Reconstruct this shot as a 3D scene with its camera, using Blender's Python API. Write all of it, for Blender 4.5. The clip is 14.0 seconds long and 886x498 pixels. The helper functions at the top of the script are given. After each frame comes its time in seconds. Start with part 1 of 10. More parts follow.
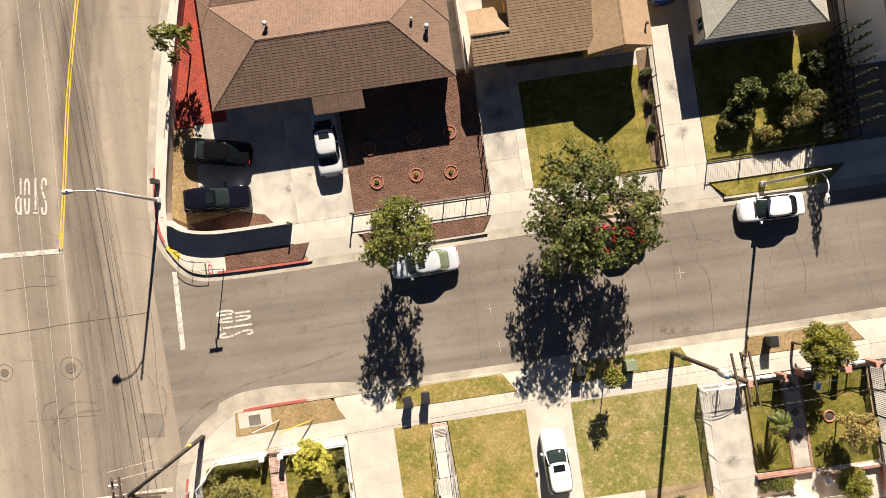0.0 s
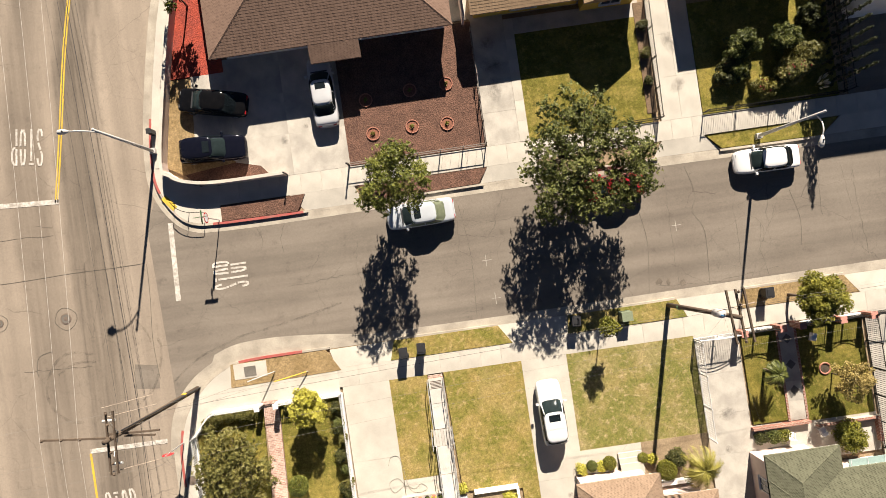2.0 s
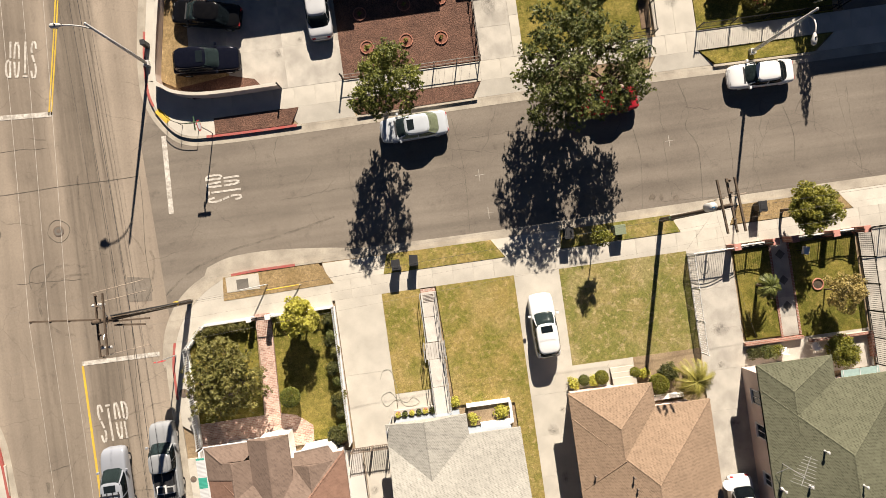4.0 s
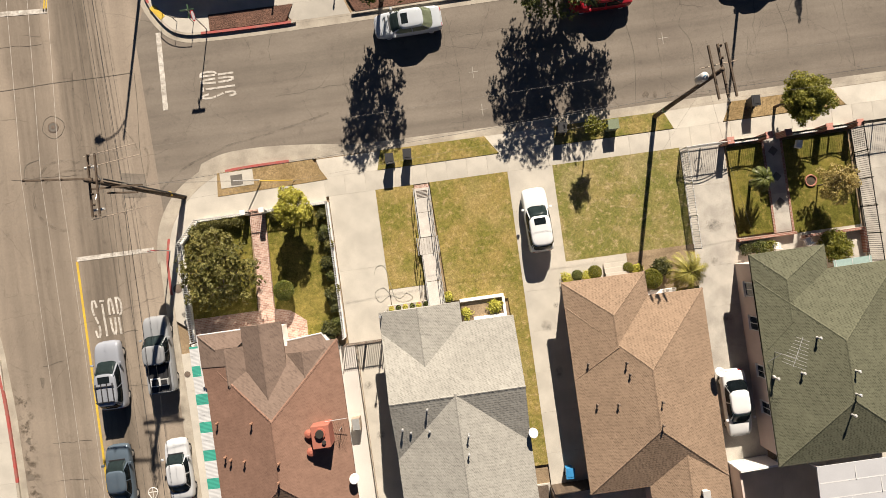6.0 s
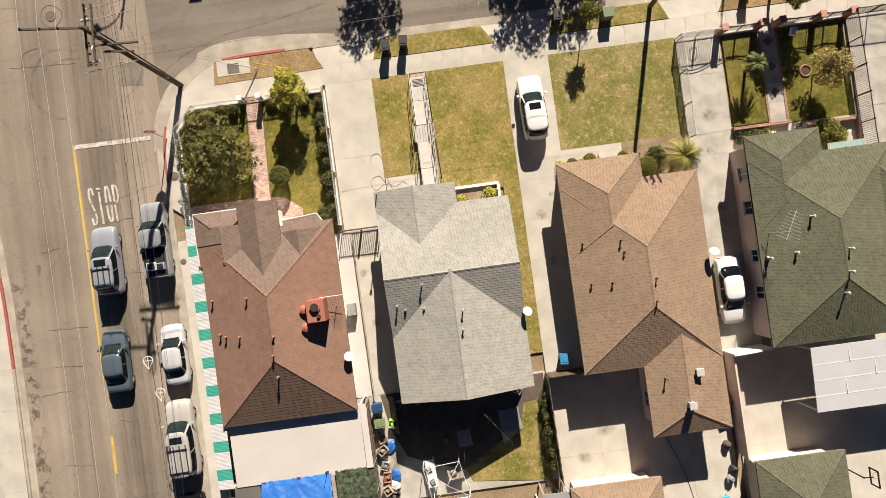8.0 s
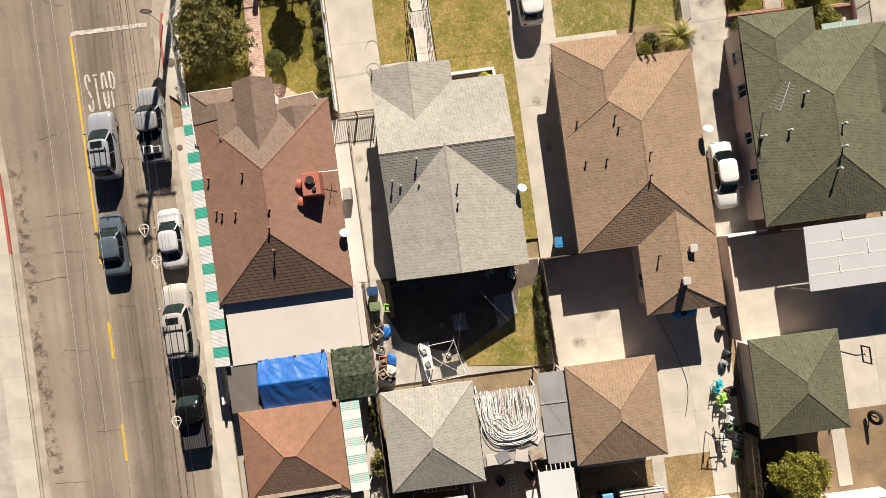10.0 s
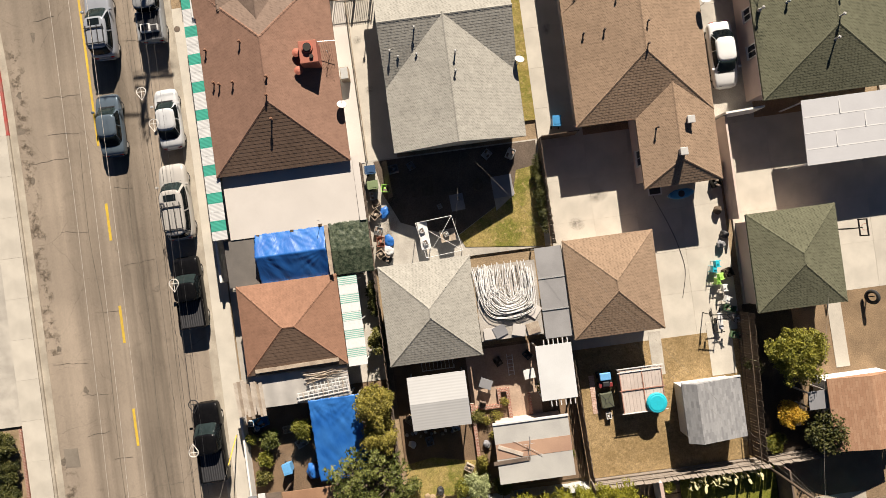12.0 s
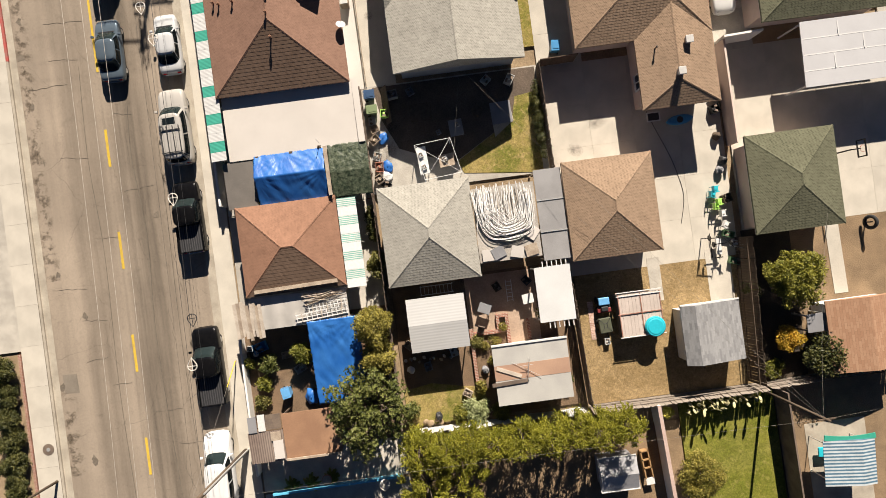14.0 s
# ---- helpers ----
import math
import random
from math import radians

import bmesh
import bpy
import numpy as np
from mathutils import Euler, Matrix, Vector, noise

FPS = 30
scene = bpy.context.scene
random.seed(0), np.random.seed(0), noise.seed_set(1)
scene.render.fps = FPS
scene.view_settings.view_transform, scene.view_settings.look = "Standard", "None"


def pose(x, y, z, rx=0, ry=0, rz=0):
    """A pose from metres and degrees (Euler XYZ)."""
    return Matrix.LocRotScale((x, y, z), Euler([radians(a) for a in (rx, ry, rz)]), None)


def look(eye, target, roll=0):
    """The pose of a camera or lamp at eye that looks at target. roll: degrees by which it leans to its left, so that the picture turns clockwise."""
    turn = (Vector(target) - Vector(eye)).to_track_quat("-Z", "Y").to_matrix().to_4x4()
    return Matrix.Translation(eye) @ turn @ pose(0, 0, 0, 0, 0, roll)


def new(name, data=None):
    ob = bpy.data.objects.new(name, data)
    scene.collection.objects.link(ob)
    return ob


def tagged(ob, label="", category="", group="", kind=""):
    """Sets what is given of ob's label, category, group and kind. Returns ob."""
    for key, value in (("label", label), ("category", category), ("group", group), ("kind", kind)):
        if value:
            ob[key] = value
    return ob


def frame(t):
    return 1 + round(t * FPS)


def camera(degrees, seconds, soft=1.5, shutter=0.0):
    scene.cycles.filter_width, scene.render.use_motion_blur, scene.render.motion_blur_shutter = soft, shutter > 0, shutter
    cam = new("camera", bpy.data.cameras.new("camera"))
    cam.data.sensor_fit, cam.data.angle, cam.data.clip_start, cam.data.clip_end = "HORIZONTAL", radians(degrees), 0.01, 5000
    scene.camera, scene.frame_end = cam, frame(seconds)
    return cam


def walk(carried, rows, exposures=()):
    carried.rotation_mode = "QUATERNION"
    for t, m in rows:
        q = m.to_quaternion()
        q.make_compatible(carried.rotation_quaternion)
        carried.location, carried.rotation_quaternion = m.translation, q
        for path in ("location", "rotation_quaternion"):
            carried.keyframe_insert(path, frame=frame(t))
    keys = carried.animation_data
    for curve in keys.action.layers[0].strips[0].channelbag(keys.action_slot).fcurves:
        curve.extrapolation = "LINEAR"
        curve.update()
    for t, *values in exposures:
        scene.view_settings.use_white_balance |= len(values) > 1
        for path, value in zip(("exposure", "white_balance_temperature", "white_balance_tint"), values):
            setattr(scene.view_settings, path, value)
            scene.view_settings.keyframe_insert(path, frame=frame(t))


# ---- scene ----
cam = camera(74.0, 14.0, soft=0.58)
EXPOSURES = [(0, 1.45), (2.2, 1.43), (4.3, 1.22), (8.2, 1.1), (11, 1.1), (14, 1.16)]
PATH = [
    (0, -0.039, -0.117, 43.155, 0.258, 0.042, -8.416),
    (0.5, -0.162, -0.741, 43.176, 0.429, -0.073, -8.42),
    (1, -0.221, -1.554, 43.177, 0.451, -0.076, -8.361),
    (1.5, -0.274, -2.571, 43.157, 0.44, -0.038, -8.363),
    (2, -0.332, -3.812, 43.131, 0.451, -0.032, -8.303),
    (4.3, -0.758, -11.261, 43.053, 0.551, -0.005, -7.998),
    (4.5, -0.796, -11.98, 43.049, 0.479, -0.024, -8.062),
    (5, -0.94, -13.902, 43.035, 0.553, -0.005, -8.006),
    (5.5, -1.113, -15.857, 43.047, 0.603, -0.009, -7.965),
    (6, -1.291, -17.813, 43.064, 0.56, 0.001, -7.936),
    (6.5, -1.452, -19.817, 43.06, 0.583, 0.058, -7.868),
    (7, -1.658, -21.873, 43.058, 0.625, 0.051, -7.835),
    (7.5, -1.803, -23.96, 43.071, 0.65, 0.102, -7.772),
    (8, -2.025, -26.057, 43.106, 0.678, 0.071, -7.757),
    (8.2, -2.11, -26.88, 43.107, 0.636, 0.047, -7.684),
    (10.3, -2.942, -35.394, 43.228, 0.244, 0.005, -7.654),
    (10.5, -3.027, -36.244, 43.22, 0.176, 0.005, -7.641),
    (11, -3.259, -38.408, 43.216, 0.211, -0.01, -7.643),
    (11.5, -3.518, -40.535, 43.218, 0.197, -0.009, -7.663),
    (12, -3.789, -42.644, 43.192, 0.147, -0.001, -7.659),
    (12.5, -4.033, -44.66, 43.21, -0.007, 0, -7.667),
    (13, -4.249, -46.325, 43.209, -0.17, -0.004, -7.692),
    (13.5, -4.339, -47.417, 43.22, -0.116, -0.001, -7.62),
    (14, -4.415, -48.066, 43.225, 0.175, 0.01, -7.622),
]
walk(cam, [(t, pose(*row)) for t, *row in PATH], EXPOSURES)

# ---------------------------------------------------------------- light
SUN_AZ, SUN_EL = 76.0, 30.5
sun_dir = Vector((math.cos(radians(SUN_AZ)) * math.cos(radians(SUN_EL)), math.sin(radians(SUN_AZ)) * math.cos(radians(SUN_EL)), math.sin(radians(SUN_EL))))
sun_data = bpy.data.lights.new("sun", "SUN")
sun_data.energy, sun_data.angle, sun_data.color = 5.0, radians(0.53), (1.0, 0.89, 0.762)
sun = new("sun", sun_data)
sun.matrix_world = look(sun_dir * 120, (0, 0, 0))
world = bpy.data.worlds.new("sky")
scene.world = world
world.use_nodes = True
wn = world.node_tree
sky = wn.nodes.new("ShaderNodeTexSky")
sky.sky_type, sky.sun_disc = "NISHITA", False
sky.sun_elevation, sky.sun_rotation = radians(SUN_EL), radians(90 - SUN_AZ)
wn.nodes["Background"].inputs["Strength"].default_value = 0.0226
sky.air_density, sky.dust_density, sky.ozone_density = 0.4, 0.2, 4.0
wn.links.new(sky.outputs[0], wn.nodes["Background"].inputs["Color"])

# ---------------------------------------------------------------- materials


class Nodes:
    """A short way to write node trees."""

    def __init__(self, name):
        self.mat = bpy.data.materials.new(name)
        self.mat.use_nodes = True
        self.t = self.mat.node_tree
        self.bsdf = self.t.nodes["Principled BSDF"]
        self.coord = self.t.nodes.new("ShaderNodeTexCoord").outputs["Object"]

    def node(self, kind, **values):
        n = self.t.nodes.new(kind)
        for k, v in values.items():
            key = int(k[1:]) if k[0] == "i" and k[1:].isdigit() else k
            self.put(n.inputs[key], v)
        return n

    def put(self, socket, v):
        if isinstance(v, bpy.types.NodeSocket):
            self.t.links.new(v, socket)
        else:
            socket.default_value = (*v, 1) if isinstance(v, tuple) and len(v) == 3 and socket.type == "RGBA" else v

    def stretch(self, s, rot=0.0):
        m = self.node("ShaderNodeMapping", Vector=self.coord)
        m.inputs["Scale"].default_value = s
        m.inputs["Rotation"].default_value = (0, 0, rot)
        return m.outputs[0]

    def noise(self, scale, detail=4.0, vec=None, rough=0.55):
        n = self.node("ShaderNodeTexNoise", Vector=vec or self.coord, Scale=scale, Detail=detail, Roughness=rough)
        return n.outputs["Fac"]

    def ramp(self, fac, a, b):
        n = self.node("ShaderNodeMapRange", Value=fac)
        n.inputs["From Min"].default_value, n.inputs["From Max"].default_value = a, b
        return n.outputs[0]

    def math(self, op, a, b=0.0):
        n = self.t.nodes.new("ShaderNodeMath")
        n.operation = op
        self.put(n.inputs[0], a)
        self.put(n.inputs[1], b)
        return n.outputs[0]

    def mix(self, fac, a, b, blend="MIX"):
        n = self.t.nodes.new("ShaderNodeMix")
        n.data_type, n.blend_type = "RGBA", blend
        self.put(n.inputs[0], fac)
        self.put(n.inputs[6], a)
        self.put(n.inputs[7], b)
        return n.outputs[2]

    def scaled(self, colour, value):
        """Colour times a grey value."""
        n = self.t.nodes.new("ShaderNodeVectorMath")
        n.operation = "SCALE"
        self.put(n.inputs[0], colour)
        self.put(n.inputs["Scale"], value)
        return n.outputs[0]

    def bump(self, height, strength, distance):
        n = self.node("ShaderNodeBump", Strength=strength, Distance=distance, Height=height)
        self.t.links.new(n.outputs[0], self.bsdf.inputs["Normal"])

    def done(self, colour, rough=0.8, metal=0.0, spec=0.3):
        self.put(self.bsdf.inputs["Base Color"], colour)
        self.put(self.bsdf.inputs["Roughness"], rough)
        self.bsdf.inputs["Metallic"].default_value = metal
        self.bsdf.inputs["Specular IOR Level"].default_value = spec
        return self.mat


def surf(name, c1, c2, scale=0.6, fine=30.0, amount=0.25, rough=0.85, metal=0.0, spec=0.25, bump=0.25, dist=0.02, stretch=None, tint=0.0):
    """Two tones in large patches, a fine grain and a little relief; tint: how far each object differs in brightness."""
    n = Nodes(name)
    vec = n.stretch(stretch) if stretch else n.coord
    big = n.ramp(n.noise(scale, 5.0, vec), 0.36, 0.64)
    grain = n.noise(fine, 3.0, vec)
    col = n.mix(big, c1, c2)
    col = n.scaled(col, n.math("ADD", n.math("MULTIPLY", n.ramp(grain, 0.25, 0.75), 2 * amount), 1 - amount))
    if tint:
        rnd = n.t.nodes.new("ShaderNodeObjectInfo").outputs["Random"]
        col = n.scaled(col, n.math("ADD", n.math("MULTIPLY", rnd, 2 * tint), 1 - tint))
    if bump:
        n.bump(grain, bump, dist)
    return n.done(col, rough, metal, spec)


def shingle(name, c1, c2, course=0.036, tab=4.4, lines=0.3):
    """Asphalt shingles: rows follow the height, every other tab is darker, rows are staggered."""
    n = Nodes(name)
    xyz = n.node("ShaderNodeSeparateXYZ", Vector=n.coord)
    k = n.math("FLOOR", n.math("MULTIPLY", xyz.outputs[2], 1 / course))
    along = n.math("ADD", xyz.outputs[0], xyz.outputs[1])
    jitter = n.node("ShaderNodeTexWhiteNoise", Vector=n.node("ShaderNodeCombineXYZ", X=k).outputs[0]).outputs["Value"]
    place = n.math("ADD", n.math("MULTIPLY", along, tab), n.math("ADD", n.math("MULTIPLY", k, 0.5), n.math("MULTIPLY", jitter, 0.35)))
    c = n.math("FLOOR", place)
    dark = n.math("LESS_THAN", n.math("FRACT", place), 0.42)
    rnd = n.node("ShaderNodeTexWhiteNoise", Vector=n.node("ShaderNodeCombineXYZ", X=k, Y=c).outputs[0]).outputs["Value"]
    col = n.mix(n.math("MULTIPLY", dark, n.ramp(rnd, 0.0, 1.25)), c2, c1)
    wear = n.ramp(n.noise(0.35, 6.0), 0.3, 0.7)
    col = n.scaled(col, n.math("ADD", n.math("MULTIPLY", wear, 0.16), 0.92))
    mottle = n.ramp(n.noise(2.2, 5.0, None, 0.7), 0.3, 0.7)
    col = n.scaled(col, n.math("ADD", n.math("MULTIPLY", mottle, 0.26), 0.87))
    grain = n.noise(14.0, 3.0, None, 0.7)
    col = n.scaled(col, n.math("ADD", n.math("MULTIPLY", grain, 0.5), 0.75))
    n.bump(n.math("ADD", grain, n.math("MULTIPLY", rnd, 0.5)), lines, 0.012)
    return n.done(col, 0.95, 0, 0.12)


def asphalt(name, c1, c2, lanes, crack=1.0, bands=()):
    """Worn asphalt: lengthwise wheel tracks, patches, cracks and fine aggregate."""
    n = Nodes(name)
    big = n.ramp(n.noise(0.16, 5.0), 0.35, 0.65)
    col = n.mix(big, c1, c2)
    track = n.ramp(n.noise(1.0, 3.0, n.stretch(lanes)), 0.34, 0.66)
    col = n.scaled(col, n.math("ADD", n.math("MULTIPLY", track, 0.3), 0.84))
    if bands:
        xyz = n.node("ShaderNodeSeparateXYZ", Vector=n.coord)
        north = n.math("MAXIMUM", n.math("SUBTRACT", xyz.outputs[1], 3.0), 0.0)
        wave = n.math("MULTIPLY", n.math("SUBTRACT", n.noise(0.25, 3.0, n.stretch((0.3, 1, 1))), 0.5), 0.9)
        across = n.math("ADD", n.math("SUBTRACT", xyz.outputs[0], n.math("MULTIPLY", n.math("POWER", north, 2.0), 0.0068)), wave)
        streak = n.math("ADD", n.math("MULTIPLY", n.ramp(n.noise(1.0, 5.0, n.stretch((2.6, 0.12, 1)), 0.65), 0.3, 0.7), 0.6), 0.55)
        for middle, half, edge, depth in bands:
            near = n.ramp(n.math("ABSOLUTE", n.math("SUBTRACT", across, middle)), half + edge, half - edge)
            col = n.scaled(col, n.math("SUBTRACT", 1.0, n.math("MULTIPLY", n.math("MULTIPLY", near, streak), depth)))
    blot = n.ramp(n.noise(1.3, 6.0, None, 0.7), 0.58, 0.75)
    col = n.scaled(col, n.math("SUBTRACT", 1.0, n.math("MULTIPLY", blot, 0.24)))
    grain = n.noise(30.0, 4.0, None, 0.75)
    col = n.scaled(col, n.math("ADD", n.math("MULTIPLY", grain, 0.9), 0.55))
    warp = n.node("ShaderNodeTexNoise", Vector=n.coord, Scale=1.1, Detail=6.0)
    off = n.t.nodes.new("ShaderNodeVectorMath")
    off.operation = "MULTIPLY_ADD"
    n.put(off.inputs[0], warp.outputs["Color"])
    off.inputs[1].default_value = (0.7, 0.7, 0)
    n.put(off.inputs[2], n.coord)
    v = n.node("ShaderNodeTexVoronoi", Vector=off.outputs[0], Scale=0.16)
    v.feature = "DISTANCE_TO_EDGE"
    line = n.ramp(v.outputs["Distance"], 0.0034, 0.001)
    fine = n.node("ShaderNodeTexVoronoi", Vector=off.outputs[0], Scale=0.37)
    fine.feature = "DISTANCE_TO_EDGE"
    hair = n.math("MULTIPLY", n.ramp(fine.outputs["Distance"], 0.006, 0.0015), n.ramp(n.noise(0.13, 3.0), 0.47, 0.56))
    col = n.scaled(col, n.math("SUBTRACT", 1.0, n.math("MULTIPLY", hair, 0.22)))
    mid = n.noise(6.0, 4.0, None, 0.7)
    col = n.scaled(col, n.math("ADD", n.math("MULTIPLY", mid, 0.36), 0.82))
    keep = n.ramp(n.noise(0.22, 2.0), 0.46, 0.54)
    col = n.scaled(col, n.math("SUBTRACT", 1.0, n.math("MULTIPLY", n.math("MULTIPLY", line, keep), 0.28 * crack)))
    n.bump(grain, 0.35, 0.02)
    return n.done(col, 0.9, 0, 0.2)


def plain(name, c, rough=0.5, metal=0.0, spec=0.5, var=0.08, scale=6.0):
    n = Nodes(name)
    g = n.ramp(n.noise(scale, 4.0), 0.3, 0.7)
    col = n.scaled(c if isinstance(c, bpy.types.NodeSocket) else n.mix(0.0, c, c), n.math("ADD", n.math("MULTIPLY", g, 2 * var), 1 - var))
    return n.done(col, rough, metal, spec)


def bricks(name, c1, c2, mortar, sx=5.0, sy=10.0):
    n = Nodes(name)
    b = n.node("ShaderNodeTexBrick", Vector=n.coord, Color1=c1, Color2=c2, Mortar=mortar, Scale=1.0)
    b.inputs["Mortar Size"].default_value = 0.012
    b.inputs["Brick Width"].default_value = 1 / sx
    b.inputs["Row Height"].default_value = 1 / sy
    g = n.ramp(n.noise(2.0, 5.0), 0.3, 0.7)
    col = n.scaled(b.outputs[0], n.math("ADD", n.math("MULTIPLY", g, 0.4), 0.8))
    n.bump(b.outputs["Fac"], -0.4, 0.01)
    return n.done(col, 0.85, 0, 0.2)


def leaves(name, c1, c2, c3):
    n = Nodes(name)
    rnd = n.t.nodes.new("ShaderNodeNewGeometry").outputs["Random Per Island"]
    patch = n.ramp(n.noise(0.9, 3.0), 0.35, 0.65)
    col = n.mix(patch, n.mix(rnd, c1, c2), n.mix(rnd, c2, c3))
    n.done(col, 0.5, 0, 0.3)
    tr = n.node("ShaderNodeBsdfTranslucent", Color=n.scaled(col, 1.2))
    m = n.node("ShaderNodeMixShader", Fac=0.2)
    n.t.links.new(n.bsdf.outputs[0], m.inputs[1])
    n.t.links.new(tr.outputs[0], m.inputs[2])
    n.t.links.new(m.outputs[0], n.t.nodes["Material Output"].inputs["Surface"])
    return n.mat


def lawn(name, green, dry, bare, dryness=0.5):
    n = Nodes(name)
    a = n.ramp(n.noise(0.45, 6.0, None, 0.65), dryness - 0.08, dryness + 0.08)
    col = n.mix(a, dry, green)
    b = n.ramp(n.noise(1.9, 7.0, None, 0.75), 0.52, 0.63)
    col = n.mix(n.math("MULTIPLY", b, 0.85), col, bare)
    thin = n.ramp(n.noise(0.28, 4.0, None, 0.6), 0.5, 0.62)
    col = n.mix(n.math("MULTIPLY", thin, 0.4), col, bare)
    mid = n.ramp(n.noise(4.5, 5.0, None, 0.75), 0.3, 0.7)
    col = n.scaled(col, n.math("ADD", n.math("MULTIPLY", mid, 0.7), 0.65))
    speck = n.ramp(n.noise(7.0, 3.0, None, 0.6), 0.64, 0.7)
    col = n.mix(n.math("MULTIPLY", speck, 0.5), col, bare)
    tuft = n.noise(16.0, 4.0, None, 0.75)
    col = n.scaled(col, n.math("ADD", n.math("MULTIPLY", n.ramp(tuft, 0.3, 0.7), 0.8), 0.6))
    n.bump(tuft, 0.5, 0.05)
    return n.done(col, 0.95, 0, 0.1)


def carpaint(name, c, metal=0.3):
    n = Nodes(name)
    dust = n.ramp(n.noise(3.0, 5.0), 0.4, 0.7)
    n.bsdf.inputs["Coat Weight"].default_value = 0.05
    n.bsdf.inputs["Coat Roughness"].default_value = 0.12
    return n.done(n.mix(n.math("MULTIPLY", dust, 0.006 if sum(c) < 0.1 else 0.06), c, (0.35, 0.32, 0.28)), 0.17, metal, 0.25)


def striped(name, a, b, period, share, axis=1, offset=0.0, rough=0.5, ribs=0.0):
    """Bands of two colours across one axis, with fine ribs along the other."""
    n = Nodes(name)
    xyz = n.node("ShaderNodeSeparateXYZ", Vector=n.coord)
    f = n.math("FRACT", n.math("MULTIPLY", n.math("ADD", xyz.outputs[axis], offset), 1 / period))
    col = n.mix(n.math("LESS_THAN", f, share), a, b)
    g = n.ramp(n.noise(1.5, 5.0), 0.3, 0.7)
    if ribs:
        r = n.math("SINE", n.math("MULTIPLY", xyz.outputs[axis], 2 * math.pi / ribs))
        n.bump(r, 0.22, 0.012)
        g = n.math("ADD", n.math("MULTIPLY", g, 0.7), n.math("MULTIPLY", r, 0.1))
    return n.done(n.scaled(col, n.math("ADD", n.math("MULTIPLY", g, 0.25), 0.85)), rough, 0, 0.3)


def ribbed(name, c1, c2, period, axis=0, rough=0.6, metal=0.0, strength=0.6, tone=0.08):
    n = Nodes(name)
    xyz = n.node("ShaderNodeSeparateXYZ", Vector=n.coord)
    r = n.math("SINE", n.math("MULTIPLY", xyz.outputs[axis], 2 * math.pi / period))
    g = n.ramp(n.noise(0.8, 6.0), 0.3, 0.7)
    col = n.mix(g, c1, c2)
    col = n.scaled(col, n.math("ADD", n.math("MULTIPLY", r, tone), 0.95))
    n.bump(r, strength, 0.03)
    return n.done(col, rough, metal, 0.3)


def sheet_cloth(name, c1, c2, rough=0.42):
    n = Nodes(name)
    turned = n.node("ShaderNodeMapping", Vector=n.coord)
    turned.vector_type = "TEXTURE"
    turned.inputs["Rotation"].default_value = (0, 0, radians(-72))
    turned.inputs["Scale"].default_value = (1.1, 0.22, 1)
    w = n.noise(1.0, 4.0, turned.outputs[0], 0.6)
    crease = n.math("POWER", n.ramp(w, 0.35, 0.75), 3.0)
    col = n.mix(n.ramp(n.noise(0.8, 4.0), 0.35, 0.65), c1, c2)
    n.bump(crease, 0.14, 0.07)
    return n.done(col, rough, 0, 0.5)


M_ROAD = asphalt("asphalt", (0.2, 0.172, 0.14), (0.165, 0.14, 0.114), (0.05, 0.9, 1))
M_ROADW = asphalt("worn_asphalt", (0.3, 0.248, 0.194), (0.242, 0.2, 0.157), (0.75, 0.03, 1), 1.0, ((-30.2, 0.95, 0.3, 0.3), (-28.9, 0.45, 0.25, 0.12), (-26.3, 1.25, 0.3, 0.42), (-24.6, 0.25, 0.2, 0.25)))
M_PATCH = asphalt("patched_asphalt", (0.13, 0.118, 0.102), (0.16, 0.145, 0.125), (0.5, 0.5, 1), 0.4)
M_CONC = surf("concrete", (0.51, 0.473, 0.405), (0.42, 0.388, 0.333), 0.6, 22, 0.12, 0.88, bump=0.12, tint=0.035)
M_CONC2 = surf("stained_concrete", (0.48, 0.445, 0.386), (0.335, 0.31, 0.27), 0.7, 16, 0.15, 0.88, bump=0.15, tint=0.05)
M_GUTTER = surf("gutter_concrete", (0.42, 0.375, 0.305), (0.30, 0.265, 0.215), 0.7, 18, 0.15, 0.9, bump=0.15)
M_RED = surf("red_kerb_paint", (0.38, 0.075, 0.065), (0.30, 0.12, 0.10), 1.5, 20, 0.2, 0.7)
M_YELP = surf("yellow_road_paint", (0.62, 0.43, 0.045), (0.5, 0.34, 0.06), 1.2, 14, 0.2, 0.7)
M_WHTP = surf("white_road_paint", (0.6, 0.56, 0.5), (0.34, 0.305, 0.26), 3.2, 10, 0.25, 0.75)
# M_DARK: near-black soil; below the citrus its colour also carries the tree's shade
M_DARK = surf("dark_and_shaded_soil", (0.075, 0.058, 0.042), (0.05, 0.04, 0.03), 0.9, 10, 0.35, 0.95, bump=0.5, dist=0.05)
M_DIRT = surf("dry_dirt", (0.30, 0.225, 0.14), (0.22, 0.16, 0.10), 0.7, 12, 0.3, 0.95, bump=0.5, dist=0.05)
M_DIRT2 = surf("trodden_brown_dirt", (0.25, 0.175, 0.105), (0.18, 0.127, 0.078), 0.7, 12, 0.3, 0.95, bump=0.5, dist=0.05)
M_MULCH = surf("bark_mulch", (0.148, 0.08, 0.056), (0.105, 0.058, 0.042), 1.0, 13, 0.65, 0.95, bump=1.0, dist=0.06)
M_REDMULCH = surf("red_mulch", (0.34, 0.06, 0.035), (0.24, 0.05, 0.035), 1.0, 13, 0.5, 0.95, bump=1.0, dist=0.06)
M_LAWN = lawn("front_lawn", (0.165, 0.152, 0.034), (0.265, 0.2, 0.066), (0.35, 0.26, 0.115), 0.49)
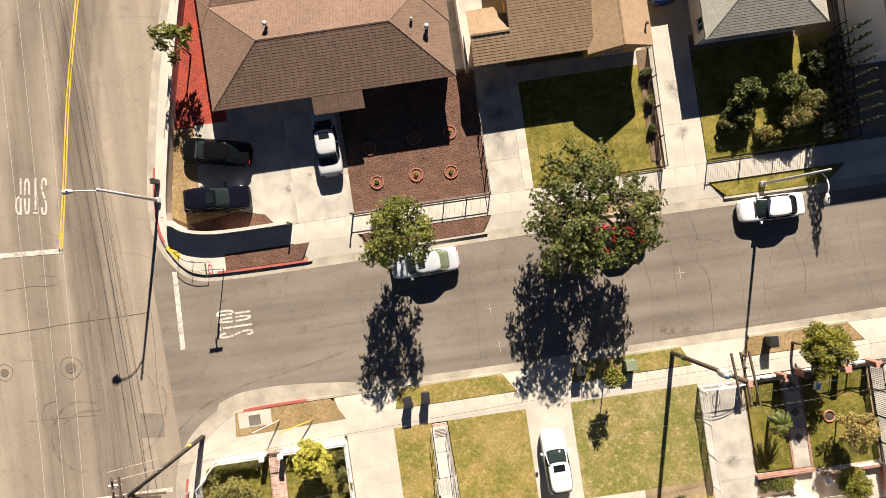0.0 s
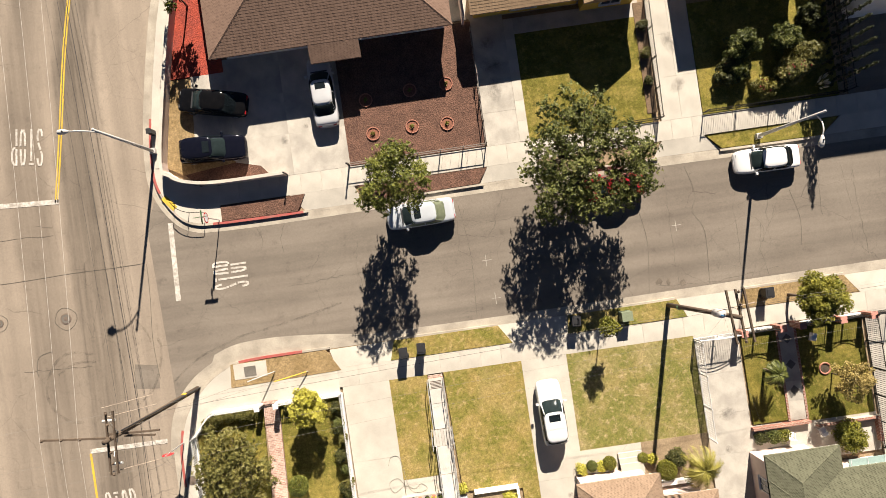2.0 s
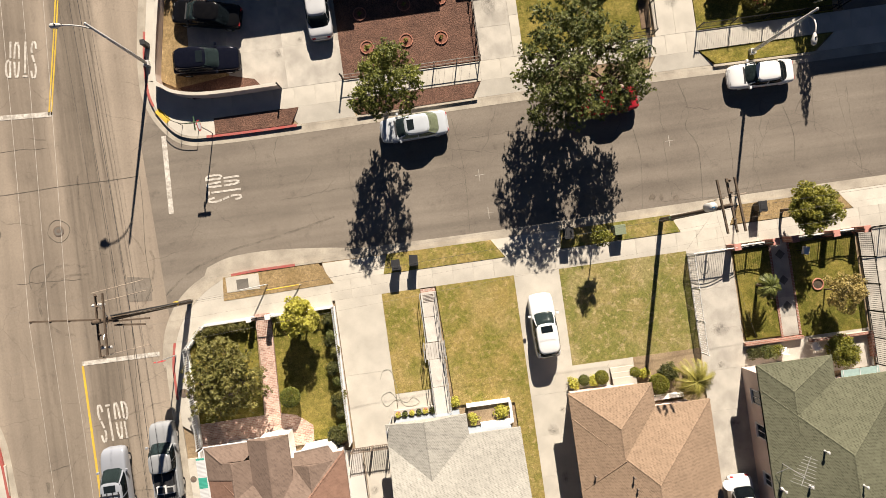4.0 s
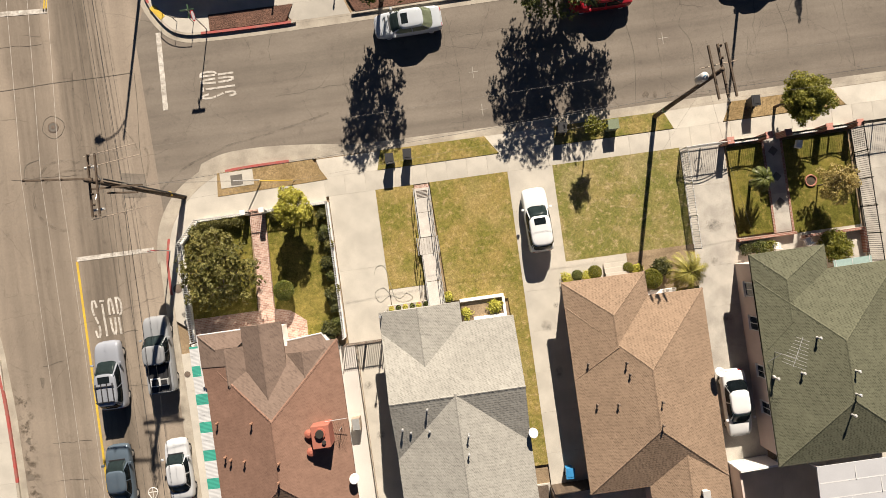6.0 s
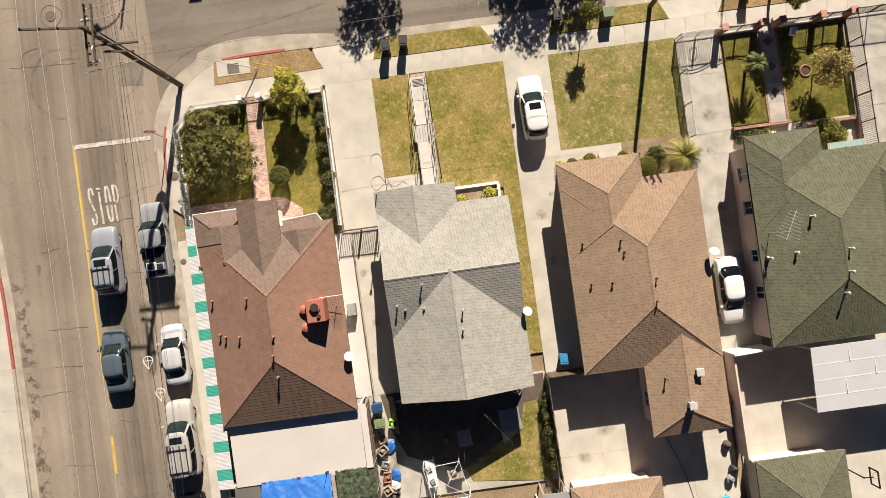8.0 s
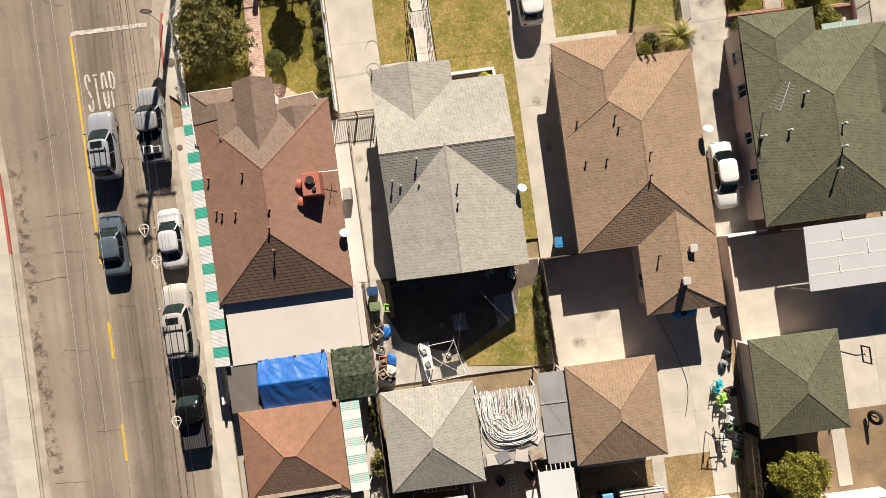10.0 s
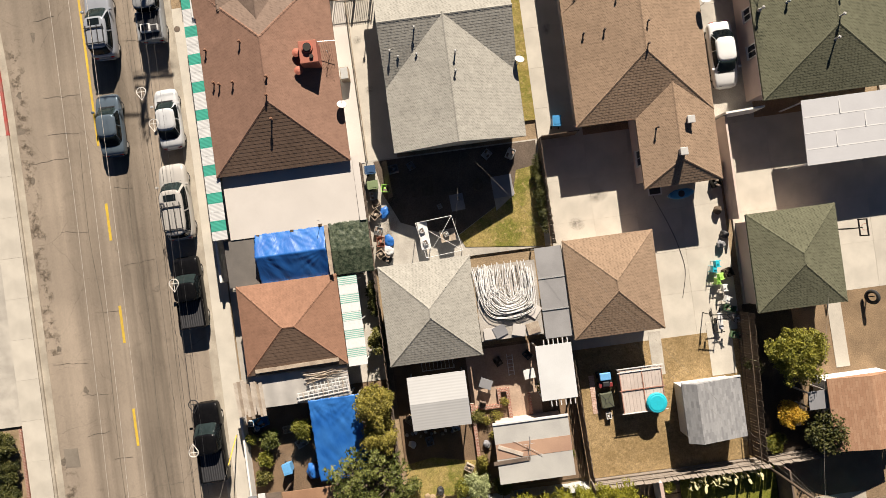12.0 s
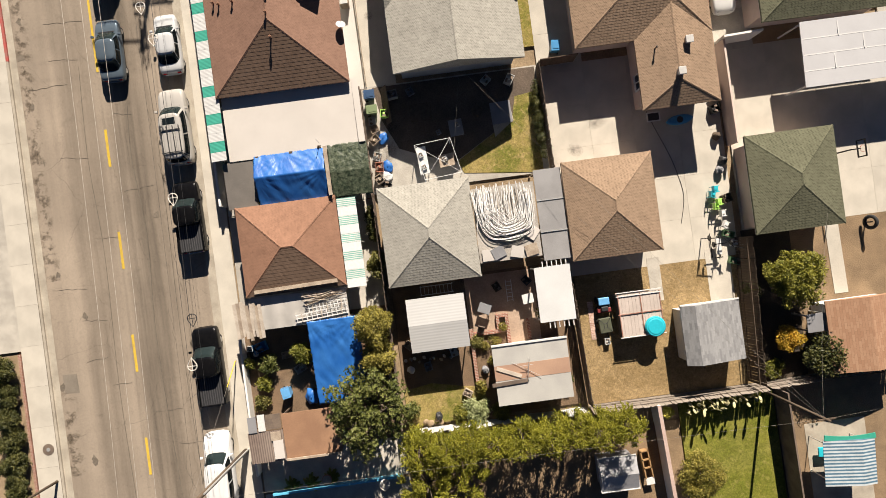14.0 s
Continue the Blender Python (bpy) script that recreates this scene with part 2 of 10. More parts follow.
M_LAWNDRY = lawn("dry_lawn", (0.16, 0.155, 0.042), (0.25, 0.2, 0.078), (0.36, 0.28, 0.15), 0.46)
M_LAWNGREEN = lawn("watered_lawn", (0.125, 0.115, 0.023), (0.22, 0.177, 0.042), (0.265, 0.205, 0.062), 0.45)
M_LAWNDEEP = lawn("deep_green_lawn", (0.1, 0.097, 0.018), (0.178, 0.147, 0.033), (0.225, 0.175, 0.05), 0.45)
M_LAWNREAR = lawn("rear_lawn_grass", (0.14, 0.14, 0.03), (0.27, 0.21, 0.075), (0.33, 0.25, 0.11), 0.5)
M_STRAW = lawn("straw_grass", (0.235, 0.165, 0.08), (0.32, 0.23, 0.12), (0.21, 0.15, 0.075), 0.5)
M_BRICK = bricks("red_paving_brick", (0.52, 0.36, 0.29), (0.33, 0.185, 0.145), (0.52, 0.44, 0.37), 4.0, 8.0)
M_WALLBRICK = bricks("garden_wall_brick", (0.29, 0.13, 0.095), (0.22, 0.1, 0.072), (0.4, 0.34, 0.28), 4.5, 9.0)
M_WHITE = surf("white_stucco", (0.78, 0.76, 0.72), (0.70, 0.67, 0.62), 0.8, 30, 0.06, 0.85)
M_PINK = surf("pink_stucco", (0.60, 0.49, 0.43), (0.54, 0.44, 0.385), 0.8, 30, 0.06, 0.85)
M_GREYW = surf("blue_grey_siding", (0.30, 0.33, 0.37), (0.26, 0.29, 0.33), 0.8, 30, 0.06, 0.8)
M_YELW = surf("yellow_stucco", (0.66, 0.44, 0.08), (0.58, 0.38, 0.07), 0.8, 30, 0.06, 0.85)
M_TRIM = plain("white_trim", (0.60, 0.595, 0.58), 0.5)
M_GLASS = plain("dark_window_glass", (0.02, 0.025, 0.03), 0.06, 0, 0.7)
M_R_N1 = shingle("brown_shingles", (0.12, 0.08, 0.06), (0.2, 0.133, 0.1))
M_R_N2 = shingle("tan_shingles", (0.245, 0.168, 0.104), (0.325, 0.228, 0.144))
M_R_N3 = shingle("grey_green_shingles", (0.24, 0.232, 0.198), (0.32, 0.31, 0.265))
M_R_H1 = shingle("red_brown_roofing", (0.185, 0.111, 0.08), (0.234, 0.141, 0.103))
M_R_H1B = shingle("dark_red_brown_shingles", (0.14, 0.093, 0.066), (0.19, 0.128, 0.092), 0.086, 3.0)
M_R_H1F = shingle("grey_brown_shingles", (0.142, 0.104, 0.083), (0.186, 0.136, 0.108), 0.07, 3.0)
M_R_H2 = shingle("light_grey_shingles", (0.222, 0.211, 0.185), (0.345, 0.331, 0.292))
M_R_H3 = shingle("orange_brown_shingles", (0.16, 0.112, 0.077), (0.285, 0.203, 0.14))
M_R_H4 = shingle("dark_green_shingles", (0.056, 0.058, 0.038), (0.13, 0.13, 0.087))
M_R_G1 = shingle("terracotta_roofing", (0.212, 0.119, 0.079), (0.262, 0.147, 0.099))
M_WOOD = surf("weathered_wood", (0.115, 0.085, 0.06), (0.075, 0.055, 0.04), 1.0, 20, 0.3, 0.9, bump=0.5, stretch=(4, 4, 0.3))
M_FENCEW = surf("grey_fence_wood", (0.17, 0.13, 0.10), (0.11, 0.085, 0.07), 1.0, 20, 0.3, 0.9, bump=0.4)
M_PLANKS = surf("sun_bleached_boards", (0.42, 0.35, 0.27), (0.28, 0.22, 0.17), 1.5, 20, 0.25, 0.9, bump=0.3)
M_IRON = plain("black_iron", (0.015, 0.014, 0.013), 0.5, 0.6)
M_STEEL = plain("galvanised_steel", (0.55, 0.55, 0.54), 0.45, 0.6)
M_LAMP = plain("pale_lamp_paint", (0.45, 0.44, 0.42), 0.5)
M_WIRE = plain("weathered_cable", (0.2, 0.18, 0.155), 0.7, 0.1)
M_LAWNBRIGHT = lawn("bright_green_lawn", (0.125, 0.135, 0.02), (0.18, 0.175, 0.032), (0.22, 0.2, 0.055), 0.45)
M_SOIL = surf("brown_garden_soil", (0.19, 0.128, 0.08), (0.13, 0.09, 0.058), 0.8, 12, 0.3, 0.95, bump=0.5, dist=0.05)
M_WHITEC = surf("white_coated_boards", (0.60, 0.605, 0.60), (0.55, 0.555, 0.55), 0.5, 20, 0.05, 0.7, bump=0.05)
M_RUBBER = plain("tyre_rubber", (0.02, 0.02, 0.02), 0.85)
M_BLACKP = plain("black_plastic", (0.022, 0.022, 0.024), 0.55)
M_BLUEP = plain("blue_plastic", (0.04, 0.22, 0.45), 0.45)
M_GREENP = plain("green_plastic", (0.08, 0.16, 0.075), 0.5)
M_LIMEP = plain("lime_plastic", (0.35, 0.62, 0.12), 0.45)
M_TURQ = plain("turquoise_plastic", (0.02, 0.42, 0.52), 0.45)
M_TARP = sheet_cloth("blue_tarpaulin", (0.014, 0.1, 0.36), (0.03, 0.15, 0.45))
M_TARPG = surf("dark_green_tarpaulin", (0.022, 0.034, 0.02), (0.085, 0.1, 0.065), 3.5, 9, 0.4, 0.5, bump=0.5, dist=0.06)
M_SHADE = sheet_cloth("grey_shade_cloth", (0.19, 0.19, 0.20), (0.23, 0.23, 0.24), 0.7)
M_WROOF = surf("white_roof_coating", (0.55, 0.515, 0.475), (0.5, 0.467, 0.43), 0.35, 20, 0.05, 0.75, bump=0.05)
M_AWN = striped("green_and_white_awning", (0.58, 0.58, 0.57), (0.06, 0.34, 0.255), 1.937, 0.38, 1, 23.41 + 0.368, 0.4, 0.09)
M_PANELW = ribbed("white_metal_panels", (0.47, 0.47, 0.465), (0.44, 0.44, 0.435), 0.2, 1, 0.5, 0.0, 0.06, 0.02)
M_LEAF1 = leaves("broad_green_leaves", (0.024, 0.034, 0.006), (0.082, 0.097, 0.018), (0.25, 0.255, 0.075))
M_LEAF6 = leaves("glossy_bright_leaves", (0.04, 0.052, 0.008), (0.11, 0.127, 0.018), (0.27, 0.27, 0.055))
M_LEAF2 = leaves("light_green_leaves", (0.055, 0.066, 0.009), (0.15, 0.155, 0.02), (0.31, 0.28, 0.045))
M_LEAF3 = leaves("olive_leaves", (0.06, 0.062, 0.015), (0.15, 0.142, 0.035), (0.32, 0.28, 0.09))
M_LEAF7 = leaves("sunny_olive_leaves", (0.085, 0.08, 0.015), (0.2, 0.175, 0.03), (0.36, 0.3, 0.065))
M_LEAF4 = leaves("yellow_green_leaves", (0.3, 0.29, 0.03), (0.44, 0.41, 0.06), (0.55, 0.5, 0.13))
M_LEAF8 = leaves("bright_hedge_leaves", (0.07, 0.078, 0.008), (0.2, 0.197, 0.015), (0.34, 0.315, 0.035))
M_LEAF9 = leaves("sunlit_round_crown_leaves", (0.075, 0.084, 0.011), (0.185, 0.182, 0.024), (0.35, 0.315, 0.05))
M_LEAF5 = leaves("dark_hedge_leaves", (0.02, 0.028, 0.008), (0.055, 0.06, 0.016), (0.17, 0.16, 0.045))
M_BLOOM = leaves("golden_leaves", (0.4, 0.22, 0.02), (0.5, 0.32, 0.03), (0.3, 0.25, 0.04))
M_BARK = surf("grey_brown_bark", (0.13, 0.10, 0.075), (0.09, 0.068, 0.05), 2.0, 14, 0.4, 0.95, bump=0.8)

# ---------------------------------------------------------------- mesh helpers


def part(name, bm, material, parent=None, label="", smooth=False):
    """Links a bmesh as one mesh object, under a thing or a part."""
    me = bpy.data.meshes.new(name)
    bm.normal_update()
    bm.to_mesh(me)
    bm.free()
    me.materials.append(material)
    if smooth:
        me.shade_smooth()
    ob = new(name, me)
    if parent:
        ob.parent = parent
    if label:
        ob["label"] = label
    return ob


def again(name, ob, m, parent=None):
    """Another object on the same mesh."""
    o = new(name, ob.data)
    o.matrix_basis = m
    if parent:
        o.parent = parent
    return o


def thing(name, label, category, m=None, group="", kind=""):
    ob = new(name)
    ob.empty_display_size = 0.2
    if m is not None:
        ob.matrix_basis = m
    return tagged(ob, label, category, group, kind)


def box(bm, x0, y0, z0, x1, y1, z1):
    v = [bm.verts.new(p) for p in ((x0, y0, z0), (x1, y0, z0), (x1, y1, z0), (x0, y1, z0), (x0, y0, z1), (x1, y0, z1), (x1, y1, z1), (x0, y1, z1))]
    for f in ((3, 2, 1, 0), (4, 5, 6, 7), (0, 1, 5, 4), (1, 2, 6, 5), (2, 3, 7, 6), (3, 0, 4, 7)):
        bm.faces.new([v[i] for i in f])
    return v


def boxes(*rows):
    bm = bmesh.new()
    for r in rows:
        box(bm, *r)
    return bm


def soft_box(x0, y0, z0, x1, y1, z1, r=0.03, seg=2):
    bm = boxes((x0, y0, z0, x1, y1, z1))
    bmesh.ops.bevel(bm, geom=bm.edges[:], offset=r, segments=seg, profile=0.5, affect="EDGES")
    return bm


def prism(bm, pts, z0, z1):
    """A plate with the outline pts (anticlockwise) from z0 to z1."""
    lo = [bm.verts.new((x, y, z0)) for x, y in pts]
    hi = [bm.verts.new((x, y, z1)) for x, y in pts]
    n = len(pts)
    bm.faces.new(hi)
    bm.faces.new(lo[::-1])
    for i in range(n):
        j = (i + 1) % n
        bm.faces.new((lo[i], lo[j], hi[j], hi[i]))


def plate(pts, z0, z1):
    bm = bmesh.new()
    area = sum(a[0] * b[1] - b[0] * a[1] for a, b in zip(pts, list(pts[1:]) + [pts[0]]))
    prism(bm, pts if area > 0 else pts[::-1], z0, z1)
    return bm


def rect(x0, y0, x1, y1):
    return [(x0, y0), (x1, y0), (x1, y1), (x0, y1)]


def tube(bm, pts, radii, seg=6, cap=True):
    """A round bar along pts."""
    rings = []
    n = len(pts)
    if not isinstance(radii, (list, tuple)):
        radii = [radii] * n
    for i, p in enumerate(pts):
        p = Vector(p)
        d = (Vector(pts[min(i + 1, n - 1)]) - Vector(pts[max(i - 1, 0)])).normalized()
        a = d.orthogonal().normalized() if abs(d.z) > 0.95 else d.cross(Vector((0, 0, 1))).normalized()
        b = d.cross(a).normalized()
        rings.append([bm.verts.new(p + (a * math.cos(2 * math.pi * k / seg) + b * math.sin(2 * math.pi * k / seg)) * radii[i]) for k in range(seg)])
    for r0, r1 in zip(rings, rings[1:]):
        for k in range(seg):
            bm.faces.new((r0[k], r0[(k + 1) % seg], r1[(k + 1) % seg], r1[k]))
    if cap:
        bm.faces.new(rings[0][::-1])
        bm.faces.new(rings[-1])
    return bm


def rod(pts, radii, seg=6):
    return tube(bmesh.new(), pts, radii, seg)


def disc(x, y, z0, z1, r, seg=20, r2=None):
    return rod([(x, y, z0), (x, y, z1)], [r, r if r2 is None else r2], seg)


def offset_line(pts, d):
    """The open line pts, moved by d to its left."""
    out = []
    for i, p in enumerate(pts):
        a = Vector(pts[max(i - 1, 0)])
        b = Vector(p)
        c = Vector(pts[min(i + 1, len(pts) - 1)])
        n1 = (b - a).normalized() if i else (c - b).normalized()
        n2 = (c - b).normalized() if i < len(pts) - 1 else n1
        t = (n1 + n2).normalized()
        s = 1 / max(0.3, t.dot(n1))
        out.append((b.x - t.y * d * s, b.y + t.x * d * s))
    return out


def strip(pts, d0, d1, z0, z1):
    """A bar along the line pts between two offsets to its left."""
    bm = bmesh.new()
    a, b = offset_line(pts, d0), offset_line(pts, d1)
    for i in range(len(pts) - 1):
        prism(bm, [a[i], a[i + 1], b[i + 1], b[i]], z0, z1)
    bmesh.ops.remove_doubles(bm, verts=bm.verts[:], dist=0.0005)
    bmesh.ops.recalc_face_normals(bm, faces=bm.faces[:])
    return bm


def smooth_line(pts, steps=6):
    """Catmull-Rom through pts."""
    P = [Vector(p) for p in pts]
    out = []
    for i in range(len(P) - 1):
        p0, p1, p2, p3 = P[max(i - 1, 0)], P[i], P[i + 1], P[min(i + 2, len(P) - 1)]
        for k in range(steps):
            t = k / steps
            out.append(tuple(0.5 * (2 * p1 + (p2 - p0) * t + (2 * p0 - 5 * p1 + 4 * p2 - p3) * t * t + (3 * p1 - p0 - 3 * p2 + p3) * t ** 3)))
    return out + [tuple(P[-1])]

# ---------------------------------------------------------------- ground, roads, kerbs

Z_ROAD = -0.15
ground = part("ground", plate(rect(-2200, -2200, 2200, 2200), -0.6, -0.3), M_DIRT)
tagged(ground, "dry brown earth reaching to the horizon", "ground", kind="structure")

KERB_N = smooth_line([(-3.5, 80), (-8.2, 58), (-12.2, 41), (-15.3, 29), (-17.4, 21.2), (-18.9, 16.0), (-20.25, 9.1), (-20.6, 5.4), (-20.3, 3.5), (-19.3, 1.75), (-18.1, 0.9), (-16.0, 0.68), (-10, 0.62), (4, 0.72), (16, 0.75), (32, 0.62), (85, 0.6)], 5)
KERB_S = smooth_line([(85, -9.45), (32, -9.42), (16, -9.45), (3.5, -9.5), (-8, -9.38), (-15.5, -9.4), (-17.6, -9.9), (-19.3, -11.1), (-20.6, -12.7), (-21.3, -14.8), (-21.45, -18), (-21.3, -31), (-21.35, -46), (-21.4, -95)], 5)
KERB_W = smooth_line([(-34.3, -95), (-34.25, -45), (-34.3, -30), (-34.5, -23), (-35.2, -18), (-38, -14), (-44, -12.5), (-85, -12)], 5)

road = part("road", plate(rect(-90, -100, 90, 90), -0.3, Z_ROAD), M_ROADW)
tagged(road, "worn tan asphalt of the wide street", "road", kind="structure")
side_road = part("road_side_street", plate([(-21.6, 1.2), (-21.2, -12.2), (-17, -9), (90, -9), (90, 0.3), (-15, 0.3), (-19, 1.5), (-20.8, 3)], Z_ROAD - 0.02, Z_ROAD + 0.006), M_ROAD)
tagged(side_road, "grey-brown asphalt of the side street", "road", kind="structure")
patch = part("road_patch", plate([(-23.9, -8.6), (-22.2, -8.9), (-22.3, -10.6), (-24.1, -10.4)], Z_ROAD - 0.02, Z_ROAD + 0.009), M_ROAD)
tagged(patch, "square repair patch in the asphalt", "road", kind="structure")


def block(name, line, rest, label):
    ob = part(name, plate([p[:2] for p in line] + rest, -0.32, -0.14), M_DIRT)
    return tagged(ob, label, "ground", kind="structure")


block("ground_north_block", KERB_N, [(85, 80)], "bare soil of the northern block")
block("ground_south_block", KERB_S, [(85, -95)], "bare soil of the southern block")
block("ground_west_block", KERB_W, [(-85, -95)], "bare soil of the western block")
DROPS = {"north": ((-9.8, -5.7), (3.2, 8.1), (16.2, 20.9), (28.7, 35.9)), "south": ((-9.5, -4.9), (3.0, 8.0), (16.3, 21.1), (28.7, 33.9)), "west": ()}


def kerb_runs(line, drops):
    """Cuts a kerb line into full and dropped stretches."""
    fine = []
    for a, b in zip(line, line[1:]):
        n = max(1, int(math.dist(a[:2], b[:2]) / 0.3))
        fine += [(a[0] + (b[0] - a[0]) * k / n, a[1] + (b[1] - a[1]) * k / n) for k in range(n)]
    fine.append(line[-1][:2])
    runs, now, low = [], [], False
    for p in fine:
        is_low = any(a < p[0] < b for a, b in drops) and -12 < p[1] < 2
        if now and is_low != low:
            runs.append((now + [p], Z_ROAD + 0.02 if low else 0.006))
            now = []
        low = is_low
        now.append(p)
    runs.append((now, Z_ROAD + 0.02 if low else 0.006))
    return [r for r in runs if len(r[0]) > 1]


for nm, line in (("north", KERB_N), ("south", KERB_S), ("west", KERB_W)):
    for run, top in kerb_runs(line, DROPS[nm]):
        k = part("kerb_" + nm, strip(run, 0.0, 0.16, -0.3, top), M_GUTTER)
        tagged(k, "cast concrete kerb along the street" if top > 0 else "dropped concrete kerb at a driveway", "kerb", kind="structure")
    g = part("gutter_" + nm, strip(line, -0.52, 0.0, -0.3, Z_ROAD + 0.014), M_GUTTER)
    tagged(g, "pale concrete gutter beside the kerb", "gutter", kind="structure")
corner = part("gutter_corner", plate([p[:2] for p in smooth_line([(-7.0, -8.82), (-9.5, -8.45), (-13.2, -8.12), (-16.2, -8.2), (-18.0, -8.75)], 5) + smooth_line([(-18.25, -9.3), (-19.6, -10.1), (-20.8, -11.3), (-21.7, -13.0), (-22.1, -15.0), (-21.9, -15.4), (-20.3, -12.1), (-18.0, -10.0), (-15, -9.1), (-8.0, -8.9)], 5)], -0.3, Z_ROAD + 0.018), M_GUTTER)
tagged(corner, "broad pale concrete gutter round the street corner", "gutter", kind="structure")

# painted stretches of kerb
def painted(line, u0, v0, u1, v1):
    seg = [p for p in line if min(u0, u1) <= p[0] <= max(u0, u1) and min(v0, v1) <= p[1] <= max(v0, v1)]
    if len(seg) > 1:
        ob = part("kerb_paint", strip(seg, -0.012, 0.172, -0.12, 0.012), M_RED)
        tagged(ob, "faded red paint on the kerb", "kerb paint", kind="structure")


painted(KERB_N, -21, 3.4, -19.5, 9.2)
painted(KERB_N, -17.0, 0, -10.0, 1.0)
painted(KERB_S, -16.4, -10, -9.9, -9)
painted(KERB_S, -21.6, -19.5, -21.0, -13.6)
painted(KERB_W, -36, -31, -34, -17)

# road markings


def marking(name, pts, mat, label):
    ob = part(name, plate(pts, Z_ROAD - 0.02, Z_ROAD + 0.016), mat)
    return tagged(ob, label, "road marking", kind="structure")


def bar(x0, y0, x1, y1, w):
    d = Vector((x1 - x0, y1 - y0)).normalized()
    nx, ny = -d.y * w / 2, d.x * w / 2
    return [(x0 - nx, y0 - ny), (x1 - nx, y1 - ny), (x1 + nx, y1 + ny), (x0 + nx, y0 + ny)]


for off in (-0.16, 0.02):
    line = smooth_line([(-27.85 + off, 4.0), (-26.75 + off, 9.6), (-25.7 + off, 15.2), (-24.0 + off, 22.3), (-21.3 + off, 33)], 3)
    ob = part("yellow_line", strip(line, -0.05, 0.05, Z_ROAD - 0.02, Z_ROAD + 0.016), M_YELP)
    tagged(ob, "double yellow centre line", "road marking", kind="structure")
marking("yellow_line", bar(-28.0, -14.6, -27.95, -31.6, 0.165), M_YELP, "solid yellow centre line")
for v in (-35.9, -43.5, -51.15, -58.8, -66.5):
    marking("yellow_dash", bar(-27.95, v, -27.95, v - 2.75, 0.19), M_YELP, "yellow centre line dash")
marking("stop_line", bar(-19.85, 1.3, -20.05, -4.45, 0.36), M_WHTP, "white stop line of the side street")
marking("stop_line", bar(-36.0, 4.55, -27.75, 4.05, 0.36), M_WHTP, "white stop line of the northern arm")
marking("stop_line", bar(-28.0, -14.45, -22.3, -14.5, 0.32), M_WHTP, "white stop line of the southern arm")


STROKES = {
    "S": (((0.95, 0.80), (0.80, 0.94), (0.56, 1.0)), ((0.44, 1.0), (0.18, 0.93), (0.08, 0.80), (0.16, 0.68), (0.30, 0.60)), ((0.38, 0.56), (0.62, 0.46), (0.80, 0.37)), ((0.88, 0.32), (0.93, 0.20), (0.82, 0.07), (0.58, 0.0)), ((0.44, 0.0), (0.2, 0.06), (0.05, 0.2))),
    "T": (((0.02, 0.95), (0.98, 0.95)), ((0.5, 0.87), (0.5, 0.0))),
    "O": (((0.42, 0.99), (0.16, 0.86), (0.06, 0.55)), ((0.06, 0.47), (0.14, 0.15), (0.42, 0.01)), ((0.58, 0.01), (0.86, 0.15), (0.94, 0.47)), ((0.94, 0.55), (0.84, 0.86), (0.58, 0.99))),
    "P": (((0.1, 0.0), (0.1, 0.46)), ((0.1, 0.54), (0.1, 1.0)), ((0.3, 0.97), (0.62, 0.96), (0.88, 0.88), (0.94, 0.75), (0.88, 0.62), (0.62, 0.53), (0.3, 0.52))),
}


def road_word(word, x, y, turn, wide, high, stroke=0.145):
    """Tall stencilled letters with the gaps that the stencil leaves."""
    bm = bmesh.new()
    cell = wide / len(word)
    k = 0
    for i, letter in enumerate(word):
        for line in STROKES[letter]:
            pts = [(-wide / 2 + (i + 0.18 + 0.62 * u) * cell, (v - 0.5) * high) for u, v in line]
            pts = smooth_line(pts, 4) if len(pts) > 2 else pts
            a, b = offset_line(pts, -stroke / 2), offset_line(pts, stroke / 2)
            for q in range(len(pts) - 1):
                prism(bm, [a[q], a[q + 1], b[q + 1], b[q]], -0.006, 0.006 + 0.0002 * k)
            k += 1
    bmesh.ops.remove_doubles(bm, verts=bm.verts[:], dist=0.0001)
    ob = part("road_word", bm, M_WHTP)
    ob.matrix_basis = pose(x, y, Z_ROAD + 0.012, 0, 0, turn)
    tagged(ob, "worn white STOP painted on the road", "road marking", kind="structure")


road_word("STOP", -29.5, 8.35, 172, 2.5, 2.7)
road_word("STOP", -16.0, -3.05, 90, 2.2, 2.5)
road_word("STOP", -26.25, -18.95, 2, 2.4, 2.75)

M_SCUFF = surf("tyre_scuff", (0.1, 0.087, 0.07), (0.15, 0.13, 0.105), 1.2, 16, 0.35, 0.9)
for x, y, r in ((-28.43, -4.56, 0.4), (-33.3, -4.2, 0.3)):
    mh = thing("manhole", "round dark iron manhole cover in the road", "manhole cover", pose(x, y, Z_ROAD + 0.012), "manhole covers")
    part("collar", rod([(r * 2 * (1 + 0.05 * math.sin(q * 1.3)) * math.cos(q * 0.209), r * 2 * (1 + 0.05 * math.sin(q * 0.9)) * math.sin(q * 0.209), -0.02) for q in range(31)], 0.028, 5), M_SCUFF, mh, "dark seam round the collar")
    part("cover", disc(0, 0, -0.02, 0.008, r, 28), M_FENCEW, mh)
    part("ring", disc(0, 0, -0.02, 0.011, r * 0.78, 28), M_PATCH, mh)
    part("hub", disc(0, 0, 0.0, 0.016, r * 0.4, 20), M_FENCEW, mh)
